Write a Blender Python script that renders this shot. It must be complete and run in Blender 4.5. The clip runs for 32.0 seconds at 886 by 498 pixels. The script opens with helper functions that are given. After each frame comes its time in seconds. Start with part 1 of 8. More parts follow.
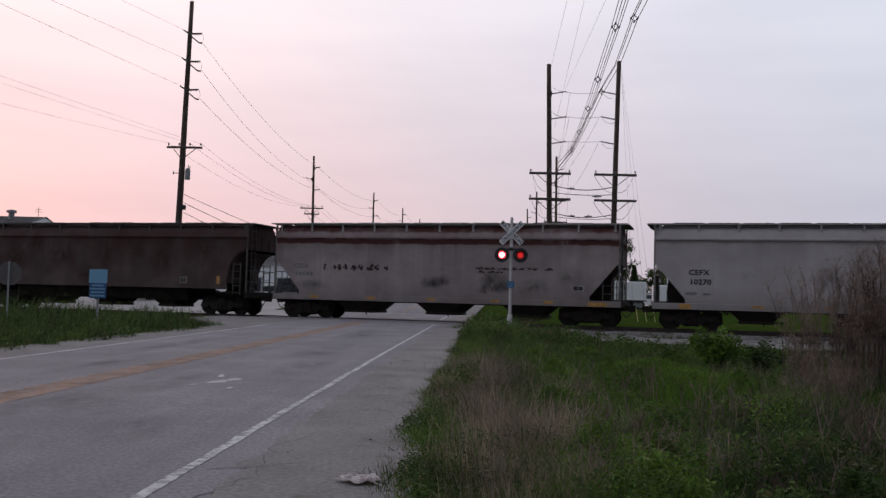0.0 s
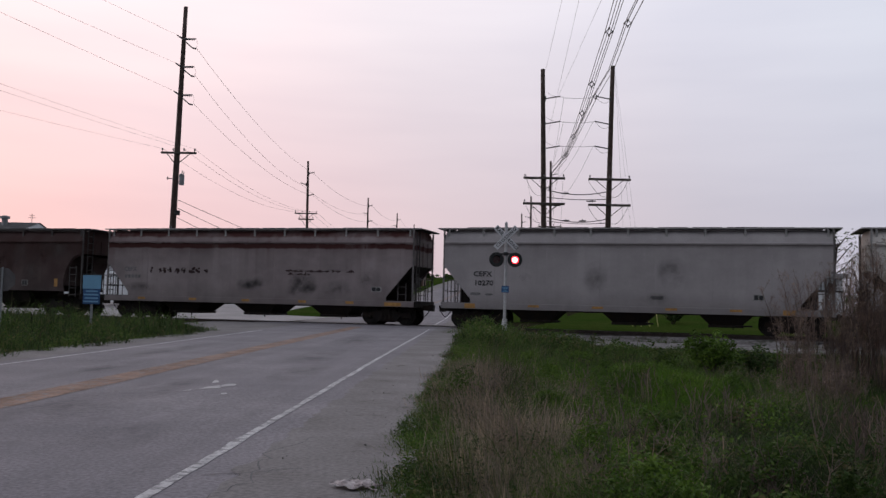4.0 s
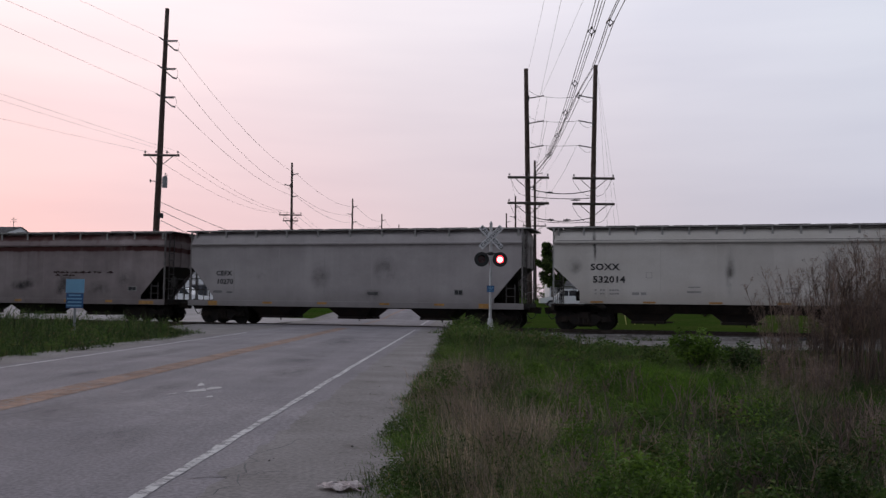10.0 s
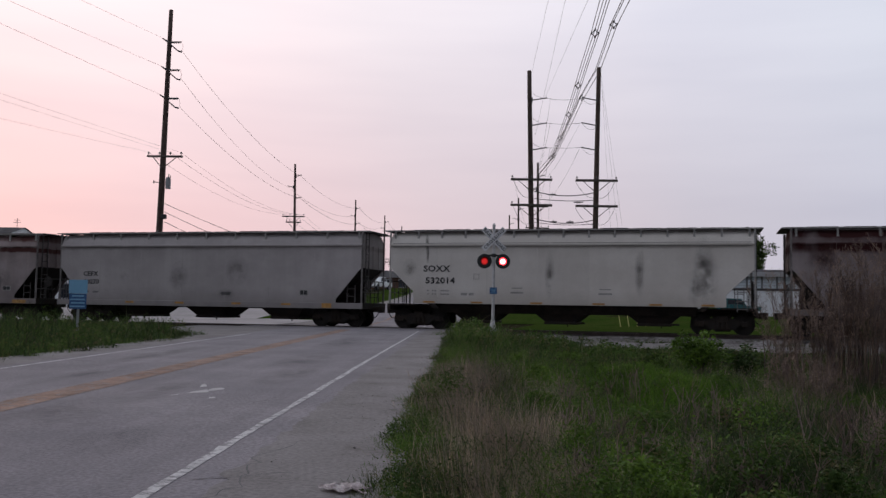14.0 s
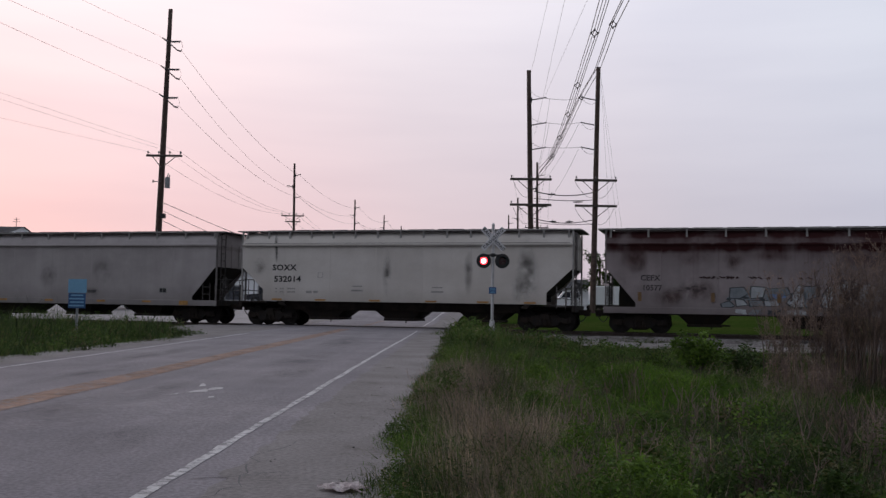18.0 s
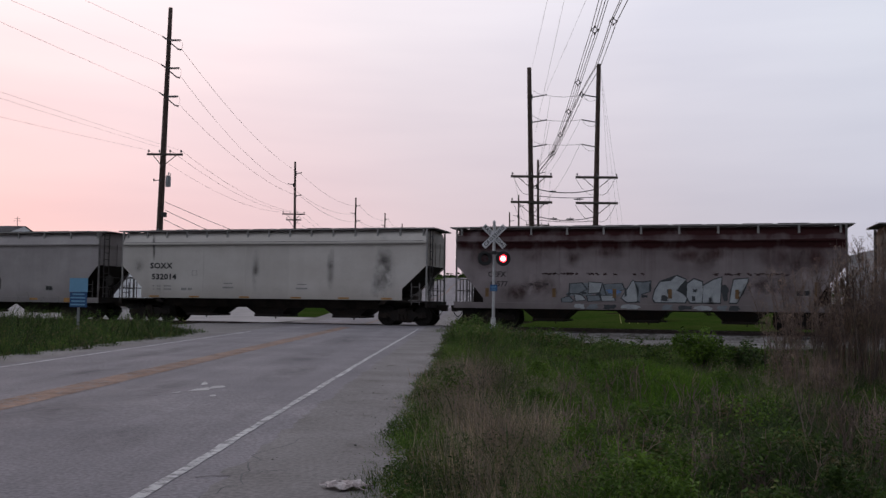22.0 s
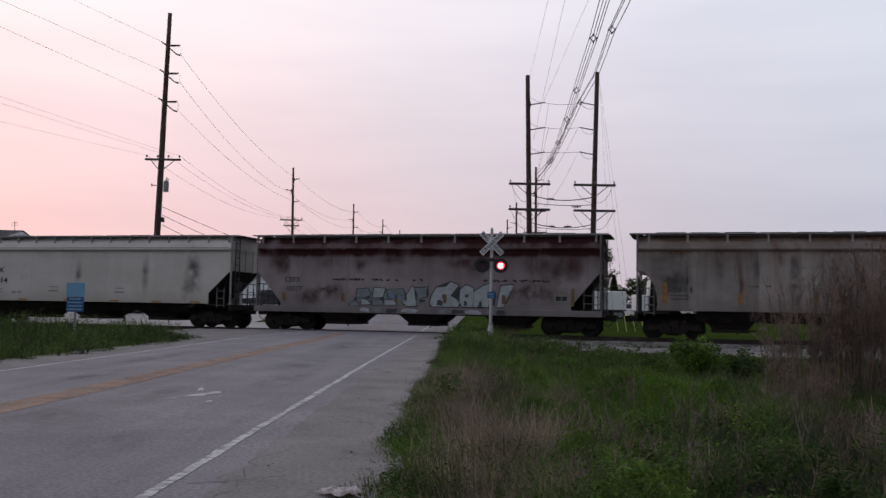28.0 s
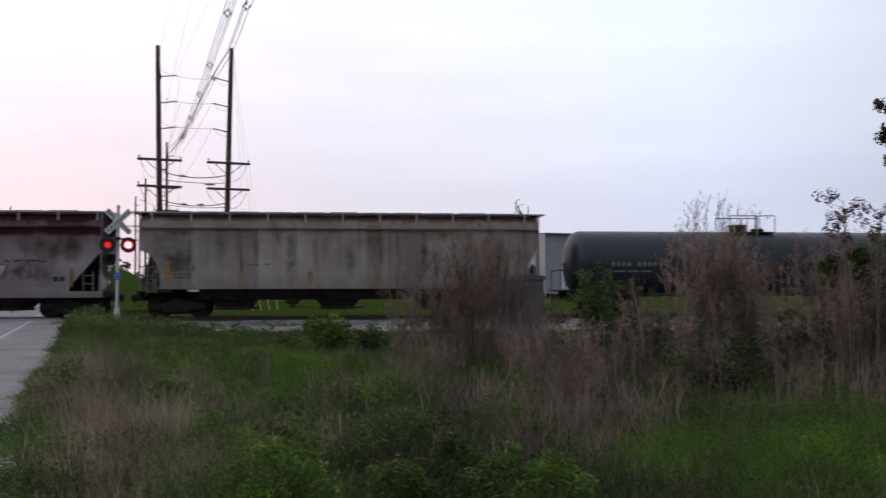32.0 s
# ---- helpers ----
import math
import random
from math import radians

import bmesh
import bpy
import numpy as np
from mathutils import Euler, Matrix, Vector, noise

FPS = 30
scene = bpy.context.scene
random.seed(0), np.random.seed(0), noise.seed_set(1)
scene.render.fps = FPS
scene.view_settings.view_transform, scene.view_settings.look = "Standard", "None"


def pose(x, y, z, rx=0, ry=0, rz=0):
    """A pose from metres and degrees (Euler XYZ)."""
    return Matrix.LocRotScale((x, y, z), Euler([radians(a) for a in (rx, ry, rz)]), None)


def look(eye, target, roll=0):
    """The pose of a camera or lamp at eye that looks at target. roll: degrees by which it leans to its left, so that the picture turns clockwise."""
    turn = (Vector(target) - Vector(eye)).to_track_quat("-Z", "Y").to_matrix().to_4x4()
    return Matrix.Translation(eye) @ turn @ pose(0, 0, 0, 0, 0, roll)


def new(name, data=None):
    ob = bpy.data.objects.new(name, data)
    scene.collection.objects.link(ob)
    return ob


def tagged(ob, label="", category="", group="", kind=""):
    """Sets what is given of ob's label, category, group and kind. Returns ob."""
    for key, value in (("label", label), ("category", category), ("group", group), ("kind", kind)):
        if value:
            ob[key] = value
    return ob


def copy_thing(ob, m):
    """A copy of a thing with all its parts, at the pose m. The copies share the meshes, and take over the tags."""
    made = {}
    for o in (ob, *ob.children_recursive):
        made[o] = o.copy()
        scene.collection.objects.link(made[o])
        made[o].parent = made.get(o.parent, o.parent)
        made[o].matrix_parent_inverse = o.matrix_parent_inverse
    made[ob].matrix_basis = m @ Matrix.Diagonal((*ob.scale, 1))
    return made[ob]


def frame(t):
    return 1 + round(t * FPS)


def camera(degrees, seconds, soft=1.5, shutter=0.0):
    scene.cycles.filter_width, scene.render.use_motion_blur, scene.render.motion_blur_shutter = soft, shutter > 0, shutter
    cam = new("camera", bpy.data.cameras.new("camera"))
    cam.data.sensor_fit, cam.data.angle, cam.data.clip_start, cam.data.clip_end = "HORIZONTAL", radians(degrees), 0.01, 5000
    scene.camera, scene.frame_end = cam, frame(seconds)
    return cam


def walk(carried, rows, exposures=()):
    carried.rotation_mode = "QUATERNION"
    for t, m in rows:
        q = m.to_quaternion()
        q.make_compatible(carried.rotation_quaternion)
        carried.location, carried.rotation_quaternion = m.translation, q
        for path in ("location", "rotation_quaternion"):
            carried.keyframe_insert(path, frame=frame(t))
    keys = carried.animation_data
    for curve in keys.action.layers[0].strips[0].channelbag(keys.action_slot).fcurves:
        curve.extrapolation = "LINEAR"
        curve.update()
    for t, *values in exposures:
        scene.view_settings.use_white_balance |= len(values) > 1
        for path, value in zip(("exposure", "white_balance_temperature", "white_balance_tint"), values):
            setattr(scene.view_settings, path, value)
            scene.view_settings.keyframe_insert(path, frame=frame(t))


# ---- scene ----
PATH = [
    (0, 2.200, 3.240, -1.500),
    (0.5, 2.083, 3.357, -1.435),
    (1, 2.054, 3.379, -1.391),
    (1.5, 2.070, 3.355, -1.315),
    (2, 2.060, 3.359, -1.264),
    (2.5, 1.871, 3.383, -1.154),
    (3, 1.872, 3.427, -1.352),
    (3.5, 1.916, 3.541, -1.355),
    (5.5, 1.531, 3.569, -1.203),
    (6, 1.459, 3.617, -1.154),
    (6.5, 1.351, 3.539, -0.939),
    (7, 1.345, 3.505, -0.829),
    (7.5, 1.302, 3.642, -0.944),
    (8, 1.241, 3.605, -0.878),
    (8.5, 1.206, 3.598, -0.916),
    (9, 0.943, 3.636, -0.735),
    (9.5, 0.924, 3.572, -0.661),
    (10, 0.972, 3.582, -0.719),
    (10.5, 0.871, 3.615, -0.729),
    (11, 0.812, 3.711, -0.795),
    (11.5, 0.809, 3.706, -0.757),
    (12, 0.874, 3.601, -0.587),
    (12.5, 1.018, 3.550, -0.712),
    (13, 1.070, 3.534, -0.650),
    (13.5, 1.207, 3.590, -0.671),
    (14, 1.140, 3.690, -0.885),
    (14.5, 1.085, 3.692, -0.898),
    (16.5, 1.034, 3.680, -0.897),
    (17, 1.075, 3.656, -0.974),
    (17.5, 1.076, 3.702, -0.935),
    (18, 1.092, 3.668, -0.942),
    (18.5, 1.095, 3.615, -0.832),
    (19, 1.074, 3.595, -0.892),
    (19.5, 1.104, 3.605, -0.802),
    (20, 1.074, 3.614, -0.798),
    (20.5, 1.074, 3.591, -0.768),
    (21, 1.127, 3.534, -0.672),
    (21.5, 1.205, 3.533, -0.803),
    (22, 1.167, 3.522, -0.732),
    (22.5, 1.223, 3.485, -0.710),
    (23, 1.317, 3.580, -0.817),
    (23.5, 1.292, 3.658, -0.892),
    (24, 1.283, 3.702, -0.896),
    (24.5, 1.228, 3.763, -0.969),
    (25, 1.201, 3.717, -0.772),
    (25.5, 1.319, 3.740, -0.832),
    (27.5, 1.352, 3.982, -1.089),
    (28, 0.996, 3.948, -1.061),
    (28.5, -0.710, 3.916, -0.780),
    (29, -3.138, 3.897, -0.527),
    (29.5, -5.991, 3.833, -0.634),
    (30, -8.964, 3.643, -0.692),
    (30.5, -12.510, 3.545, -0.483),
    (31, -15.102, 3.438, -0.399),
    (31.5, -17.912, 3.149, -0.025),
    (32, -21.480, 2.819, 0.193),
]
# seconds and metres run by the train along the track
RUN = [
    (0, 0.00), (0.5, -1.21), (1, -2.42), (1.5, -3.62), (2, -4.81), (2.5, -5.98), (3, -7.15), (3.5, -8.30),
    (5.5, -12.80), (6, -13.89), (6.5, -14.96), (7, -16.00), (7.5, -17.03), (8, -18.05), (8.5, -19.07), (9, -20.06),
    (9.5, -21.05), (10, -22.02), (10.5, -23.01), (11, -23.99), (11.5, -24.96), (12, -25.94), (12.5, -26.94), (13, -27.94),
    (13.5, -28.95), (14, -29.97), (14.5, -30.98), (16.5, -35.01), (17, -35.96), (17.5, -36.86), (18, -37.73), (18.5, -38.61),
    (19, -39.48), (19.5, -40.33), (20, -41.19), (20.5, -42.06), (21, -42.92), (21.5, -43.79), (22, -44.68), (22.5, -45.58),
    (23, -46.48), (23.5, -47.37), (24, -48.26), (24.5, -49.13), (25, -50.00), (25.5, -50.84), (27.5, -54.03), (28, -54.78),
    (28.5, -55.51), (29, -56.23), (29.5, -56.95), (30, -57.64), (30.5, -58.34), (31, -59.04), (31.5, -59.75), (32, -60.47),
]
# ---- camera ----
EYE = (0.0, 0.0, 1.2)
cam = camera(51.5, 32.0, soft=1.4, shutter=0.5)
walk(cam, [(t, pose(*EYE, 90 + p, r, y)) for t, y, p, r in PATH], [(0, 0.0), (28, 0.0), (29, 0.05), (30, 0.12), (31, 0.30), (32, 0.44)])

# ---- world and sun ----
def node(nt, kind, ins=(), operation=None, use_clamp=None):
    n = nt.nodes.new(kind)
    if operation:
        n.operation = operation
    if use_clamp is not None:
        n.use_clamp = use_clamp
    for k, v in dict(ins).items():
        if isinstance(v, bpy.types.NodeSocket):
            nt.links.new(v, n.inputs[k])
        else:
            n.inputs[k].default_value = v
    return n


def ramp(nt, fac, stops):
    n = node(nt, "ShaderNodeValToRGB", {"Fac": fac})
    e = n.color_ramp.elements
    while len(e) < len(stops):
        e.new(0.5)
    for el, (p, c) in zip(e, stops):
        el.position, el.color = p, (*c, 1)
    return n.outputs["Color"]


def mixc(nt, fac, a, b, mode="MIX"):
    n = nt.nodes.new("ShaderNodeMix")
    n.data_type, n.blend_type = "RGBA", mode
    for i, v in ((0, fac), (6, a), (7, b)):
        if isinstance(v, bpy.types.NodeSocket):
            nt.links.new(v, n.inputs[i])
        else:
            n.inputs[i].default_value = v if i == 0 else (*v, 1)
    return n.outputs[2]


def math1(nt, op, a, b=0.0, clamp=False):
    n = node(nt, "ShaderNodeMath", operation=op, use_clamp=clamp)
    for i, v in enumerate((a, b)):
        if isinstance(v, bpy.types.NodeSocket):
            nt.links.new(v, n.inputs[i])
        else:
            n.inputs[i].default_value = v
    return n.outputs[0]


world = bpy.data.worlds.new("dusk_sky")
scene.world = world
world.use_nodes = True
wt = world.node_tree
wt.nodes.clear()
w_dir = node(wt, "ShaderNodeTexCoord").outputs["Generated"]
w_sep = node(wt, "ShaderNodeSeparateXYZ", {0: w_dir})
# closeness to the afterglow, low in the sky ahead and to the west
w_dot = node(wt, "ShaderNodeVectorMath", {0: w_dir, 1: (-0.62, 0.78, 0.0)}, operation="DOT_PRODUCT").outputs["Value"]
w_az = math1(wt, "MULTIPLY_ADD", w_dot, 0.5)
w_az.node.inputs[2].default_value = 0.5
low = ramp(wt, w_az, [(0.0, (0.21, 0.21, 0.26)), (0.4, (0.33, 0.35, 0.43)), (0.62, (0.53, 0.57, 0.71)), (0.80, (0.57, 0.535, 0.615)), (0.90, (0.70, 0.565, 0.62)), (0.965, (0.89, 0.61, 0.645)), (1.0, (1.02, 0.62, 0.63))])
high = ramp(wt, w_az, [(0.0, (0.27, 0.28, 0.33)), (0.4, (0.52, 0.55, 0.63)), (0.62, (0.76, 0.835, 0.925)), (0.80, (0.87, 0.87, 0.97)), (0.90, (1.05, 0.975, 1.02)), (0.965, (1.24, 1.05, 1.06)), (1.0, (1.25, 1.04, 1.0))])
w_el = ramp(wt, w_sep.outputs["Z"], [(0.0, (0, 0, 0)), (0.10, (0.12, 0.12, 0.12)), (0.30, (0.85, 0.85, 0.85)), (0.45, (1, 1, 1))])
grad = mixc(wt, w_el, low, high)
sky = node(wt, "ShaderNodeTexSky")
sky.sky_type, sky.sun_disc, sky.sun_elevation, sky.sun_rotation = "NISHITA", False, radians(2.5), radians(-38.5)
haze = mixc(wt, 0.008, grad, sky.outputs["Color"])
w_cl = node(wt, "ShaderNodeTexNoise", {"Vector": node(wt, "ShaderNodeMapping", {"Vector": w_dir, "Scale": (1.2, 1.2, 9.0)}).outputs[0], "Scale": 2.0, "Detail": 3.0}).outputs["Fac"]
w_cl = ramp(wt, w_cl, [(0.3, (0.93, 0.925, 0.945)), (0.7, (1.035, 1.025, 1.025))])
haze = mixc(wt, 1.0, haze, w_cl, "MULTIPLY")
node(wt, "ShaderNodeOutputWorld", {"Surface": node(wt, "ShaderNodeBackground", {"Color": haze, "Strength": 0.96}).outputs[0]})

sun = new("sun", bpy.data.lights.new("sun", "SUN"))
sun.data.energy, sun.data.angle, sun.data.color = 0.5, radians(15), (1.0, 0.74, 0.62)
sun.matrix_world = look((0, 0, 0), (0.62, -0.78, -0.06))
scene.view_settings.exposure = 0.0


# ---- materials ----
def mat(name, color, rough=0.8, metal=0.0, var=0.25, scale=3.0, fine=40.0, bump=0.15, tint=None, spots=None, streak=None, island=0.0, obj=0.0, spec=0.5, lane=None):
    """A procedural surface: a base colour broken up by broad stains and fine grain. tint: colour of the stains; spots: (colour, amount, scale);
    streak: (colour, amount, stretch) of marks that run down; island, obj: how far pieces differ."""
    m = bpy.data.materials.new(name)
    m.use_nodes = True
    nt = m.node_tree
    bsdf = nt.nodes["Principled BSDF"]
    co = node(nt, "ShaderNodeTexCoord").outputs["Object"]
    n1 = node(nt, "ShaderNodeTexNoise", {"Vector": co, "Scale": scale, "Detail": 5.0, "Roughness": 0.6}).outputs["Fac"]
    n2 = node(nt, "ShaderNodeTexNoise", {"Vector": co, "Scale": fine, "Detail": 3.0}).outputs["Fac"]
    t = tint or tuple(c * (1 - 1.3 * var) for c in color)
    c = mixc(nt, ramp(nt, n1, [(0.36, (0, 0, 0)), (0.66, (1, 1, 1))]), color, t)
    g = ramp(nt, n2, [(0.36, (1 - var * 0.75,) * 3), (0.64, (1 + var * 0.6,) * 3)])
    c = mixc(nt, 1.0, c, g, "MULTIPLY")
    if spots:
        sc, amount, sscale = spots
        n3 = node(nt, "ShaderNodeTexNoise", {"Vector": co, "Scale": sscale, "Detail": 6.0, "Roughness": 0.65}).outputs["Fac"]
        c = mixc(nt, ramp(nt, n3, [(0.72 - amount * 0.4, (0, 0, 0)), (0.80 - amount * 0.35, (1, 1, 1))]), c, sc)
    if streak:
        sc, amount, st = streak
        mp = node(nt, "ShaderNodeMapping", {"Vector": co, "Scale": (st, st, 0.18)}).outputs[0]
        n4 = node(nt, "ShaderNodeTexNoise", {"Vector": mp, "Scale": 1.0, "Detail": 5.0, "Roughness": 0.6}).outputs["Fac"]
        c = mixc(nt, ramp(nt, n4, [(0.62 - amount * 0.3, (0, 0, 0)), (0.86 - amount * 0.2, (1, 1, 1))]), c, sc)
    if lane:
        mp = node(nt, "ShaderNodeMapping", {"Vector": co, "Scale": (1.5, 0.035, 1.0)}).outputs[0]
        n5 = node(nt, "ShaderNodeTexNoise", {"Vector": mp, "Scale": 1.0, "Detail": 4.0, "Roughness": 0.6}).outputs["Fac"]
        c = mixc(nt, 1.0, c, ramp(nt, n5, [(0.38, (1 - lane,) * 3), (0.62, (1 + lane * 0.7,) * 3)]), "MULTIPLY")
    if island or obj:
        if island:
            r = node(nt, "ShaderNodeNewGeometry").outputs["Random Per Island"]
        else:
            r = node(nt, "ShaderNodeObjectInfo").outputs["Random"]
        k = island or obj
        c = mixc(nt, 1.0, c, ramp(nt, r, [(0.0, (1 - k, 1 - k, 1 - k)), (0.5, (1, 1, 1)), (1.0, (1 + k, 1 + k * 0.9, 1 + k * 0.7))]), "MULTIPLY")
    nt.links.new(c, bsdf.inputs["Base Color"])
    bsdf.inputs["Metallic"].default_value = metal
    bsdf.inputs["Specular IOR Level"].default_value = spec
    rr = ramp(nt, n1, [(0.3, (max(rough - 0.12, 0.05),) * 3), (0.7, (min(rough + 0.1, 1.0),) * 3)])
    nt.links.new(rr, bsdf.inputs["Roughness"])
    if bump:
        b = node(nt, "ShaderNodeBump", {"Height": n2, "Strength": bump, "Distance": 0.02})
        nt.links.new(b.outputs[0], bsdf.inputs["Normal"])
    return m


def matte(m):
    """Turns a surface fully matt: the light soaks into the pile of grass and crumbs."""
    nt = m.node_tree
    b = nt.nodes["Principled BSDF"]
    d = node(nt, "ShaderNodeBsdfDiffuse", {"Color": b.inputs["Base Color"].links[0].from_socket, "Roughness": 1.0})
    if b.inputs["Normal"].links:
        nt.links.new(b.inputs["Normal"].links[0].from_socket, d.inputs["Normal"])
    nt.links.new(d.outputs[0], nt.nodes["Material Output"].inputs["Surface"])
    return m


def leafmat(name, color, dark, trans=0.3, dry=None):
    """Leaves and blades: each piece differs, and light passes through a little. dry: colour and share of withered patches."""
    m = bpy.data.materials.new(name)
    m.use_nodes = True
    nt = m.node_tree
    bsdf = nt.nodes["Principled BSDF"]
    r = node(nt, "ShaderNodeNewGeometry").outputs["Random Per Island"]
    co = node(nt, "ShaderNodeTexCoord").outputs["Object"]
    n1 = node(nt, "ShaderNodeTexNoise", {"Vector": co, "Scale": 1.1, "Detail": 3.0}).outputs["Fac"]
    c = mixc(nt, ramp(nt, n1, [(0.38, (0, 0, 0)), (0.62, (1, 1, 1))]), tuple(q * 1.15 for q in color), tuple(q * 0.75 for q in dark))
    if dry:
        n2 = node(nt, "ShaderNodeTexNoise", {"Vector": co, "Scale": 1.9, "Detail": 4.0, "Roughness": 0.65}).outputs["Fac"]
        far = math1(nt, "ADD", n2, math1(nt, "MULTIPLY", math1(nt, "SUBTRACT", r, 0.5), 0.3))
        c = mixc(nt, ramp(nt, far, [(0.60 - dry[1] * 0.3, (0, 0, 0)), (0.78 - dry[1] * 0.3, (1, 1, 1))]), c, dry[0])
    c = mixc(nt, 1.0, c, ramp(nt, r, [(0.0, (0.55, 0.55, 0.5)), (0.5, (1, 1, 1)), (1.0, (1.5, 1.4, 1.1))]), "MULTIPLY")
    nt.links.new(c, bsdf.inputs["Base Color"])
    bsdf.inputs["Roughness"].default_value = 0.7
    bsdf.inputs["Specular IOR Level"].default_value = 0.2
    tr = node(nt, "ShaderNodeBsdfTranslucent", {"Color": c})
    mx = node(nt, "ShaderNodeMixShader", {0: trans, 1: bsdf.outputs[0], 2: tr.outputs[0]})
    nt.links.new(mx.outputs[0], nt.nodes["Material Output"].inputs["Surface"])
    return m


def glow(name, color, strength):
    m = bpy.data.materials.new(name)
    m.use_nodes = True
    b = m.node_tree.nodes["Principled BSDF"]
    b.inputs["Base Color"].default_value = (*[c * 0.3 for c in color], 1)
    b.inputs["Emission Color"].default_value = (*color, 1)
    b.inputs["Emission Strength"].default_value = strength
    return m


ASPHALT = mat("worn_asphalt", (0.194, 0.180, 0.196), 0.9, var=0.30, scale=0.45, fine=30, bump=0.5, tint=(0.162, 0.151, 0.167), spots=((0.140, 0.130, 0.144), 0.26, 2.4), spec=0.35, lane=0.09)
SHOULDER = mat("gravel_shoulder", (0.188, 0.176, 0.178), 0.95, var=0.26, scale=0.9, fine=26, bump=0.5, tint=(0.150, 0.138, 0.137), spots=((0.10, 0.09, 0.084), 0.26, 1.8), spec=0.3)
LIMESTONE = mat("pale_gravel", (0.25, 0.232, 0.232), 0.95, var=0.5, scale=0.9, fine=10, bump=1.0, tint=(0.14, 0.128, 0.124), spots=((0.055, 0.055, 0.038), 0.42, 1.1), spec=0.15)
BALLAST = mat("ballast", (0.036, 0.031, 0.029), 0.95, var=0.4, scale=2.5, fine=30, bump=1.0)
SOIL = matte(mat("weedy_soil", (0.030, 0.034, 0.016), 0.95, var=0.4, scale=0.4, fine=20, bump=0.8, tint=(0.038, 0.030, 0.020), spec=0.05))
LAWN = matte(mat("mown_lawn", (0.034, 0.064, 0.011), 0.95, var=0.4, scale=0.35, fine=9, bump=0.8, tint=(0.052, 0.070, 0.017), spec=0.05))
CONCRETE_LOT = mat("pale_lot", (0.30, 0.28, 0.283), 0.9, var=0.15, scale=0.3, fine=30, bump=0.2)
YELLOW = mat("faded_yellow_paint", (0.265, 0.168, 0.125), 0.85, var=0.35, scale=2, fine=30, bump=0.3, spots=((0.185, 0.168, 0.172), 0.5, 9.0), spec=0.3)
WHITE_LINE = mat("worn_white_paint", (0.52, 0.51, 0.52), 0.8, var=0.2, scale=2, fine=45, bump=0.2, spots=((0.19, 0.182, 0.192), 0.62, 9.0), spec=0.3)
TAR = mat("tar_seal", (0.085, 0.082, 0.088), 0.8, var=0.2)
RAIL_STEEL = mat("rail_steel", (0.055, 0.038, 0.032), 0.6, 0.4, var=0.3)
TIE = mat("creosoted_tie", (0.035, 0.029, 0.027), 0.9, var=0.4, fine=25, obj=0.2)
TIMBER = mat("crossing_timber", (0.11, 0.10, 0.10), 0.9, var=0.3, fine=25, obj=0.2)
POLE_WOOD = mat("pole_wood", (0.080, 0.052, 0.042), 0.9, var=0.4, scale=4, fine=30, streak=((0.11, 0.085, 0.075), 0.4, 9.0))
ARM_WOOD = mat("crossarm_wood", (0.085, 0.07, 0.062), 0.9, var=0.3)
WIRE = mat("wire", (0.045, 0.042, 0.045), 0.6, 0.3, var=0.1, bump=0)
INSULATOR = mat("insulator", (0.09, 0.085, 0.09), 0.4, var=0.1, bump=0)
GALV = mat("galvanised_steel", (0.26, 0.27, 0.28), 0.5, 0.5, var=0.15, scale=5)
SILVER = mat("aluminium_paint", (0.50, 0.50, 0.51), 0.5, 0.25, var=0.15, scale=5, streak=((0.3, 0.28, 0.26), 0.3, 12))
BLACK = mat("matt_black", (0.018, 0.018, 0.019), 0.7, var=0.2)
WHITE_SIGN = mat("white_sign", (0.62, 0.62, 0.64), 0.6, var=0.08, scale=6, bump=0.02)
BLUE_SIGN = mat("blue_sign", (0.025, 0.085, 0.22), 0.5, var=0.1, bump=0.02)
PALE_BLUE = mat("pale_blue_sign", (0.16, 0.36, 0.54), 0.5, var=0.08, bump=0.02)
BLACK_INK = mat("black_lettering", (0.02, 0.02, 0.022), 0.6, var=0.2, bump=0)
UNDER_BROWN = mat("dark_brown_slope_sheet", (0.034, 0.026, 0.021), 0.85, var=0.4, scale=1.5, tint=(0.020, 0.016, 0.014), spec=0.2)
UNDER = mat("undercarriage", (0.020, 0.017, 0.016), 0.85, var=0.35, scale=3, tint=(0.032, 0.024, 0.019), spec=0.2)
WHEEL_STEEL = mat("wheel_steel", (0.024, 0.02, 0.018), 0.7, 0.2, var=0.3, spec=0.25)


# ---- builders ----
def box(bm, sx, sy, sz, at=(0, 0, 0), m=None, bevel=0.0):
    """A block of that size about the point at, turned by m."""
    r = bmesh.ops.create_cube(bm, size=1.0, matrix=(m or Matrix()) @ Matrix.Translation(at) @ Matrix.Diagonal((sx, sy, sz, 1)))
    if bevel:
        es = list({e for v in r["verts"] for e in v.link_edges})
        bmesh.ops.bevel(bm, geom=es, offset=bevel, segments=1, affect="EDGES")
    return r["verts"]


def rod(bm, p, q, r, seg=8, r2=None):
    """A round bar from p to q."""
    p, q = Vector(p), Vector(q)
    d = q - p
    m = Matrix.Translation((p + q) / 2) @ d.to_track_quat("Z", "Y").to_matrix().to_4x4()
    bmesh.ops.create_cone(bm, cap_ends=True, segments=seg, radius1=r, radius2=r if r2 is None else r2, depth=d.length, matrix=m)


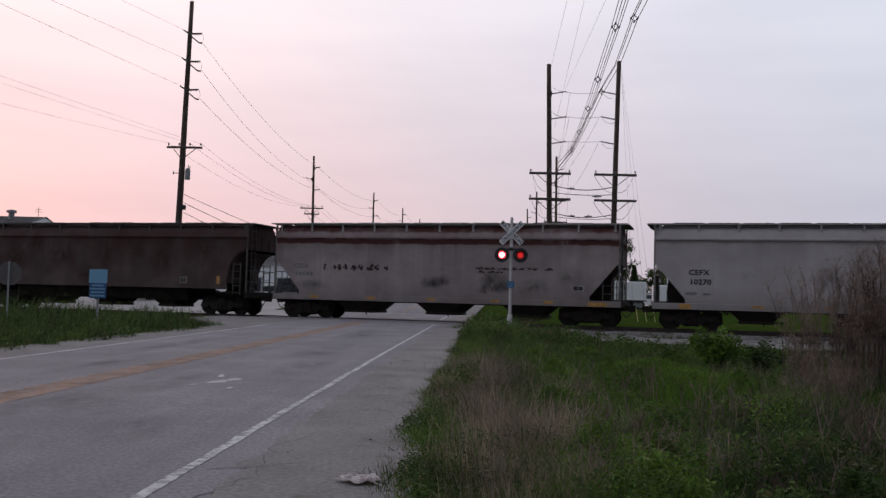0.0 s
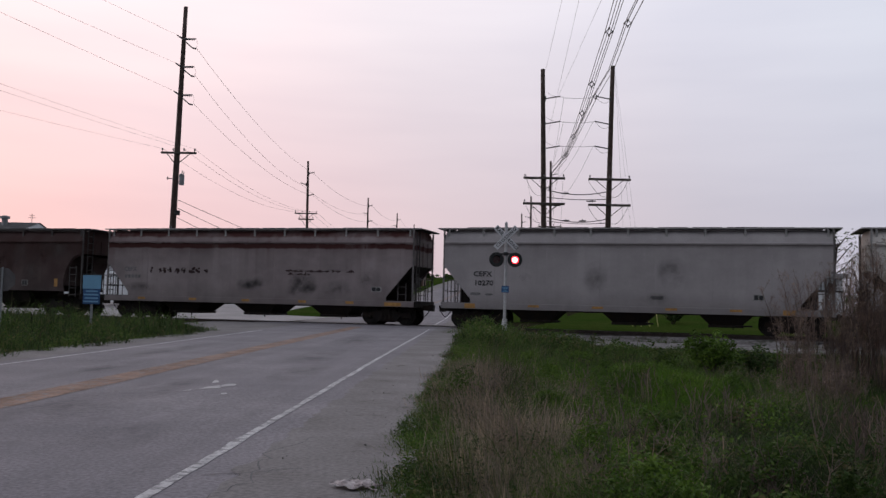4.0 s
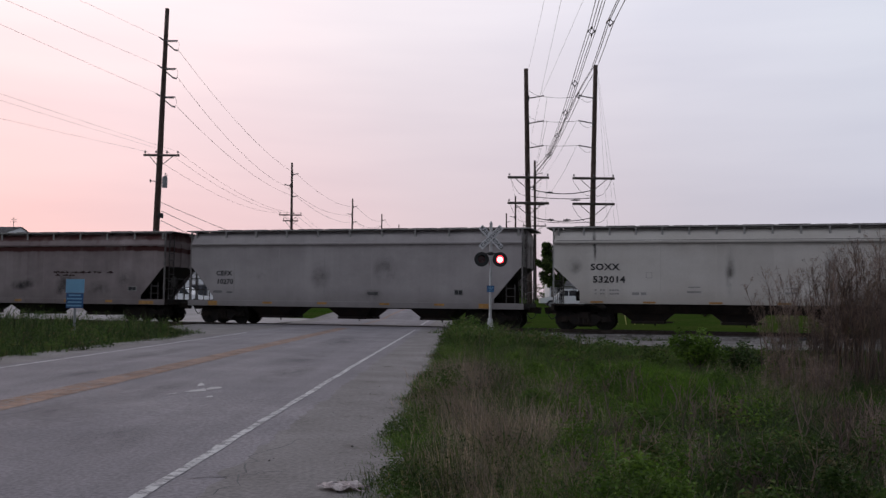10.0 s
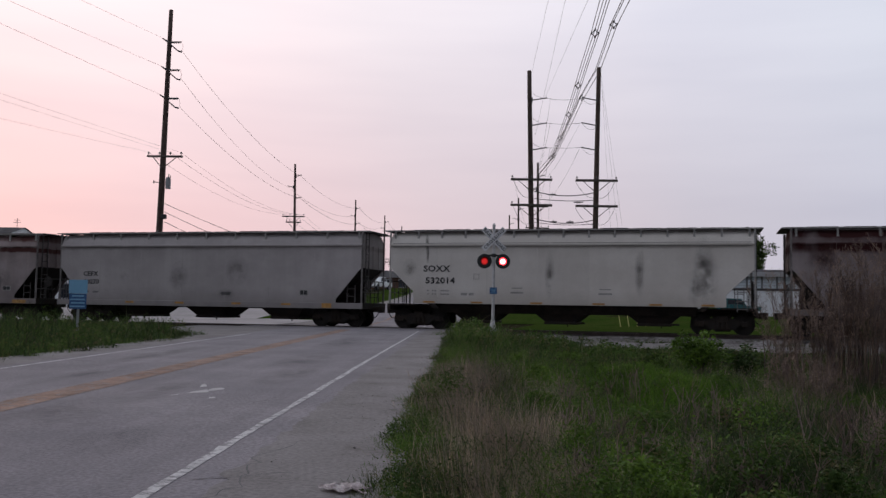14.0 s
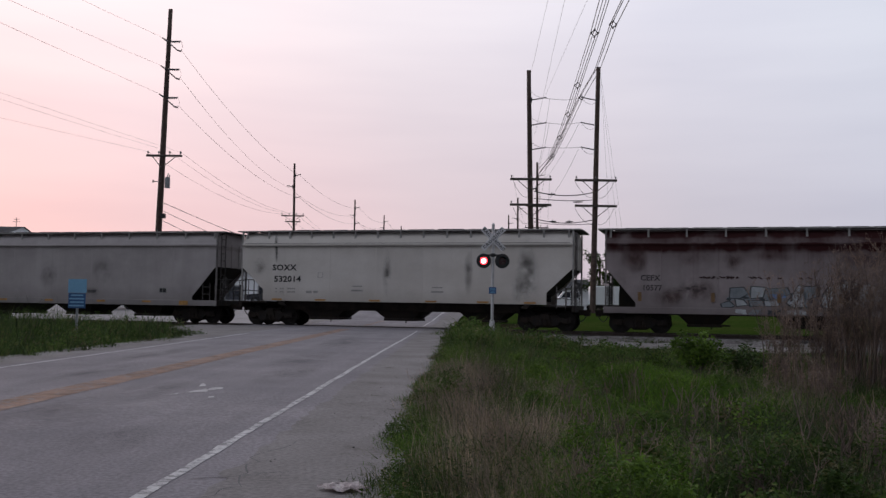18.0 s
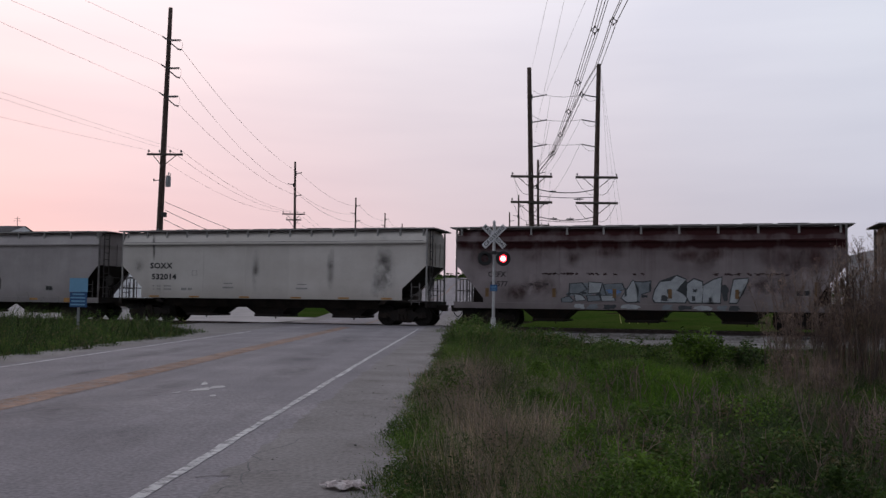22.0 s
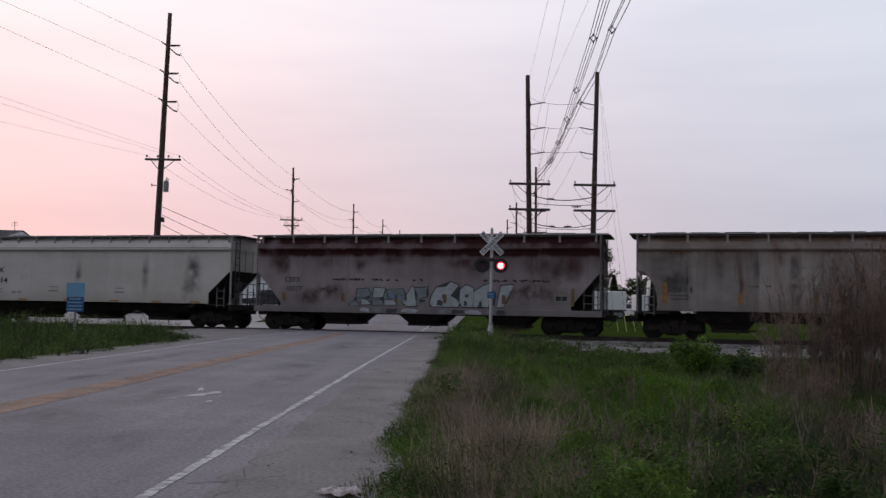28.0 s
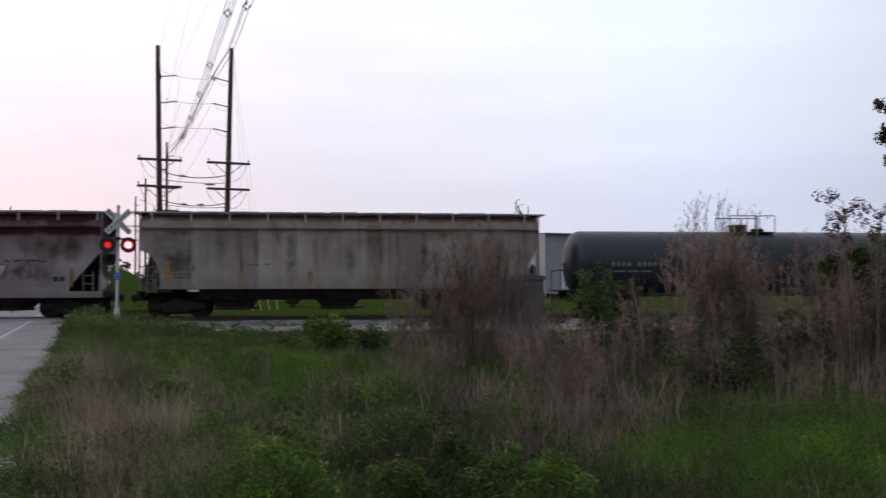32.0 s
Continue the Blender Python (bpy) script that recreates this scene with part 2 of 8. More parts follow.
def prism(bm, pts, y0, y1):
    """The outline pts, in x and z, drawn out from y0 to y1."""
    a = [bm.verts.new((x, y0, z)) for x, z in pts]
    b = [bm.verts.new((x, y1, z)) for x, z in pts]
    bm.faces.new(a)
    bm.faces.new(b[::-1])
    for i in range(len(pts)):
        j = (i + 1) % len(pts)
        bm.faces.new((a[j], a[i], b[i], b[j]))
    bmesh.ops.recalc_face_normals(bm, faces=bm.faces)


def loft(bm, sections, closed=False):
    """Joins rows of points, each as long as the next, with faces."""
    rows = [[bm.verts.new(p) for p in s] for s in sections]
    for r, s in zip(rows, rows[1:]):
        k = len(r)
        for i in range(k if closed else k - 1):
            bm.faces.new((r[i], r[(i + 1) % k], s[(i + 1) % k], s[i]))
    return rows


def mesh_of(name, bm, material, smooth=False):
    me = bpy.data.meshes.new(name)
    bm.to_mesh(me)
    bm.free()
    me.materials.append(material)
    if smooth:
        me.polygons.foreach_set("use_smooth", [True] * len(me.polygons))
    return me


def part(name, bm, material, parent, label="", m=None, smooth=False):
    """One mesh object under a thing or a part. bm may be a mesh that alike parts share."""
    me = bm if isinstance(bm, bpy.types.Mesh) else mesh_of(name, bm, material, smooth)
    ob = new(name, me)
    ob.parent = parent
    if m is not None:
        ob.matrix_basis = m
    return tagged(ob, label)


def thing(name, m, label, category, group=""):
    ob = new(name)
    ob.matrix_basis = m
    ob.empty_display_size = 0.3
    return tagged(ob, label, category, group)


def single(name, bm, material, label, category, group="", m=None, kind="", smooth=False):
    ob = new(name, bm if isinstance(bm, bpy.types.Mesh) else mesh_of(name, bm, material, smooth))
    if m is not None:
        ob.matrix_basis = m
    return tagged(ob, label, category, group, kind)


def text_mesh(name, body, size, material, depth=0.004, spacing=1.0, bold=0.0):
    cu = bpy.data.curves.new(name, "FONT")
    cu.body, cu.size, cu.align_x, cu.align_y, cu.extrude, cu.space_character = body, size, "CENTER", "CENTER", depth, spacing
    cu.resolution_u, cu.offset = 2, bold * size
    ob = bpy.data.objects.new(name, cu)
    me = bpy.data.meshes.new_from_object(ob)
    me.materials.clear()
    me.materials.append(material)
    bpy.data.objects.remove(ob)
    return me


def big_mesh(name, verts, faces, material):
    """A mesh from arrays: verts (n, 3); faces a list of index arrays, each (m, 3) or (m, 4)."""
    me = bpy.data.meshes.new(name)
    me.vertices.add(len(verts))
    me.vertices.foreach_set("co", np.ascontiguousarray(verts, dtype=np.float32).ravel())
    flat = np.concatenate([f.ravel() for f in faces]).astype(np.int32)
    sizes = np.concatenate([np.full(len(f), f.shape[1], dtype=np.int32) for f in faces])
    starts = np.concatenate([[0], np.cumsum(sizes)[:-1]]).astype(np.int32)
    me.loops.add(len(flat))
    me.loops.foreach_set("vertex_index", flat)
    me.polygons.add(len(sizes))
    me.polygons.foreach_set("loop_start", starts)
    me.polygons.foreach_set("loop_total", sizes)
    me.update(calc_edges=True)
    me.materials.append(material)
    return me


# ---- lie of the land ----
TRACK_AT = Vector((0.249, 44.412, 0.22))
TRACK_TURN = -14.447
TU = Vector((0.96838, -0.24948, 0.0))
TN = Vector((0.24948, 0.96838, 0.0))
SLOPE = 0.005


def track_dist(x, y):
    """Metres beyond the track's middle, negative on the near side."""
    return (x - TRACK_AT.x) * TN.x + (y - TRACK_AT.y) * TN.y


def smooth(a, b, v):
    t = np.clip((v - a) / (b - a), 0, 1)
    return t * t * (3 - 2 * t)


def hill(y):
    """The road climbs to a crest past the crossing."""
    return 0.05 * (np.clip(y, 58, 190) - 58) + 0.15 * smooth(48, 62, y)


def hill_reach(x):
    return smooth(-20, -12, x) * (1 - smooth(6, 13, x))


def far_road_x(y):
    """The middle of the road past the crossing, which bends gently east."""
    return -4.83 + 3.3 * smooth(50, 110, y) + 3.0 * smooth(110, 210, y)


def ground_z(x, y):
    """The height of the ground, for numbers or arrays."""
    x, y = np.asarray(x, float), np.asarray(y, float)
    road = SLOPE * np.clip(y, -30, 40)
    d = track_dist(x, y)
    right = smooth(-0.4, 2.0, x)
    left = smooth(8.9, 11.5, -x) * (1 - smooth(28, 33, y))
    z = road - 0.05 + 0.045 * smooth(-0.95, -0.6, x) * (1 - smooth(0.2, 1.5, x)) - 0.30 * right * (0.5 + 0.5 * smooth(2, 6, x)) - 0.15 * left
    bumps = 0.06 * np.sin(x * 0.9 + 0.4 * y) * np.sin(y * 0.7 - 0.3 * x) + 0.04 * np.sin(x * 2.3 + 1.7) * np.sin(y * 1.9)
    z = z + bumps * np.maximum(right, left) * (1 - smooth(-9, -5, d))
    onroad = (1 - smooth(-0.5, 2.5, x)) * smooth(-13, -9.5, x)
    lat = hill_reach(x)
    rise = 0.75 * smooth(8, 26, d) * (1 - lat)
    far = 0.12 - 0.05 * onroad * (1 - smooth(60, 75, y)) - 0.15 * (1 - onroad) * (1 - smooth(3, 8, d)) + rise + hill(y) * lat
    t = smooth(-1.2, 1.2, d)
    return z * (1 - t) + far * t


def gz(x, y):
    return float(ground_z(x, y))


def grid_sheet(name, xs, ys, zf, material):
    xx, yy = np.meshgrid(xs, ys)
    v = np.stack([xx, yy, zf(xx, yy)], -1).reshape(-1, 3)
    k = len(xs)
    i = np.arange(len(xs) - 1)[None, :] + k * np.arange(len(ys) - 1)[:, None]
    f = np.stack([i, i + 1, i + k + 1, i + k], -1).reshape(-1, 4)
    me = big_mesh(name, v, [f], material)
    me.polygons.foreach_set("use_smooth", [True] * len(me.polygons))
    return me


xs = np.concatenate([np.linspace(-1500, -90, 12), np.linspace(-80, -14, 34), np.linspace(-13, 45, 117), np.linspace(47, 110, 33), np.linspace(130, 1500, 12)])
ys = np.concatenate([np.linspace(-600, -20, 10), np.linspace(-15, 1, 12), np.linspace(1.5, 60, 118), np.linspace(62, 240, 90), np.linspace(260, 2500, 16)])
tagged(new("ground", grid_sheet("ground", xs, ys, ground_z, SOIL)), "weedy soil under rough grass", "ground", kind="structure")


def strip(name, x0, x1, y0, y1, lift, material, label, category, nx=2, ny=60, wob=0.0, parent=None, skew=0.0, outer=None, drift=None):
    """A flat band laid on the road's plane, its edges running along the road; skew: shift of the ends along the track's slant."""
    ys_ = np.linspace(y0, y1, ny)
    rng = np.random.RandomState(int(abs(x0) * 100) % 9999)
    w0, w1 = (rng.randn(ny) * wob for _ in range(2))
    ks = np.linspace(0, 1, nx)
    v = []
    for j, yv in enumerate(ys_):
        a, b = x0 + w0[j], (float(outer(yv)) if outer else x1) + w1[j]
        if drift:
            a, b = a + float(drift(yv)), b + float(drift(yv))
        for k in ks:
            xv = a + (b - a) * k
            t = j / (ny - 1)
            yy = yv + skew * xv * t
            v.append((xv, yy, SLOPE * min(max(yy, -30), 40) + lift if track_dist(xv, yy) < 1.5 else 0.2 + lift))
    i = (np.arange(nx - 1)[None, :] + nx * np.arange(ny - 1)[:, None]).ravel()
    f = np.stack([i, i + 1, i + nx + 1, i + nx], -1)
    me = big_mesh(name, np.array(v), [f], material)
    ob = new(name, me)
    if parent:
        ob.parent = parent
        return tagged(ob, label)
    return tagged(ob, label, category, kind="structure")


SK = TU.y / TU.x


def verge_edge(y):
    """Where the grass begins beside the road."""
    return -0.60 - 0.15 * smooth(5.2, 9.5, y) + 0.11 * smooth(12, 17, y) + 0.25 * smooth(31, 38, y) + 0.035 * np.sin(y * 1.1 + 2) + 0.03 * np.sin(y * 2.7 + 1)


road = strip("road", -8.1, -1.55, -20, 42.2, 0.0, ASPHALT, "worn grey asphalt two-lane road with faded lines", "road", nx=14, ny=90, skew=SK)
strip("shoulder_east", -1.6, -0.3, -20, 42.0, 0.003, SHOULDER, "dirty gravel shoulder beside the road", "shoulder", nx=8, ny=420, wob=0.035, skew=SK, outer=lambda y: verge_edge(y) + 0.22)
strip("shoulder_west", -9.1, -8.0, -20, 42.0, 0.003, SHOULDER, "narrow gravel shoulder beside the road", "shoulder", nx=6, ny=420, wob=0.03, skew=SK)
def far_strip(name, a, b, y0, y1, lift, material, label, category, n=70):
    """A band along the road past the crossing, from a to b metres off its middle."""
    ys_ = y0 + (y1 - y0) * np.linspace(0, 1, n) ** 1.5
    me = bpy.data.meshes.new(name)
    rows_ = [[(float(far_road_x(y)) + a + (b - a) * k, float(y), 0.2 + lift + float(hill(y))) for k in (0.0, 0.33, 0.67, 1.0)] for y in ys_]
    bm_ = bmesh.new()
    loft(bm_, rows_)
    bm_.to_mesh(me)
    bm_.free()
    me.materials.append(material)
    return tagged(new(name, me), label, category, kind="structure")


far_strip("road_beyond", -3.3, 3.3, 46.2, 196, 0.02, ASPHALT, "grey asphalt road climbing past the crossing", "road")
far_strip("shoulder_beyond", 3.28, 4.5, 46.4, 196, 0.012, SHOULDER, "gravel shoulder past the crossing", "shoulder")
far_strip("shoulder_beyond_west", -4.5, -3.28, 46.4, 196, 0.012, SHOULDER, "gravel shoulder past the crossing", "shoulder")
# the road opens out towards the crossing on its west side
v = []
for a in np.linspace(0, 1, 12):
    for k in range(14):
        yv = 29.5 + 15.2 * a + (0 if a < 1 else 0)
        w = 0.5 + 3.6 * smooth(0.0, 0.75, a)
        xv = -8.6 - w * (1 - k / 13)
        yv = min(yv, 46.5 + SK * xv)
        v.append((xv, yv, SLOPE * min(yv, 40) + 0.002))
i = (np.arange(13)[None, :] + 14 * np.arange(11)[:, None]).ravel()
tagged(new("apron", big_mesh("apron", np.array(v), [np.stack([i, i + 1, i + 15, i + 14], -1)], SHOULDER)), "gravelly apron where the road widens at the crossing", "road", kind="structure")

# lines painted on the road
rng = np.random.RandomState(3)
strip("edge_line", -1.965, -1.885, -20, 39.3, 0.004, WHITE_LINE, "worn white edge line", "road marking", ny=160, wob=0.006, parent=road, drift=lambda y: 0.09 * smooth(16, 38, y))
strip("edge_line", -7.74, -7.65, -20, 33.5, 0.004, WHITE_LINE, "faint white edge line", "road marking", ny=160, wob=0.006, parent=road)
strip("centre_line", -5.27, -5.032, -20, 40.0, 0.004, YELLOW, "faded yellow centre line", "road marking", ny=160, wob=0.008, parent=road)
strip("centre_line", -5.028, -4.79, -20, 40.0, 0.004, YELLOW, "faded yellow centre line", "road marking", ny=160, wob=0.008, parent=road)
far_strip("edge_line_beyond", 2.85, 2.96, 47.5, 190, 0.026, WHITE_LINE, "white edge line past the crossing", "road marking")
far_strip("centre_line_beyond", -0.2, -0.02, 47.5, 190, 0.026, YELLOW, "yellow centre line past the crossing", "road marking")
# remains of a painted symbol
bm = bmesh.new()
shards = [[(-3.51, 11.80), (-3.27, 11.98), (-3.33, 12.20), (-3.39, 12.36), (-3.43, 12.20), (-3.48, 12.11)], [(-3.30, 12.13), (-3.18, 12.39), (-3.21, 12.55), (-3.27, 12.62), (-3.36, 12.52), (-3.36, 12.30)],
          [(-3.58, 12.66), (-3.51, 12.76), (-3.58, 13.0), (-3.66, 13.18), (-3.65, 13.0)], [(-3.06, 11.23), (-3.0, 11.31), (-3.05, 11.44), (-3.09, 11.36)], [(-3.62, 11.50), (-3.55, 11.58), (-3.57, 11.72), (-3.63, 11.57)]]
for pts in shards:
    bm.faces.new([bm.verts.new((x, y, SLOPE * y + 0.005)) for x, y in pts])
part("painted_symbol", bm, mat("white_paint_flakes", (0.42, 0.41, 0.42), 0.8, var=0.2, scale=4, fine=40), road, "worn remains of a white painted symbol")


def crack(pts, w):
    """A crooked seam of tar along the points."""
    bm = bmesh.new()
    rows = []
    for (xa, ya), (xb, yb) in zip(pts, pts[1:]):
        for t in np.linspace(0, 1, 9)[:-1]:
            rows.append((xa + (xb - xa) * t + random.gauss(0, 0.025), ya + (yb - ya) * t + random.gauss(0, 0.025)))
    vs = []
    for j, (x, y) in enumerate(rows):
        x2, y2 = rows[min(j + 1, len(rows) - 1)]
        x1, y1 = rows[max(j - 1, 0)]
        d = Vector((y1 - y2, x2 - x1, 0)).normalized() * w * (0.5 + random.random())
        z = SLOPE * y + 0.004
        vs.append((bm.verts.new((x + d.x, y + d.y, z)), bm.verts.new((x - d.x, y - d.y, z))))
    for a, b in zip(vs, vs[1:]):
        bm.faces.new((a[0], a[1], b[1], b[0]))
    part("crack", bm, TAR, road)


for pts in ([(-1.62, 5.2), (-1.45, 6.0), (-1.55, 7.2), (-1.3, 8.1)], [(-1.75, 6.2), (-1.1, 6.6)], [(-5.6, 9.3), (-4.9, 9.4)], [(-2.4, 10.8), (-2.3, 11.6)]):
    crack(pts, 0.006)

# ---- the track ----
def track_m(s, off=0.0, z=0.22):
    return Matrix.Translation(TRACK_AT + TU * s + TN * off + Vector((0, 0, z - 0.22))) @ pose(0, 0, 0, 0, 0, TRACK_TURN)


LEN0, LEN1 = -75.0, 75.0
bm = bmesh.new()
sec = [(-2.6, -0.45), (-1.7, -0.17), (-1.3, -0.16), (1.3, -0.16), (1.7, -0.17), (2.6, -0.40)]
loft(bm, [[(s, y + random.gauss(0, 0.05), z + random.gauss(0, 0.015)) for y, z in sec] for s in np.linspace(LEN0, LEN1, 260)])
single("ballast_bed", bm, BALLAST, "dark stone ballast under the rails", "ballast", m=track_m(0), kind="structure")
prof = [(-0.07, -0.17), (0.07, -0.17), (0.07, -0.15), (0.015, -0.13), (0.015, -0.04), (0.037, -0.03), (0.037, 0.0), (-0.037, 0.0), (-0.037, -0.03), (-0.015, -0.04), (-0.015, -0.13), (-0.07, -0.15)]
for y in (-0.7175, 0.7175):
    bm = bmesh.new()
    loft(bm, [[(LEN0, y + a, b) for a, b in prof], [(LEN1, y + a, b) for a, b in prof]], True)
    single("rail", bm, RAIL_STEEL, "brown steel rail on wooden ties", "rail", "rails", track_m(0), "structure")
bm = bmesh.new()
box(bm, 0.22, 2.6, 0.17, (0, 0, -0.235), bevel=0.012)
tie_mesh = mesh_of("tie", bm, TIE)
ties = thing("track_ties", track_m(0), "row of dark creosoted wooden ties", "railway ties")
ties["kind"] = "structure"
for k in range(-60, 90):
    s = k * 0.53
    if -11.2 < s < 0.2:
        continue
    part("tie", tie_mesh, TIE, ties, m=pose(s + random.gauss(0, 0.02), random.gauss(0, 0.03), random.gauss(0, 0.008), 0, 0, random.gauss(0, 0.8)))
# timber and asphalt panels of the crossing
bm = bmesh.new()
box(bm, 2.44, 0.30, 0.12, (0, 0, -0.062), bevel=0.01)
plank = mesh_of("crossing_plank", bm, TIMBER)
panels = thing("crossing_panels", track_m(0), "weathered timber crossing planks between the rails", "crossing")
panels["kind"] = "structure"
for a in range(4):
    for y in (-0.36, -0.05, 0.26, 0.53, -1.05, 1.05):
        part("crossing_plank", plank, TIMBER, panels, m=pose(-9.0 + a * 2.46, y * (0.98 if abs(y) < 0.6 else 1), random.gauss(0, 0.004)))
bm = bmesh.new()
for y0, y1 in ((-3.4, -1.22), (1.22, 3.2)):
    loft(bm, [[(s, y0, -0.03 if y0 < 0 else -0.001), (s, (y0 + y1) / 2, -0.008), (s, y1, -0.003 if y0 < 0 else -0.02)] for s in np.linspace(-10.6, -0.6, 20)])
single("crossing_approach", bm, ASPHALT, "patched asphalt beside the rails of the crossing", "crossing", m=track_m(0), kind="structure")
# pale service track beside the rails
bm = bmesh.new()
rows = []
for s in np.linspace(1.2, 60, 90):
    row = []
    for k, off in enumerate((-9.4, -8.7, -8.0, -7.2, -6.4, -5.6, -4.8, -4.0, -3.2, -2.6, -2.1, -1.72)):
        o2 = off + (random.gauss(0, 0.22) if k == 0 else random.gauss(0, 0.05) if k == 11 else 0)
        p = TRACK_AT + TU * s + TN * o2
        row.append((p.x, p.y, max(gz(p.x, p.y) + 0.035, 0.075 - 0.31 * (-1.7 - off)) + random.gauss(0, 0.012)))
    rows.append(row)
loft(bm, rows)
single("gravel_track", bm, LIMESTONE, "pale crushed-stone service track beside the rails", "gravel track", kind="structure")
# mown grass beyond the track, and a pale lot
bm = bmesh.new()
rows = []
for s in np.linspace(1.0, 90, 60):
    row = []
    for off in (2.6, 3.5, 5, 8, 12, 16, 21, 26, 32, 40):
        p = TRACK_AT + TU * s + TN * off
        row.append((max(p.x, 0.3), p.y, gz(max(p.x, 0.3), p.y) + 0.03))
    rows.append(row)
loft(bm, rows)
single("lawn", bm, LAWN, "mown green grass past the track", "lawn", kind="structure")

for nm, x0, x1 in (("hill_lawn_west", -8.6, -4.4), ("hill_lawn_east", 4.4, 11)):
    bm = bmesh.new()
    loft(bm, [[(float(far_road_x(y)) + x, y, gz(float(far_road_x(y)) + x, y) + 0.05) for x in np.linspace(x0, x1, 14)] for y in np.linspace(58, 235, 60)])
    single(nm, bm, LAWN, "green grass on the slope beside the road", "lawn", kind="structure")

# small stones and dark crumbs strewn on the shoulder
rg = np.random.RandomState(8)
n = 170
px_, py_ = -1.5 + 1.15 * rg.rand(n) ** 0.7, 4 + 26 * rg.rand(n) ** 1.3
sz = 0.005 + 0.013 * rg.rand(n) ** 3
oct_v = np.array([(1, 0, 0), (-1, 0, 0), (0, 1, 0), (0, -1, 0), (0, 0, 0.7), (0, 0, -0.4)])
oct_f = np.array([(0, 2, 4), (2, 1, 4), (1, 3, 4), (3, 0, 4), (2, 0, 5), (1, 2, 5), (3, 1, 5), (0, 3, 5)])
ang = rg.rand(n) * 6.28
vx = oct_v[None, :, 0] * np.cos(ang)[:, None] - 0.7 * oct_v[None, :, 1] * np.sin(ang)[:, None]
vy = oct_v[None, :, 0] * np.sin(ang)[:, None] + 0.7 * oct_v[None, :, 1] * np.cos(ang)[:, None]
v = np.stack([px_[:, None] + vx * sz[:, None], py_[:, None] + vy * sz[:, None], (SLOPE * py_ + 0.003)[:, None] + (oct_v[None, :, 2] + 0.3) * sz[:, None]], -1).reshape(-1, 3)
f = (oct_f[None] + 6 * np.arange(n)[:, None, None]).reshape(-1, 3)
tagged(new("loose_stones", big_mesh("loose_stones", v, [f], mat("loose_stone", (0.13, 0.12, 0.115), 0.9, var=0.3, island=0.6))), "small loose stones and crumbs on the shoulder", "gravel", kind="stuff")


# ---- the train ----
def carmat(name, base, stain, rust, bands, low_dirt=(0.09, 0.08, 0.075), uneven=0.05, drip_amt=0.4, rusty_spots=0.3, runs=0.0):
    """Painted steel with soft drip marks, grime from the wheels, and level bands of rust and painted shadow. bands:
    pairs of height and how strong the dark is there; rust: the colour of both.
    """
    m = bpy.data.materials.new(name)
    m.use_nodes = True
    nt = m.node_tree
    bsdf = nt.nodes["Principled BSDF"]
    own = node(nt, "ShaderNodeTexCoord").outputs["Object"]
    z = node(nt, "ShaderNodeSeparateXYZ", {0: own}).outputs["Z"]
    one = node(nt, "ShaderNodeObjectInfo").outputs["Random"]
    co = own
    def noise_at(scale, sc=(1, 1, 1), detail=5.0, rough=0.6):
        mp = node(nt, "ShaderNodeMapping", {"Vector": co, "Scale": sc, "Location": (7.3 * len(name), 3.1 * len(name), 0)}).outputs[0]
        return node(nt, "ShaderNodeTexNoise", {"Vector": mp, "Scale": scale, "Detail": detail, "Roughness": rough}).outputs["Fac"]
    broad = noise_at(0.45, (1, 1, 1.5), 4.0)
    drip = noise_at(1.0, (1.1, 1.1, 0.10), 5.0)
    fine = noise_at(26)
    mid = noise_at(1.7, (1, 1, 0.6))
    lump = noise_at(0.8, (1, 1, 0.5), 3.0)
    c = mixc(nt, ramp(nt, broad, [(0.34, (0, 0, 0)), (0.68, (1, 1, 1))]), base, stain)
    c = mixc(nt, math1(nt, "MULTIPLY", ramp(nt, drip, [(0.40, (0, 0, 0)), (0.72, (1, 1, 1))]), drip_amt), c, tuple(s * 0.72 for s in stain))
    # rust and painted shadow in bands, their edges uneven, thicker and thinner along the car
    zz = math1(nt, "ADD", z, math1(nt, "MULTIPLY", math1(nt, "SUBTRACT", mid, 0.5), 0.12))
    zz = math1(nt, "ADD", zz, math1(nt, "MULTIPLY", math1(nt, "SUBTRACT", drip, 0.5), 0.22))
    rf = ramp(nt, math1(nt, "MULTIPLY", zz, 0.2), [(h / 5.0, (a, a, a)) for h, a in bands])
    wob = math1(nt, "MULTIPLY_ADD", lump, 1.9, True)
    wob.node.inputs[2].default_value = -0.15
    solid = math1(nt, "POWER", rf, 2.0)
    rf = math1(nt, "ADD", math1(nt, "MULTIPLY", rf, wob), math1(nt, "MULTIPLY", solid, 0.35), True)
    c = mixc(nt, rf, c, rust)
    rs = ramp(nt, mid, [(0.66, (0, 0, 0)), (0.78, (1, 1, 1))])
    c = mixc(nt, math1(nt, "MULTIPLY", rs, rusty_spots), c, tuple(r * 0.8 for r in rust))
    if runs:
        # narrow runs of rust down from the eaves, each fading lower down
        narrow = noise_at(1.0, (1.9, 1.9, 0.05), 3.0, 0.7)
        fade = math1(nt, "MULTIPLY_ADD", z, 0.42, True)
        fade.node.inputs[2].default_value = -0.62
        rn = math1(nt, "MULTIPLY", ramp(nt, narrow, [(0.56, (0, 0, 0)), (0.70, (1, 1, 1))]), fade)
        c = mixc(nt, math1(nt, "MULTIPLY", rn, runs), c, tuple(q * 1.25 for q in rust))
    # grime thrown up by the wheels
    lo = math1(nt, "MULTIPLY_ADD", z, -1.1, True)
    lo.node.inputs[2].default_value = 2.1
    lo = math1(nt, "MULTIPLY", lo, math1(nt, "MULTIPLY_ADD", mid, 1.4, True))
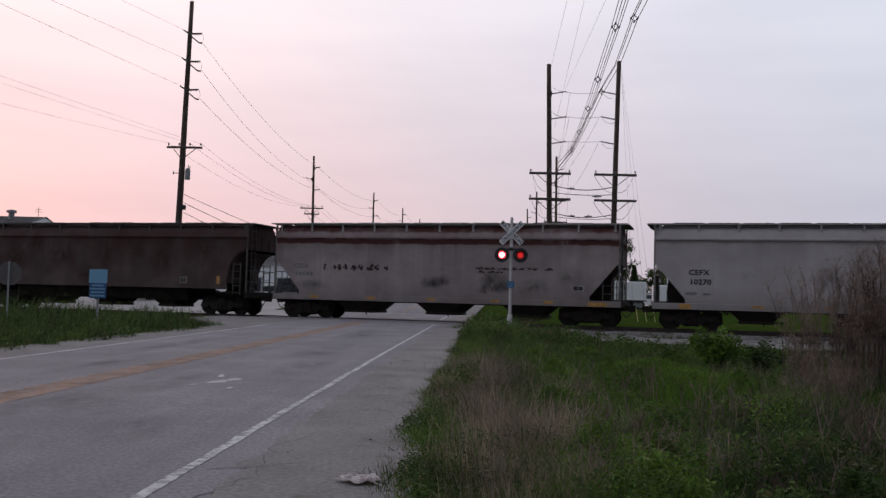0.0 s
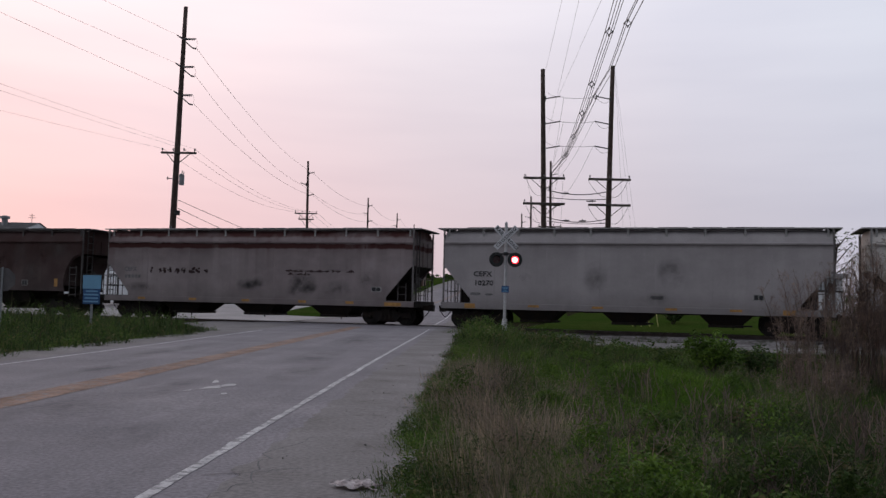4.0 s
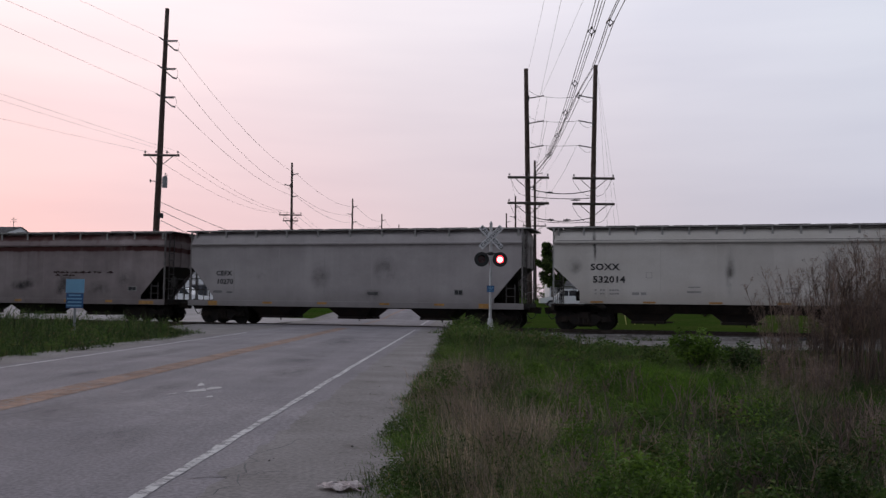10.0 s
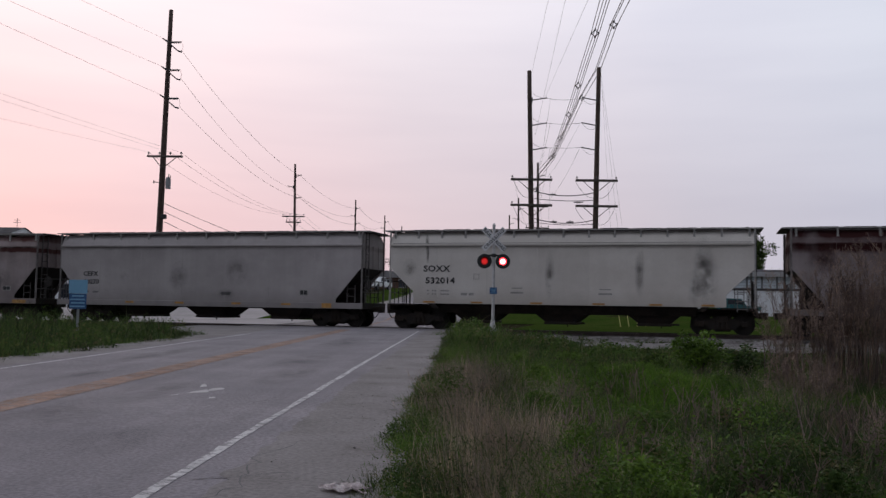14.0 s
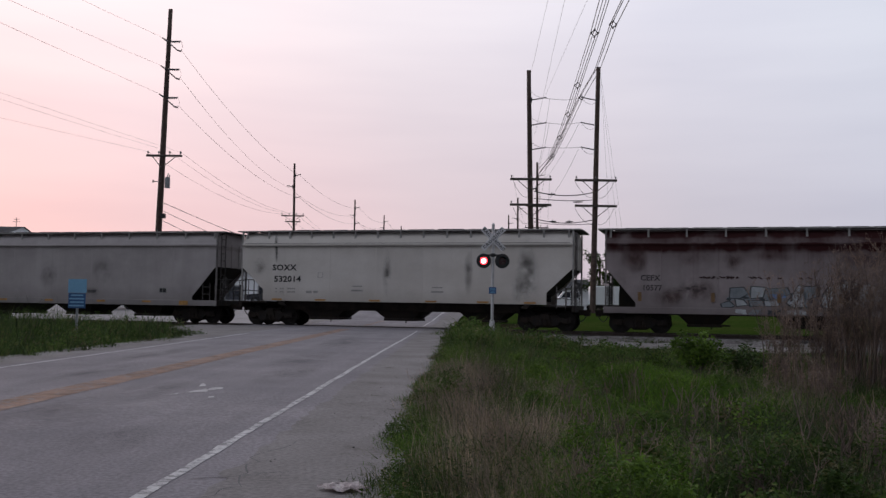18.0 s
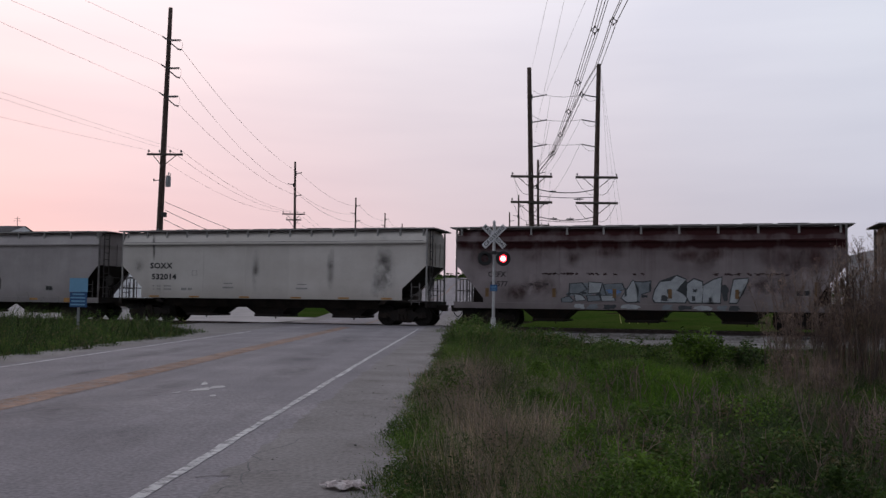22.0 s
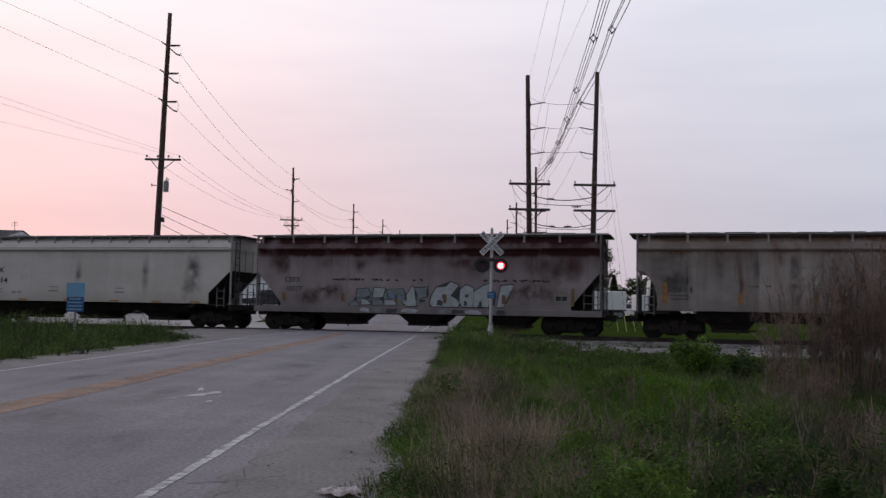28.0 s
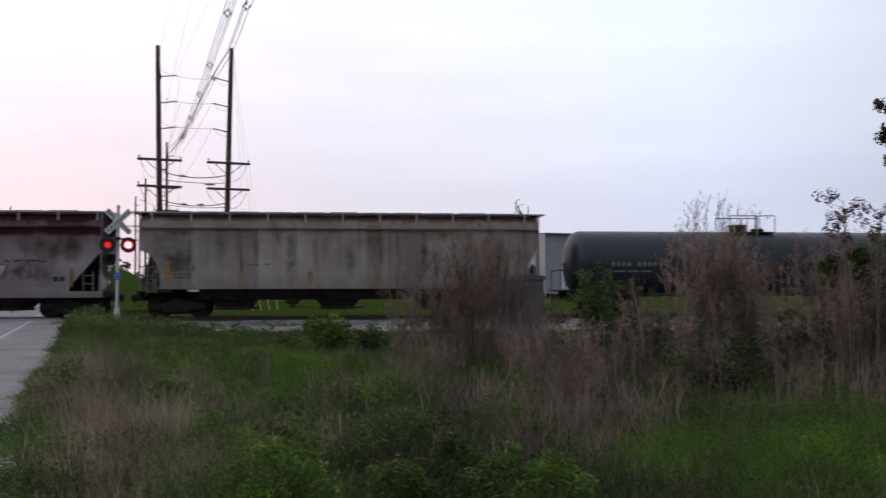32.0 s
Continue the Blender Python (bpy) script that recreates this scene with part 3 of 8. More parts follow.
    c = mixc(nt, math1(nt, "MULTIPLY", lo, 0.42), c, low_dirt)
    c = mixc(nt, 1.0, c, ramp(nt, fine, [(0.36, (0.94, 0.94, 0.94)), (0.64, (1.05, 1.05, 1.05))]), "MULTIPLY")
    c = mixc(nt, 1.0, c, ramp(nt, one, [(0.0, (1 - uneven,) * 3), (1.0, (1 + uneven * 0.8,) * 3)]), "MULTIPLY")
    nt.links.new(c, bsdf.inputs["Base Color"])
    bsdf.inputs["Specular IOR Level"].default_value = 0.22
    nt.links.new(mixc(nt, rf, ramp(nt, mid, [(0.3, (0.55, 0.55, 0.55)), (0.7, (0.78, 0.78, 0.78))]), (0.95, 0.95, 0.95)), bsdf.inputs["Roughness"])
    b = node(nt, "ShaderNodeBump", {"Height": lump, "Strength": 0.15, "Distance": 0.06})
    nt.links.new(b.outputs[0], bsdf.inputs["Normal"])
    return m


# rust, and the shadows of eave and running board, put into these bands
SHADE_TOP = [(3.4, 0.0), (3.72, 0.10), (3.80, 0.55), (3.92, 0.55), (3.98, 0.10), (4.35, 0.06), (4.58, 0.35), (4.7, 0.5)]
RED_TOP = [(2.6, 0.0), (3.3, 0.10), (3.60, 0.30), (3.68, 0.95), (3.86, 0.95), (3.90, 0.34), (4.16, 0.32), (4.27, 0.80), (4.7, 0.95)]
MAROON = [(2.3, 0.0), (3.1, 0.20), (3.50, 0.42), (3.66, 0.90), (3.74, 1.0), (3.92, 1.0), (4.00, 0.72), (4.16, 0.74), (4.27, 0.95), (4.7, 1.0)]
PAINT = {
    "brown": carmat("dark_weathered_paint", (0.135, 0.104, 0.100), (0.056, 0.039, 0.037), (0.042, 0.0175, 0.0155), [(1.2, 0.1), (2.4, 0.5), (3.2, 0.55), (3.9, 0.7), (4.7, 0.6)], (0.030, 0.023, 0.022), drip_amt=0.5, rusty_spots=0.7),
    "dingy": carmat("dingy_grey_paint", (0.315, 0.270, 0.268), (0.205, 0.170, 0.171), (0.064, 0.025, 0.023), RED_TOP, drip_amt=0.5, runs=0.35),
    "grey": carmat("plain_grey_paint", (0.372, 0.345, 0.345), (0.292, 0.268, 0.270), (0.17, 0.15, 0.148), SHADE_TOP, rusty_spots=0.1),
    "cream": carmat("pale_grey_cream_paint", (0.565, 0.535, 0.505), (0.480, 0.446, 0.412), (0.30, 0.27, 0.24), SHADE_TOP, (0.19, 0.155, 0.12), drip_amt=0.22, rusty_spots=0.06),
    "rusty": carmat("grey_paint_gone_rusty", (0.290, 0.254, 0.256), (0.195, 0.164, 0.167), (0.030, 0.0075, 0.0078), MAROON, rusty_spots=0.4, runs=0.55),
    # the top stops darken the paint for the running board's shadow
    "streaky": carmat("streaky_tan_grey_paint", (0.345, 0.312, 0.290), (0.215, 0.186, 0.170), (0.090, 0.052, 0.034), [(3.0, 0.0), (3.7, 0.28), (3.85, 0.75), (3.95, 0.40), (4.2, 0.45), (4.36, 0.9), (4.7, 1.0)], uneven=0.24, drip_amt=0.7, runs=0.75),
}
ROOF = mat("weathered_roof_steel", (0.055, 0.045, 0.043), 0.85, var=0.35, scale=1.5, tint=(0.032, 0.022, 0.021), spec=0.25)
POSTS = mat("grey_steel_bar", (0.30, 0.29, 0.28), 0.7, var=0.25, scale=3)
POSTS_DIM = mat("grimy_steel_bar", (0.17, 0.155, 0.15), 0.75, var=0.3, scale=3)
DARKBAR = mat("dark_steel_bar", (0.07, 0.062, 0.06), 0.7, var=0.3, scale=3)
ORANGE = mat("amber_reflector", (0.42, 0.215, 0.05), 0.5, var=0.25, scale=5, bump=0.02)
DULL_AMBER = mat("dull_amber_reflector", (0.17, 0.095, 0.036), 0.6, var=0.3, scale=4, bump=0.02)
GRAF_WHITE = mat("pale_spray_paint", (0.35, 0.375, 0.39), 0.6, var=0.2, scale=3, bump=0)
GRAF_BLUE = mat("grey_blue_spray_paint", (0.17, 0.195, 0.215), 0.6, var=0.2, scale=3, bump=0)
GRAF_DARK = mat("dark_spray_paint", (0.035, 0.04, 0.045), 0.6, var=0.2, scale=3, bump=0)
FLAKED = mat("flaked_rust_patch", (0.040, 0.018, 0.016), 0.85, var=0.4, scale=4)
OLD_INK = mat("weathered_lettering", (0.075, 0.065, 0.066), 0.8, var=0.4, scale=5)
SMUDGE = mat("sooty_smudge", (0.17, 0.165, 0.165), 0.8, var=0.3, scale=3)


def softmat(name, color, amount=0.8, sc=(2.5, 2.5, 2.5), flat=False):
    """Dirt with a soft ragged edge that fades into the paint below."""
    m = bpy.data.materials.new(name)
    m.use_nodes = True
    nt = m.node_tree
    bsdf = nt.nodes["Principled BSDF"]
    bsdf.inputs["Base Color"].default_value = (*color, 1)
    bsdf.inputs["Roughness"].default_value = 0.8
    tc = node(nt, "ShaderNodeTexCoord")
    mp = node(nt, "ShaderNodeMapping", {"Vector": tc.outputs["Generated"], "Location": (-0.5, -0.5, 0) if flat else (-0.5, 0, -0.5), "Scale": (1, 1, 0) if flat else (1, 0, 1)}).outputs[0]
    ln = node(nt, "ShaderNodeVectorMath", {0: mp}, operation="LENGTH").outputs["Value"]
    nz = node(nt, "ShaderNodeTexNoise", {"Vector": node(nt, "ShaderNodeMapping", {"Vector": tc.outputs["Object"], "Scale": sc}).outputs[0], "Scale": 1.0, "Detail": 5.0, "Roughness": 0.65}).outputs["Fac"]
    fall = math1(nt, "SUBTRACT", 1.0, math1(nt, "MULTIPLY", ln, 2.0), True)
    a = math1(nt, "MULTIPLY", math1(nt, "SUBTRACT", nz, 0.34), 3.4, True)
    a = math1(nt, "MULTIPLY", math1(nt, "MULTIPLY", a, fall), amount)
    nt.links.new(a, bsdf.inputs["Alpha"])
    return m


SOOT = softmat("soft_soot", (0.07, 0.064, 0.064), 0.6, (1.6, 1.6, 1.5))
RUST_RUN = softmat("soft_rust_run", (0.15, 0.062, 0.026), 0.85, (5, 5, 0.7))
GRIME = softmat("soft_grime", (0.070, 0.036, 0.033), 0.85, (2.2, 2.2, 1.4))
BROWN_RUST = softmat("soft_brown_rust", (0.050, 0.016, 0.012), 0.9, (1.8, 1.8, 1.2))

RED_RUST = softmat("soft_red_rust", (0.060, 0.012, 0.011), 0.85, (1.6, 1.6, 0.8))
BLACK_SOOT = softmat("soft_black_soot", (0.035, 0.032, 0.033), 0.95, (2.6, 2.6, 2.2))
PALE_DUST = softmat("soft_pale_dust", (0.115, 0.095, 0.088), 0.7, (1.8, 1.8, 1.0))

# darker smears where tyres and drips have marked the lanes
SMEAR = softmat("soft_road_smear", (0.085, 0.080, 0.090), 0.36, (2.2, 0.8, 1), True)
for x, y, w, l in ((-4.3, 9.6, 1.5, 3.4), (-4.0, 12.0, 1.0, 3.6), (-2.8, 15.0, 0.9, 5.0), (-3.2, 19.5, 1.1, 6.0), (-5.9, 14.5, 0.9, 5.0), (-4.8, 8.0, 1.6, 2.0), (-6.6, 20, 0.9, 8.0), (-3.4, 27, 1.4, 9.0), (-3.0, 7.6, 0.9, 2.4)):
    bm = bmesh.new()
    bm.faces.new([bm.verts.new((x + a * w * 0.5, y + b * l * 0.5, SLOPE * (y + b * l * 0.5) + 0.0032)) for a, b in ((-1, -1), (1, -1), (1, 1), (-1, 1))])
    part("road_smear", bm, SMEAR, road, "faint dark smear on the asphalt")

# wheelset, built once
bm = bmesh.new()
for y in (-0.7175, 0.7175):
    k = 1 if y > 0 else -1
    rod(bm, (0, y - 0.065, 0), (0, y + 0.065, 0), 0.457, 28)
    rod(bm, (0, y - k * 0.065, 0), (0, y - k * 0.09, 0), 0.485, 28)
    rod(bm, (0, y + k * 0.065, 0), (0, y + k * 0.085, 0), 0.36, 20)
    rod(bm, (0, y + k * 0.085, 0), (0, y + k * 0.14, 0), 0.13, 12)
    for a in range(6):
        t = a * math.pi / 3
        rod(bm, (0.245 * math.cos(t), y + k * 0.08, 0.245 * math.sin(t)), (0.245 * math.cos(t), y + k * 0.10, 0.245 * math.sin(t)), 0.05, 6)
rod(bm, (0, -0.98, 0), (0, 0.98, 0), 0.085, 10)
WHEELSET = mesh_of("wheelset", bm, WHEEL_STEEL)
# truck side frame with its springs and bolster
bm = bmesh.new()
for y in (-1.0, 1.0):
    prism(bm, [(-1.22, 0.40), (-1.15, 0.62), (-0.70, 0.60), (-0.45, 0.72), (0.45, 0.72), (0.70, 0.60), (1.15, 0.62), (1.22, 0.40), (1.0, 0.36), (0.72, 0.44), (0.5, 0.22), (-0.5, 0.22), (-0.72, 0.44), (-1.0, 0.36)], y - 0.075, y + 0.075)
    for x in (-0.2, 0.0, 0.2):
        rod(bm, (x, y - 0.09 * (1 if y > 0 else -1) * -1, 0.28), (x, y + 0.09 * (1 if y > 0 else -1), 0.6), 0.075, 8)
    for x in (-0.89, 0.89):
        box(bm, 0.26, 0.2, 0.24, (x, y, 0.457), bevel=0.03)
SIDEFRAME = mesh_of("side_frame", bm, UNDER)
bm = bmesh.new()
box(bm, 0.42, 2.3, 0.3, (0, 0, 0.66), bevel=0.03)
for x in (-0.42, 0.42):
    rod(bm, (x, -0.8, 0.36), (x, 0.8, 0.36), 0.06, 6)
BOLSTER = mesh_of("bolster", bm, UNDER)
bm = bmesh.new()
for y in (-0.62, 0.62):
    prism(bm, [(-0.42, 0.24), (-0.30, 0.14), (0.30, 0.14), (0.42, 0.24), (0.40, 0.86), (-0.40, 0.86)], y - 0.06, y + 0.06)
    for x in (-1.28, 1.28):
        prism(bm, [(x - 0.10, 0.30), (x + 0.10, 0.30), (x + 0.06, 0.80), (x - 0.06, 0.80)], y - 0.05, y + 0.05)
box(bm, 2.3, 0.5, 0.16, (0, 0, 0.86), bevel=0.02)
box(bm, 1.0, 0.9, 0.3, (0, 0, 0.42), bevel=0.04)
RIGGING = mesh_of("brake_rigging", bm, UNDER)
WHEELSETS = []


def truck(car, x):
    b = part("truck", BOLSTER, UNDER, car, "dark cast-steel truck with four wheels", pose(x, 0, 0))
    part("side_frame", SIDEFRAME, UNDER, b)
    part("brake_rigging", RIGGING, UNDER, b)
    for dx in (-0.89, 0.89):
        WHEELSETS.append(part("wheelset", WHEELSET, WHEEL_STEEL, b, m=pose(dx, 0, 0.457)))


def coupler(car, x, k):
    bm = bmesh.new()
    box(bm, 0.75, 0.22, 0.25, (x - k * 0.2, 0, 0.86), bevel=0.02)
    prism(bm, [(x + k * 0.12, 0.70), (x + k * 0.36, 0.70), (x + k * 0.40, 1.0), (x + k * 0.12, 1.0)], -0.16, 0.14)
    box(bm, 0.5, 0.5, 0.34, (x - k * 0.62, 0, 0.88), bevel=0.02)
    part("coupler", bm, UNDER, car, "rusty knuckle coupler")
    bm = bmesh.new()
    pts = [(x - k * 0.25 + k * 0.5 * t, -0.35, 0.76 - 0.30 * math.sin(math.pi * t)) for t in np.linspace(0, 1, 9)]
    for a, b in zip(pts, pts[1:]):
        rod(bm, a, b, 0.02, 6)
    part("brake_hose", bm, BLACK, car, "hanging rubber brake hose")


def ladder(car, x, y, z0, z1, w=0.44, along="x", step=0.36, material=None, stile=0.05):
    """An upright ladder with its rungs."""
    bm = bmesh.new()
    d = Vector((1, 0, 0)) if along == "x" else Vector((0, 1, 0))
    p = Vector((x, y, 0))
    for k in (-0.5, 0.5):
        q = p + d * w * k
        box(bm, stile, stile, z1 - z0, (q.x, q.y, (z0 + z1) / 2))
    z = z0 + 0.12
    while z < z1:
        rod(bm, p - d * w * 0.5 + Vector((0, 0, z)), p + d * w * 0.5 + Vector((0, 0, z)), 0.018, 6)
        z += step
    part("ladder", bm, material or POSTS, car, "steel ladder")


ROOF_LINE = [(-1.53, 4.18), (-1.42, 4.36), (-1.26, 4.49), (-1.05, 4.56), (-0.6, 4.62), (0, 4.64), (0.6, 4.62), (1.05, 4.56), (1.26, 4.49), (1.42, 4.36), (1.53, 4.18)]


def hopper_car(s, paint, label, half=8.7, post_gap=1.65, sill=True, bays=(-4.2, 0.0, 4.2), bay_top=2.5, bay_low=0.68, low=1.16, diag=(1.35, 2.75, 1.3), trucks=6.98, hatch=1.5, posts=None, curved=(), skirt=None, end_ladders=(1,), post_from=None, rungs=None, plate=True):
    """A covered hopper car, its middle s metres along the track at the start. diag: bottom and top of the cut-away end, and its run; curved: the ends (-1, 1)
    whose cut-away is an arc; skirt: lower edge of the dark slope sheets that show between the bays; end_ladders: the ends with side ladders; post_from: where one of the roof posts stands; plate: an upright plate under the end slopes."""
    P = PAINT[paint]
    car = thing("hopper_car", track_m(s), label, "freight car", "cars of the freight train")
    W = 1.6
    zb, zt, dx = diag
    e = half - 0.12

    def cut(k, shrink=1.0):
        """The edge of the cut-away at the end k, from its foot up: metres in from the end, and height."""
        if k in curved:
            arc = [(dx * math.sin(t), zb + (zt + 0.1 - zb) * math.cos(t)) for t in np.linspace(0, math.pi / 2, 9)][::-1]
            return [(dx * 0.93 * shrink, low)] + [(a * shrink, zb + (b - zb) * shrink) for a, b in arc]
        return [(dx, low), (dx, zb), (0.12, zt), (0.0, zt + 0.1)]

    # side sheets, cut away at the ends, with the seams between the sheets
    for k in (-1, 1):
        bm = bmesh.new()
        # seven sheets, butted at the seams
        cuts = [-e + j * 2 * e / 7 for j in range(8)]
        for j in range(7):
            a, b = cuts[j], cuts[j + 1]
            if j in (0, 6):
                if j == 6:
                    q = [(a, 3.95), (a, low)] + [(e - d, z) for d, z in cut(1)] + [(e, 3.95)]
                else:
                    q = [(b, 3.95), (-e, 3.95)] + [(-e + d, z) for d, z in cut(-1)[::-1]] + [(b, low)]
            else:
                q = [(a, low), (b, low), (b, 3.95), (a, 3.95)]
            if j:
                bm = bmesh.new()
            prism(bm, q, k * W - 0.03, k * W + 0.03)
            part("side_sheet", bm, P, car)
        bm = bmesh.new()
        box(bm, 0.04, 0.006, 3.95 - 1.5, (0, k * (W + 0.032), 2.72))
        sm = mesh_of("seam", bm, P)
        for j in range(1, 7):
            part("seam", sm, P, car, m=pose(-e + j * 2 * e / 7, 0, 0))
        bm = bmesh.new()
        box(bm, 2 * e, 0.12, 0.12, (0, k * (W + 0.035), 3.95), bevel=0.02)
        part("top_chord", bm, P, car)
        if sill:
            bm = bmesh.new()
            box(bm, 2 * half, 0.07, 0.28, (0, k * (W + 0.03), low - 0.14), bevel=0.012)
            part("side_sill", bm, P, car)
    # slope sheets and cross ridges inside the ends
    for k in (-1, 1):
        bm = bmesh.new()
        if k in curved:
            outer, inner = cut(k), cut(k, 0.94)
            loft(bm, [[(k * (e - d), y, z) for y in (-W + 0.02, W - 0.02)] for d, z in inner[1:]])
            for y in (-W + 0.03, W - 0.03):
                loft(bm, [[(k * (e - a[0]), y, a[1]), (k * (e - b[0]), y, b[1])] for a, b in zip(outer[1:], inner[1:])])
        else:
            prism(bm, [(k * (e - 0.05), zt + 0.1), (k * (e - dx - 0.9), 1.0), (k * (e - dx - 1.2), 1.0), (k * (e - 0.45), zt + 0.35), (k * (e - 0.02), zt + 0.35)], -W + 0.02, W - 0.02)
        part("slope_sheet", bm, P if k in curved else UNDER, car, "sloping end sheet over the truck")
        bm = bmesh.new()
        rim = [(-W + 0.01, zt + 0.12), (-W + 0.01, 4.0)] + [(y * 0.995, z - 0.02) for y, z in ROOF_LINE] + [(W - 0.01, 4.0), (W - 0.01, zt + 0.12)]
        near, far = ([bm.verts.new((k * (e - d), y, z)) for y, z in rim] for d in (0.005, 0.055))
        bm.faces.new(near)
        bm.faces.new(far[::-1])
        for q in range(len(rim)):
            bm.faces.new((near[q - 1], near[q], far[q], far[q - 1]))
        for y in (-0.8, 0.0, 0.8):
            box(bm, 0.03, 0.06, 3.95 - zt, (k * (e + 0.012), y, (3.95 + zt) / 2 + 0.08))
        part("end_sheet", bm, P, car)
        # upright plate in the dark undercarriage colour, filling the opening below the slope
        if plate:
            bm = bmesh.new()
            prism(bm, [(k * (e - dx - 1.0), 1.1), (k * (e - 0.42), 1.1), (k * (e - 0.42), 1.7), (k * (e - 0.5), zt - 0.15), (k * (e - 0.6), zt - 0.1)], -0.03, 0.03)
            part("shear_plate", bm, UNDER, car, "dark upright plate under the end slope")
        # bar along the cut-away edge
        for y in (-W - 0.02, W + 0.02):
            bm = bmesh.new()
            for (d0, z0), (d1, z1) in zip(cut(k), cut(k)[1:]):
                rod(bm, (k * (e - d0), y, z0), (k * (e - d1), y, z1), 0.025, 6)
            part("edge_bar", bm, P, car)
    # roof: eaves leaning in, then a low curved cap
    bm = bmesh.new()
    loft(bm, [[(x, y, z) for y, z in [(-W, 4.0)] + ROOF_LINE + [(W, 4.0)]] for x in np.linspace(-e + 0.06, e - 0.06, 15)])
    part("roof", bm, ROOF, car, "weathered steel roof")
    bm = bmesh.new()
    for k in (-1, 1):
        loft(bm, [[(x, k * (-y + 0.012), z + 0.012) for y, z in [(-W, 4.0)] + ROOF_LINE[:4]] for x in np.linspace(-e, e, 9)])
    part("eave", bm, P, car)
    # running boards on posts, and crossovers at the ends
    bm = bmesh.new()
    for y in (-1.24, 1.24):
        box(bm, 2 * half + 0.5, 0.50, 0.04, (0, y, 4.64))
    for k in (-1, 1):
        box(bm, 0.60, 2.1, 0.04, (k * (half - 0.02), 0, 4.64))
    part("running_board", bm, DARKBAR, car, "steel grating walkway along the roof")
    # edge strips in the post colour; pale ones imitate sky reflected on the board
    for k in (-1, 1):
        bm = bmesh.new()
        box(bm, 2 * half + 0.52, 0.02, 0.06, (0, k * 1.50, 4.635))
        part("board_edge", bm, posts or POSTS, car)
    bm = bmesh.new()
    prism(bm, [(-0.05, 4.24), (0.05, 4.24), (0.035, 4.61), (-0.035, 4.61)], -1.50, -1.46)
    box(bm, 0.055, 0.35, 0.05, (0, -1.32, 4.585))
    pm = mesh_of("post", bm, posts or POSTS)
    n = int(2 * half / post_gap)
    places = [-half + 0.3 + j * (2 * half - 0.6) / n for j in range(n + 1)]
    if post_from is not None:
        places = [post_from + j * post_gap for j in range(-n, n + 1) if abs(post_from + j * post_gap) < half - 0.2]
    for x in places:
        part("post", pm, POSTS, car, m=pose(x, 0, 0))
        part("post", pm, POSTS, car, m=pose(x, 0, 0, 0, 0, 180))
    bm = bmesh.new()
    box(bm, hatch - 0.16, 0.7, 0.07, (0, 0, 4.745), bevel=0.03)
    hm = mesh_of("hatch", bm, ROOF)
    bm = bmesh.new()
    box(bm, 2 * e - 0.5, 0.62, 0.13, (0, 0, 4.68), bevel=0.03)
    part("hatch_coaming", bm, ROOF, car)
    for j in range(int(2 * half / hatch) - 1):
        part("hatch", hm, ROOF, car, m=pose(-half + hatch + j * hatch, 0, random.uniform(0, 0.02)))
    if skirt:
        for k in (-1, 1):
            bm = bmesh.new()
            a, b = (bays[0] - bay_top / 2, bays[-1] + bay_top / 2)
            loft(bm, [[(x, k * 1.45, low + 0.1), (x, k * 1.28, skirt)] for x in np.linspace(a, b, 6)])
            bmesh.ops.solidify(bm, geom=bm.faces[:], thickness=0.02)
            part("slope_skirt", bm, UNDER_BROWN, car, "dark brown sloping sheet between the bays")
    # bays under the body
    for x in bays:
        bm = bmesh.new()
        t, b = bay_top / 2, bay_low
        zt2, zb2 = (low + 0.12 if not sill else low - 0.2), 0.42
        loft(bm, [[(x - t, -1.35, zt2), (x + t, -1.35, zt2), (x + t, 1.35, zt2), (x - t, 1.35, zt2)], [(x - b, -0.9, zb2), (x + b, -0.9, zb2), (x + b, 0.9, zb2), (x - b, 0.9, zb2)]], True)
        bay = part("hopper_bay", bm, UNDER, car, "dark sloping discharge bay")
        bm = bmesh.new()
        box(bm, 2 * b + 0.14, 2.0, 0.12, (x, 0, 0.38), bevel=0.02)
        box(bm, 0.5, 0.35, 0.07, (x + b + 0.17, -0.8, 0.40), bevel=0.02)
        rod(bm, (x + 0.3, -0.7, 0.22), (x + 0.3, -0.7, 0.36), 0.03, 6)
        part("outlet_gate", bm, UNDER, bay, "sliding outlet gate")
    bm = bmesh.new()
    box(bm, 2 * half, 0.5, 0.30, (0, 0, 0.98), bevel=0.02)
    part("centre_sill", bm, UNDER, car)
    # ends: platform, posts, ladders, rails
    for k in (-1, 1):
        bm = bmesh.new()
        box(bm, 1.5, 2 * W, 0.07, (k * (half - 0.72), 0, 1.14))
        box(bm, 0.14, 2 * W + 0.1, 0.30, (k * (half - 0.06), 0, 1.02), bevel=0.02)
        part("end_platform", bm, UNDER, car)
        for y in (-W + 0.03, W - 0.03):
            bm = bmesh.new()
            box(bm, 0.075, 0.075, 3.6, (k * (half - 0.09), y, 2.80))
            part("corner_post", bm, posts or POSTS_DIM, car)
        for y in (-1, 1):
            if k not in end_ladders:
                continue
            ladder(car, k * (half - 0.62), y * (W + 0.0), 1.0, zt - 0.72 if k not in curved else zt - 0.55, 0.40, "x", 0.36, rungs or (posts if posts is DARKBAR else POSTS_DIM), 0.036)
        ladder(car, k * (half - 0.02), -1.05 * k, 0.9, 4.54, 0.42, "y", 0.36, DARKBAR, 0.036)
        bm = bmesh.new()
        for y in (-0.9, -0.3, 0.3, 0.9):
            rod(bm, (k * (half - 0.1), y, 1.15), (k * (half - 0.1), y, 2.25), 0.022, 6)
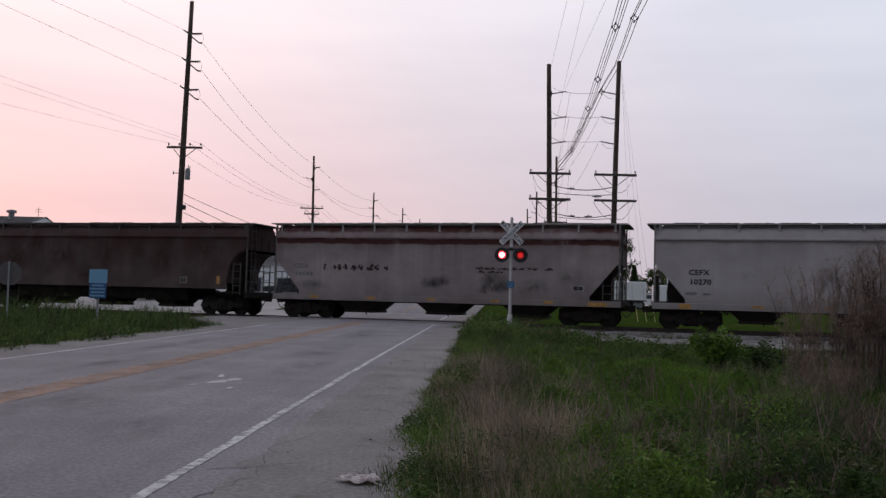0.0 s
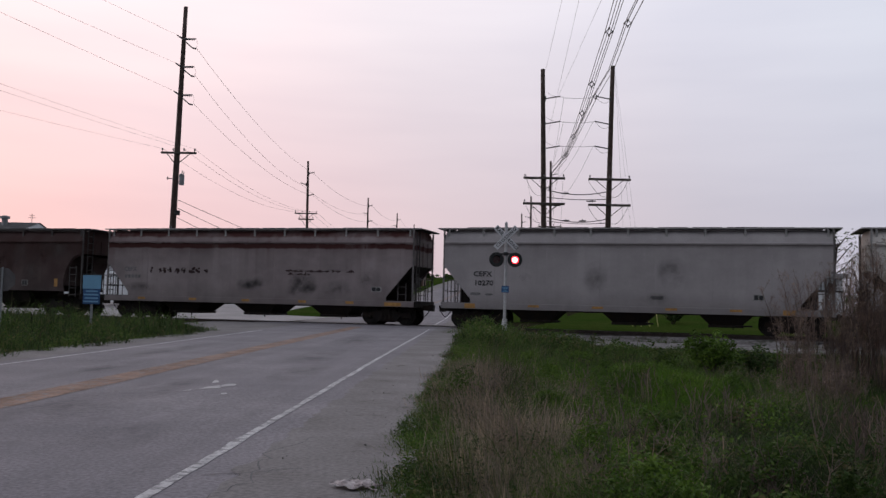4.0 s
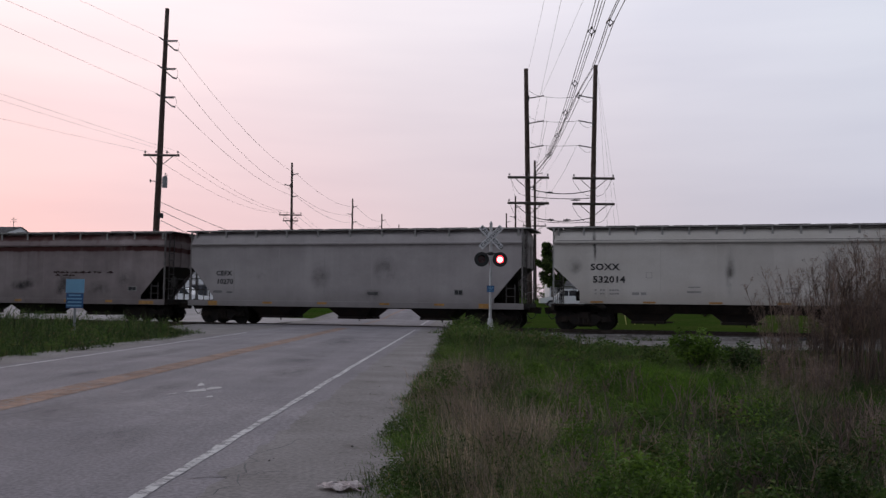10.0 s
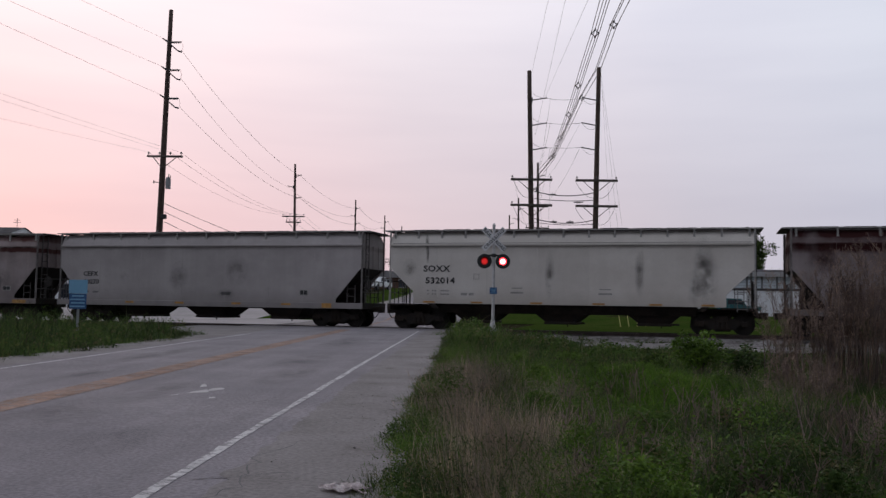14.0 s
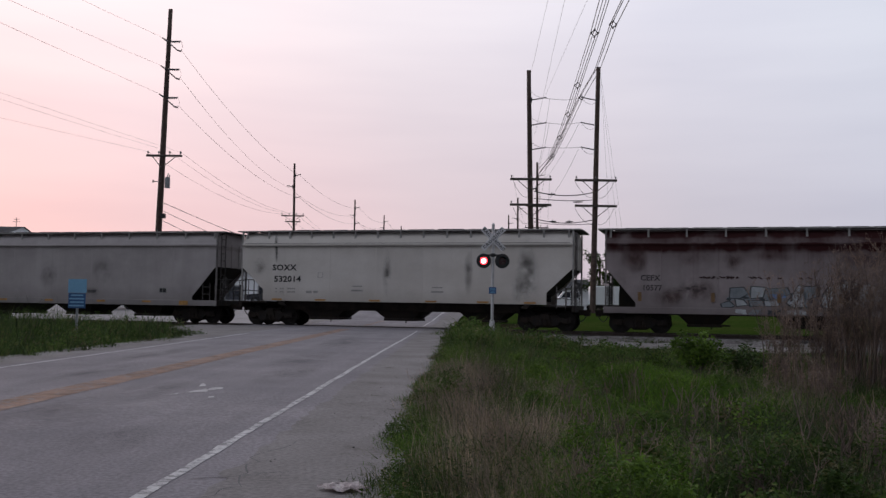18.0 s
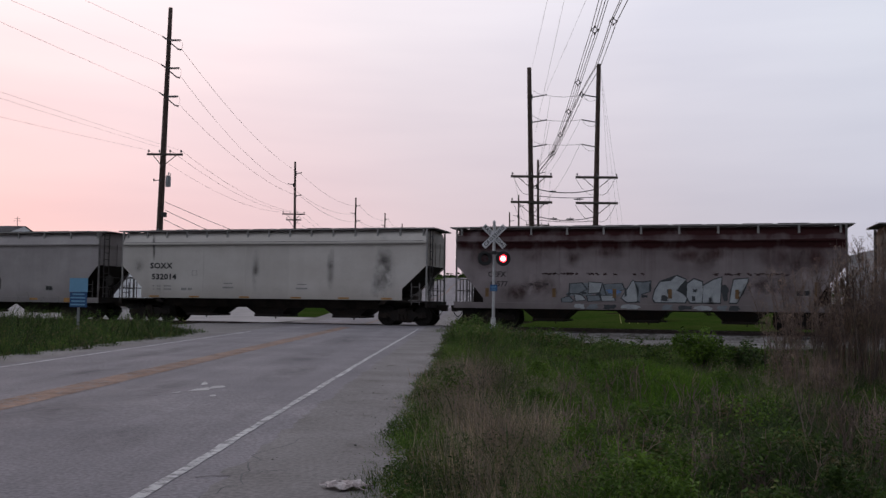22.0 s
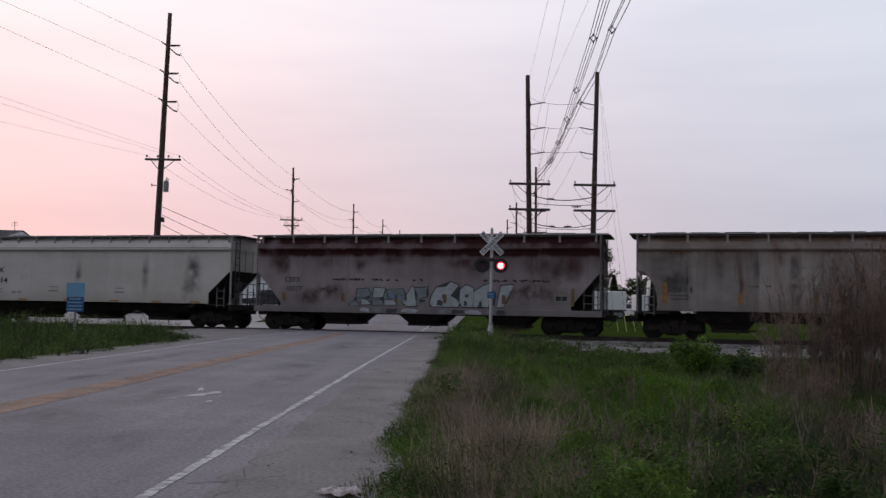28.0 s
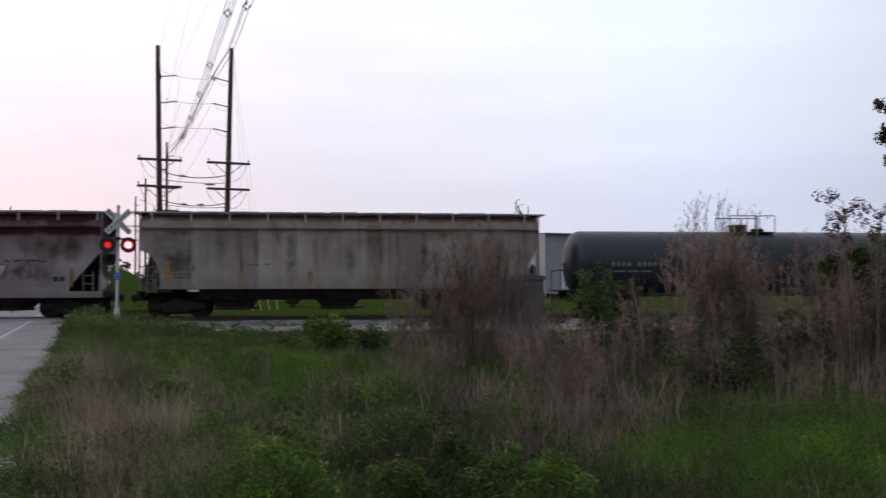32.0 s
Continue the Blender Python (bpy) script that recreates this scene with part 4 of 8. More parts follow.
        rod(bm, (k * (half - 0.1), -1.5, 2.25), (k * (half - 0.1), 1.5, 2.25), 0.022, 6)
        rod(bm, (k * (half - 0.1), -1.5, 1.7), (k * (half - 0.1), 1.5, 1.7), 0.02, 6)
        part("hand_rail", bm, DARKBAR, car)
        coupler(car, k * (half + 0.14), k)
        truck(car, k * trucks)
    bm = bmesh.new()
    rod(bm, (half - 0.2, -0.55, 2.1), (half - 0.12, -0.55, 2.1), 0.28, 20)
    rod(bm, (half - 0.3, -0.55, 1.2), (half - 0.3, -0.55, 2.1), 0.03, 6)
    part("brake_wheel", bm, DARKBAR, car, "iron hand-brake wheel")
    bm = bmesh.new()
    rod(bm, (-half + 0.9, 0.2, 1.55), (-half + 1.9, 0.2, 1.55), 0.22, 14)
    part("air_reservoir", bm, UNDER, car)
    bm = bmesh.new()
    rod(bm, (half - 1.9, -0.2, 1.5), (half - 1.3, -0.2, 1.5), 0.16, 12)
    part("brake_cylinder", bm, UNDER, car)
    return car


def lettering(car, rows, material=None, wide=1.0):
    """Words on the near side: rows of (text, x, z, height)."""
    for body, x, z, h in rows:
        me = text_mesh("lettering", body, h * 1.38, material or BLACK_INK, 0.003, 1.04, 0.026)
        part("lettering", me, BLACK_INK, car, "stencilled lettering", pose(x, -1.642, z, 90) @ Matrix.Diagonal((wide, 1, 1, 1)))


def decal(name, car, boxes, material, label="", y=-1.64, jag=0.0):
    """Flat marks on the side: (x, z, width, height) each, with ragged edges where jag is given."""
    for j, (x, z, w, h) in enumerate(boxes):
        bm = bmesh.new()
        n = 4 if not jag else 16
        pts = []
        for t in np.linspace(0, 2 * math.pi, n, endpoint=False) + math.pi / 4:
            cx, cz = (math.copysign(1, math.cos(t)), math.copysign(1, math.sin(t))) if not jag else (max(-1, min(1, 1.25 * math.cos(t))), max(-1, min(1, 1.25 * math.sin(t))))
            q = 1 - jag * random.random()
            pts.append((x + w * 0.5 * cx * q, y - 0.0004 * (j % 5), z + h * 0.5 * cz * q))
        bm.faces.new([bm.verts.new(p) for p in pts])
        part(name, bm, material, car, label)


def flakes(car, spans, z, h, rs):
    """A line of lost paint: in each span (middle, width) some ragged bits of bare rust."""
    r = random.Random(rs)
    bm = bmesh.new()
    for x, w in spans:
        for _ in range(3 + int(w / 0.06)):
            cx, cz = x + w * r.uniform(-0.5, 0.5), z + h * r.uniform(-0.35, 0.35)
            a, b = r.uniform(0.03, 0.11), h * r.uniform(0.15, 0.45)
            lean = r.uniform(-0.03, 0.03)
            bm.faces.new([bm.verts.new((cx + a * math.cos(t) * r.uniform(0.5, 1.1) + lean * math.sin(t), -1.640 - r.uniform(0, 0.003), cz + b * math.sin(t) * r.uniform(0.5, 1.1))) for t in np.linspace(0, 2 * math.pi, 9, endpoint=False)])
    part("rust_flakes", bm, FLAKED, car, "broken line of flaked rusty bits")["kind"] = "stuff"


def reflectors(car, xs_, z, w=0.5, h=0.12, y=-1.675, material=None):
    for x in xs_:
        bm = bmesh.new()
        box(bm, w, 0.012, h, (x, y, z))
        part("reflector", bm, material or ORANGE, car, "faded amber reflector strip")


def data_panel(car, x, z, w=0.42, h=0.25):
    bm = bmesh.new()
    box(bm, w + 0.05, 0.012, h + 0.05, (x, -1.636, z))
    p = part("data_panel", bm, POSTS, car, "small black data panel with a pale rim")
    bm = bmesh.new()
    for k in (-1, 1):
        box(bm, w / 2 - 0.03, 0.012, h - 0.02, (x + k * w / 4, -1.645, z))
    part("panel_field", bm, BLACK_INK, p)


def tag(car, shapes, fill, label):
    """Sprayed letter-like shapes: each a pale field with a dark rim round it."""
    for j, pts in enumerate(shapes):
        mid = Vector((sum(p[0] for p in pts) / len(pts), sum(p[1] for p in pts) / len(pts)))
        for name, grow, y, material in (("tag_rim", 0.06, -1.640, GRAF_DARK), ("tag_field", 0.0, -1.646, fill[j % len(fill)])):
            bm = bmesh.new()
            vs = []
            for p in pts:
                d = (Vector(p) - mid).normalized() * grow
                vs.append(bm.verts.new((p[0] + d.x, y - 0.0007 * j, p[1] + d.y)))
            f = bm.faces.new(vs)
            bmesh.ops.triangulate(bm, faces=[f])
            part(name, bm, material, car, label if name == "tag_field" else "dark sprayed rim")


CARS = []
# dark brown car at the head of the view
C1 = -20.55
c1 = hopper_car(C1, "brown", "dark brown weathered covered hopper car rolling on rails", half=8.7, post_gap=1.9, diag=(1.6, 3.2, 1.08), curved=(1,), posts=DARKBAR, sill=False, low=1.30, bays=(-3.95, -0.15, 3.65), bay_top=3.0, bay_low=0.40, skirt=0.70)
decal("rust_bloom", c1, [(-5.5, 2.8, 1.6, 1.8), (-2.4, 2.9, 2.2, 1.8), (0.4, 3.0, 1.7, 1.9), (3.6, 2.8, 1.5, 2.2), (6.2, 3.2, 1.5, 1.6), (-0.9, 2.0, 1.3, 1.0), (2.2, 3.4, 1.4, 1.2), (-4.2, 3.5, 1.8, 1.0)], BROWN_RUST, "rusty brown blotches")
decal("pale_bloom", c1, [(7.0, 3.6, 2.0, 1.4), (2.6, 2.3, 1.6, 1.6), (-3.8, 2.2, 1.8, 1.4), (5.4, 2.3, 1.6, 1.4), (-1.2, 2.9, 0.9, 2.2), (4.6, 3.3, 1.0, 1.8), (0.9, 1.9, 1.4, 1.0)], PALE_DUST, "faint pale dust")
decal("rust_patch", c1, [(-3.0, 2.56, 0.5, 0.06), (-2.3, 2.54, 0.4, 0.05)], FLAKED, "flaked dark marks", jag=0.4)
data_panel(c1, 5.04, 1.72, 0.34, 0.26)
reflectors(c1, (7.05,), 1.75, 0.2, 0.42, -1.64)
CARS.append((c1, C1))
C2 = -1.85
c2 = hopper_car(C2, "dingy", "dingy grey covered hopper car with rust along its roof", half=8.55, rungs=DARKBAR)
lettering(c2, [("CEFX", -7.05, 2.53, 0.22)], SMUDGE)
decal("faded_mark", c2, [(-7.3 + 0.2 * j, 2.16, 0.17, 0.2) for j in range(5)], SMUDGE, "faded grey marks", jag=0.3)
flakes(c2, [(-5.8, 0.10), (-5.15, 0.34), (-4.75, 0.26), (-4.3, 0.34), (-3.9, 0.22), (-3.45, 0.30), (-3.1, 0.18), (-2.6, 0.18)], 2.50, 0.30, 71)
decal("soot_mark", c2, [(2.5, 2.6, 0.9, 0.10), (3.2, 2.54, 1.3, 0.14), (4.5, 2.6, 1.3, 0.08), (2.8, 1.95, 1.7, 1.0), (3.2, 1.7, 1.0, 0.7), (0.4, 2.0, 0.9, 0.6), (-0.3, 1.85, 1.2, 0.7), (-6.5, 1.6, 2.0, 0.6), (4.6, 1.7, 2.0, 0.9), (6.2, 2.2, 1.4, 1.2)], SOOT, "sooty smudges")
decal("black_blotch", c2, [(2.5, 2.05, 1.1, 0.8), (3.0, 1.70, 1.2, 0.7), (2.3, 1.6, 0.9, 0.6), (-0.1, 1.85, 1.6, 0.6)], BLACK_SOOT, "black sooty blotches")
flakes(c2, [(2.05, 0.34), (2.5, 0.44), (3.05, 0.5), (3.75, 0.9), (4.55, 0.5), (5.3, 0.4)], 2.53, 0.12, 72)
flakes(c2, [(2.15, 0.3), (2.6, 0.3), (3.0, 0.25)], 2.38, 0.12, 73)
data_panel(c2, 6.64, 1.70, 0.46, 0.2)
reflectors(c2, (-6.3, -3.3, -0.3, 2.8, 5.3), 1.04, 0.42, 0.12)
reflectors(c2, (7.5,), 1.0, 0.85, 0.18)
CARS.append((c2, C2))
C3 = 16.65
c3 = hopper_car(C3, "grey", "plain grey covered hopper car with black lettering", half=8.6, rungs=DARKBAR)
lettering(c3, [("CEFX", -6.62, 2.50, 0.235), ("10270", -6.56, 2.08, 0.235)], None, 1.1)
decal("small_writing", c3, [(-6.95, 1.58, 0.5, 0.14), (-6.3, 1.56, 0.4, 0.10), (1.3, 1.55, 0.6, 0.18)], SMUDGE, "blurred small stencils", jag=0.2)
decal("soot_mark", c3, [(-1.4, 2.4, 1.2, 1.6), (-4.6, 2.35, 0.6, 0.5), (1.9, 2.7, 1.4, 1.6), (1.2, 1.5, 1.4, 0.6)], SOOT, "faint smudges")
data_panel(c3, 5.52, 1.64, 0.40, 0.22)
reflectors(c3, (-7.2, 6.75), 1.02, 0.50, 0.22)
reflectors(c3, (-4.2, -1.3, 1.9, 4.6), 1.06, 0.5, 0.10)
CARS.append((c3, C3))
C4 = 34.85
c4 = hopper_car(C4, "cream", "pale cream-grey covered hopper car with large black lettering", half=8.34, post_gap=1.17, sill=False, bays=(-4.1, -0.2, 4.0), bay_top=3.6, skirt=0.78, low=1.20, diag=(1.75, 2.75, 1.18), posts=POSTS, trucks=6.92, plate=False)
lettering(c4, [("SOXX", -5.94, 2.82, 0.29), ("532014", -5.76, 2.26, 0.29)], None, 1.16)
decal("small_writing", c4, [(-6.35 + 0.12 * j, z, 0.08, 0.07) for z in (1.80, 1.64) for j in (0, 2, 3)] + [(-5.7 + 0.11 * j, z, 0.09, 0.07) for z in (1.80, 1.64) for j in (0, 1, 2, 3)] + [(-4.6, 1.65, 0.3, 0.12), (-4.25, 1.65, 0.24, 0.12), (-2.1, 1.95, 0.5, 0.05), (1.9, 1.92, 0.5, 0.05), (-2.1, 1.74, 0.6, 0.08), (1.9, 1.72, 0.6, 0.08)], mat("blurred_ink", (0.30, 0.29, 0.28), 0.7, var=0.2), "blurred lines of small print")
bm = bmesh.new()
for x in (-4.14, -3.90):
    box(bm, 0.02, 0.008, 0.24, (x, -1.638, 2.47))
for z in (2.35, 2.59):
    box(bm, 0.26, 0.008, 0.02, (-4.02, -1.638, z))
part("small_emblem", bm, mat("pale_ink", (0.36, 0.34, 0.32), 0.7, var=0.2), c4, "small faded square outline")
decal("soot_mark", c4, [(6.1, 2.9, 0.9, 3.2), (6.3, 2.4, 1.0, 2.8), (5.7, 2.0, 0.7, 1.8), (-7.3, 2.9, 0.8, 0.9), (-0.6, 2.6, 0.5, 2.4), (3.4, 2.7, 0.5, 2.4)], SOOT, "grey drip stain")
decal("drip_line", c4, [(-6.42, 4.02, 0.22, 1.1), (-6.38, 3.5, 0.16, 1.0)], BLACK_SOOT, "dark drip below a roof seam")
for z in (3.875, 4.025):
    bm = bmesh.new()
    box(bm, 16.2, 0.012, 0.022, (0, -1.697 if z < 4 else -1.655, z))
    part("chord_seam", bm, SMUDGE, c4, "dark seam along the top chord")
reflectors(c4, (-6.3, -4.0, -1.2, 1.6, 4.1, 6.3), 1.27, 0.55, 0.08, -1.64)
CARS.append((c4, C4))
C5 = 53.0
c5 = hopper_car(C5, "rusty", "rusty grey covered hopper car with spray-painted tags", half=8.53, post_gap=1.7, trucks=7.0)
lettering(c5, [("CEFX", -6.50, 2.44, 0.25), ("10577", -6.42, 2.00, 0.24)], OLD_INK)
flakes(c5, [(-4.15, 0.4), (-3.6, 0.9), (-3.0, 0.5), (-2.0, 0.95), (-1.15, 0.22), (-0.3, 0.1), (0.1, 0.1), (3.2, 0.2), (3.7, 0.3), (4.1, 0.3), (4.75, 0.5), (5.3, 0.9), (6.0, 0.3)], 2.48, 0.11, 74)
decal("soot_mark", c5, [(-4.6, 1.95, 2.4, 1.2), (5.6, 1.9, 3.2, 1.3), (2.7, 3.2, 1.2, 1.3), (6.6, 3.0, 1.6, 1.8), (-7.2, 3.2, 1.4, 1.2), (-3.0, 3.2, 1.0, 1.0), (-5.6, 1.6, 2.0, 0.9), (5.0, 2.1, 1.6, 0.9)], GRIME, "brown grime")
decal("red_rust", c5, [(-7.2, 3.3, 1.2, 1.3), (-4.6, 3.35, 1.8, 0.8), (-1.4, 3.4, 2.0, 0.6), (1.9, 3.3, 1.6, 0.7), (3.2, 3.35, 1.2, 0.7), (5.6, 3.2, 1.8, 1.2), (7.2, 3.1, 1.4, 1.6), (6.0, 2.8, 0.9, 1.4)], RED_RUST, "dark red rust spreading from the eaves")
decal("scribble", c5, [(-5.2, 1.9, 0.3, 0.10), (-4.9, 2.0, 0.2, 0.16), (-4.5, 1.9, 0.35, 0.10), (-4.2, 2.0, 0.3, 0.14), (-4.6, 2.08, 0.5, 0.05)], OLD_INK, "faint dark scribble", jag=0.5)
data_panel(c5, 6.70, 1.69, 0.56, 0.24)
reflectors(c5, (-6.95, -3.85, 1.25, 4.05, -1.15), 1.62, 0.16, 0.40, -1.665, DULL_AMBER)
reflectors(c5, (7.22,), 1.75, 0.14, 0.8, -1.665, DULL_AMBER)
tag(c5, [[(0.52, 1.40), (0.62, 1.80), (0.85, 2.14), (1.28, 2.18), (1.52, 2.40), (1.92, 2.24), (1.72, 2.02), (1.52, 1.76), (1.78, 1.62), (1.96, 1.44), (1.88, 1.25), (0.62, 1.25)],
         [(1.98, 2.05), (2.26, 2.26), (2.60, 2.14), (2.64, 1.82), (2.46, 1.62), (2.58, 1.25), (2.10, 1.25), (1.96, 1.48)],
         [(2.66, 1.98), (3.10, 2.24), (3.42, 2.34), (3.36, 1.95), (3.34, 1.25), (3.08, 1.26), (2.98, 1.62), (2.80, 1.25), (2.62, 1.25)],
         [(3.92, 2.24), (4.50, 2.30), (4.46, 2.10), (4.24, 2.02), (4.32, 1.82), (4.00, 1.66), (4.04, 1.26), (3.74, 1.26), (3.82, 1.76)]], [GRAF_WHITE], "pale sprayed letter-like shape")
tag(c5, [[(-3.50, 1.36), (-3.18, 1.46), (-2.98, 1.28), (-3.10, 1.22), (-3.46, 1.22)], [(-2.92, 1.56), (-2.62, 1.52), (-2.42, 1.32), (-2.86, 1.27)],
         [(-2.36, 1.50), (-1.84, 1.50), (-1.76, 1.30), (-2.30, 1.26)], [(-1.74, 1.50), (-1.20, 1.52), (-1.14, 1.30), (-1.70, 1.28)],
         [(-3.12, 2.02), (-2.60, 2.06), (-2.40, 1.80), (-2.76, 1.60), (-3.14, 1.62)], [(-2.26, 2.10), (-1.70, 2.06), (-1.82, 1.66), (-2.30, 1.62)],
         [(-1.62, 2.00), (-0.84, 2.06), (-0.72, 1.80), (-1.50, 1.58)],
         [(-0.84, 1.42), (-0.50, 1.94), (-0.34, 2.20), (-0.10, 1.78), (-0.18, 1.26), (-0.60, 1.24)], [(-0.26, 2.12), (0.10, 2.10), (0.42, 2.16), (0.38, 1.72), (0.02, 1.60), (-0.04, 1.26), (-0.14, 1.30), (-0.06, 1.80)]], [GRAF_BLUE, GRAF_WHITE], "grey-blue sprayed letter-like shape")
decal("tag_cloud", c5, [(-2.6, 1.75, 1.5, 0.7), (-1.4, 1.75, 1.4, 0.7), (1.2, 1.7, 1.2, 0.9), (2.4, 1.7, 1.2, 0.9)], GRAF_BLUE, "pale sprayed ground", -1.636, 0.4)
decal("tag_blot", c5, [(1.02, 1.42, 0.36, 0.30), (1.22, 1.72, 0.26, 0.22), (2.30, 1.76, 0.20, 0.16), (2.24, 1.42, 0.18, 0.26), (2.94, 1.38, 0.14, 0.24), (3.56, 1.75, 0.34, 0.62), (3.56, 1.42, 0.22, 0.3), (-2.5, 1.62, 0.3, 0.12), (-1.86, 1.56, 0.3, 0.14), (-3.2, 1.56, 0.24, 0.12), (-0.66, 1.66, 0.12, 0.46), (0.16, 1.5, 0.3, 0.14), (0.40, 1.90, 0.14, 0.4)], GRAF_DARK, "dark sprayed blots", -1.656, 0.4)
decal("tag_smear", c5, [(-1.2, 1.70, 0.75, 0.2)], mat("blue_spray_paint", (0.13, 0.22, 0.40), 0.6, var=0.2, bump=0), "blue sprayed smear", -1.662, 0.4)
for j, (x, w) in enumerate(((-2.7, 0.5), (-2.1, 0.6), (-1.4, 0.7), (-0.4, 1.0), (1.1, 0.6), (1.9, 0.8), (2.6, 0.9), (3.4, 0.6), (3.95, 0.5))):
    decal("tag_drop", c5, [(x, 1.02, w, 0.26)], (GRAF_WHITE, GRAF_BLUE, GRAF_DARK)[j % 3], "sprayed paint on the sill", -1.672, 0.5)
CARS.append((c5, C5))
C6 = 71.96
c6 = hopper_car(C6, "streaky", "tan-grey covered hopper car streaked with rust", half=9.0, post_gap=1.67, post_from=-0.06, sill=False, bays=(-4.95, -0.28, 4.40), bay_top=2.9, bay_low=0.72, skirt=0.76, low=1.24, diag=(1.55, 2.92, 0.88), curved=(-1,), trucks=7.35, end_ladders=(-1,))
decal("faded_mark", c6, [(-7.55 + 0.27 * j, 2.60, 0.2, 0.26) for j in range(4)] + [(-7.5 + 0.22 * j, 2.16, 0.17, 0.24) for j in range(5)] + [(-7.1, 1.90, 0.9, 0.05), (-7.1, 1.75, 0.9, 0.05)], mat("worn_ink", (0.10, 0.09, 0.082), 0.8, var=0.3), "worn dark lettering", jag=0.15)
decal("rust_streak", c6, [(-4.65, 3.2, 0.45, 1.7), (-4.5, 2.3, 0.25, 1.6), (-0.85, 3.1, 0.45, 1.9), (1.15, 3.1, 0.5, 1.9), (1.6, 3.0, 0.5, 2.0), (2.42, 2.9, 0.32, 2.4), (-5.0, 3.95, 1.0, 0.4), (4.5, 3.65, 3.2, 0.6), (-7.2, 3.75, 1.6, 0.4), (-1.5, 1.8, 0.35, 0.9), (6.6, 2.8, 1.4, 1.8), (3.6, 3.0, 0.4, 1.6), (1.4, 3.95, 1.6, 0.4), (5.6, 2.9, 0.4, 2.0), (-2.9, 3.6, 0.3, 1.0)], RUST_RUN, "streaks of rust")
decal("soot_mark", c6, [(-7.6, 3.0, 2.4, 2.4), (-7.2, 2.2, 1.4, 1.8), (-2.42, 2.6, 0.5, 2.9), (-2.3, 2.6, 0.7, 2.6), (-6.75, 2.6, 0.3, 2.8), (3.9, 2.5, 1.5, 2.0), (-5.4, 3.1, 0.5, 1.8), (-3.9, 3.1, 0.4, 2.0), (0.3, 2.6, 0.6, 2.2), (-1.3, 2.9, 0.4, 2.0)], SOOT, "grey drip stains")
bm = bmesh.new()
for x in (-6.68, -2.55, 1.90, 6.0):
    box(bm, 0.05, 0.016, 2.6, (x, -1.637, 2.58))
    part("lap_joint", bm, PAINT["streaky"], c6, "lapped joint between side sheets")
    bm = bmesh.new()
bm.free()
decal("scrape", c6, [(-4.0, 2.32, 0.5, 0.05), (-3.4, 2.34, 0.3, 0.06)], DARKBAR, "dark scrapes", jag=0.3)
MID_AMBER = mat("weathered_amber_reflector", (0.27, 0.145, 0.045), 0.6, var=0.3, scale=4, bump=0.02)
reflectors(c6, (-4.56, -1.52, 1.52), 1.78, 0.2, 0.42, -1.645, MID_AMBER)
reflectors(c6, (-7.72,), 2.02, 0.22, 0.90, -1.645, MID_AMBER)
CARS.append((c6, C6))

DULL_WHITE = mat("dull_white_stencil", (0.13, 0.13, 0.135), 0.7, var=0.3, scale=4)
# black tank car behind the hopper cars
TANK = mat("black_tank_paint", (0.016, 0.020, 0.028), 0.45, var=0.3, scale=0.8, tint=(0.024, 0.028, 0.037), streak=((0.03, 0.032, 0.036), 0.3, 2.5), spec=0.35)
TX = 91.25
tank = thing("tank_car", track_m(TX), "black tank car with a dome platform and ladders", "freight car", "cars of the freight train")
bm = bmesh.new()
H = 8.3
secs = []
for x, r in ((-H - 0.44, 0.02), (-H - 0.42, 0.4), (-H - 0.35, 0.8), (-H - 0.24, 1.12), (-H - 0.08, 1.36), (-H + 0.12, 1.47), (-H + 0.3, 1.5), (-2.8, 1.5), (-2.75, 1.515), (-2.7, 1.5), (2.7, 1.5), (2.75, 1.515), (2.8, 1.5), (H - 0.3, 1.5), (H - 0.12, 1.47), (H + 0.08, 1.36), (H + 0.24, 1.12), (H + 0.35, 0.8), (H + 0.42, 0.4), (H + 0.44, 0.02)):
    secs.append([(x, 1.03 * r * math.cos(t), 2.45 + 1.03 * r * math.sin(t)) for t in np.linspace(0, 2 * math.pi, 40, endpoint=False)])
rows = loft(bm, secs, True)
bm.faces.new(rows[0])
bm.faces.new(rows[-1][::-1])
part("tank_shell", bm, TANK, tank, "black painted tank with round ends", smooth=True)
bm = bmesh.new()
rod(bm, (0, 0, 3.85), (0, 0, 4.25), 0.42, 18)
rod(bm, (0, 0, 4.25), (0, 0, 4.32), 0.46, 18)
for x in (0.85, 1.2):
    rod(bm, (x, 0, 3.85), (x, 0, 4.15), 0.16, 12)
part("manway_dome", bm, UNDER, tank, "bolted manway and valves")
bm = bmesh.new()
box(bm, 2.3, 1.6, 0.05, (0.4, 0, 3.93))
part("dome_platform", bm, UNDER, tank, "steel grating platform")
for x0, x1 in ((-0.75, 0.55), (0.62, 1.55)):
    for y in (-0.8, 0.8):
        bm = bmesh.new()
        rod(bm, (x0, y, 4.72), (x1, y, 4.74), 0.022, 6)
        for x in (x0, x1):
            rod(bm, (x, y, 3.93), (x, y, 4.73), 0.02, 6)
        part("platform_rail", bm, UNDER, tank, "bent pipe safety railing")
bm = bmesh.new()
box(bm, 2 * H + 1.4, 0.6, 0.3, (0, 0, 0.98))
for x in (-6.6, 6.6):
    prism(bm, [(x - 0.8, 0.9), (x + 0.8, 0.9), (x + 0.6, 1.6), (x - 0.6, 1.6)], -1.35, 1.35)
part("saddle", bm, UNDER, tank)
ladder(tank, 0.0, -1.56, 0.6, 3.95, 0.45, "x", 0.36, DARKBAR)
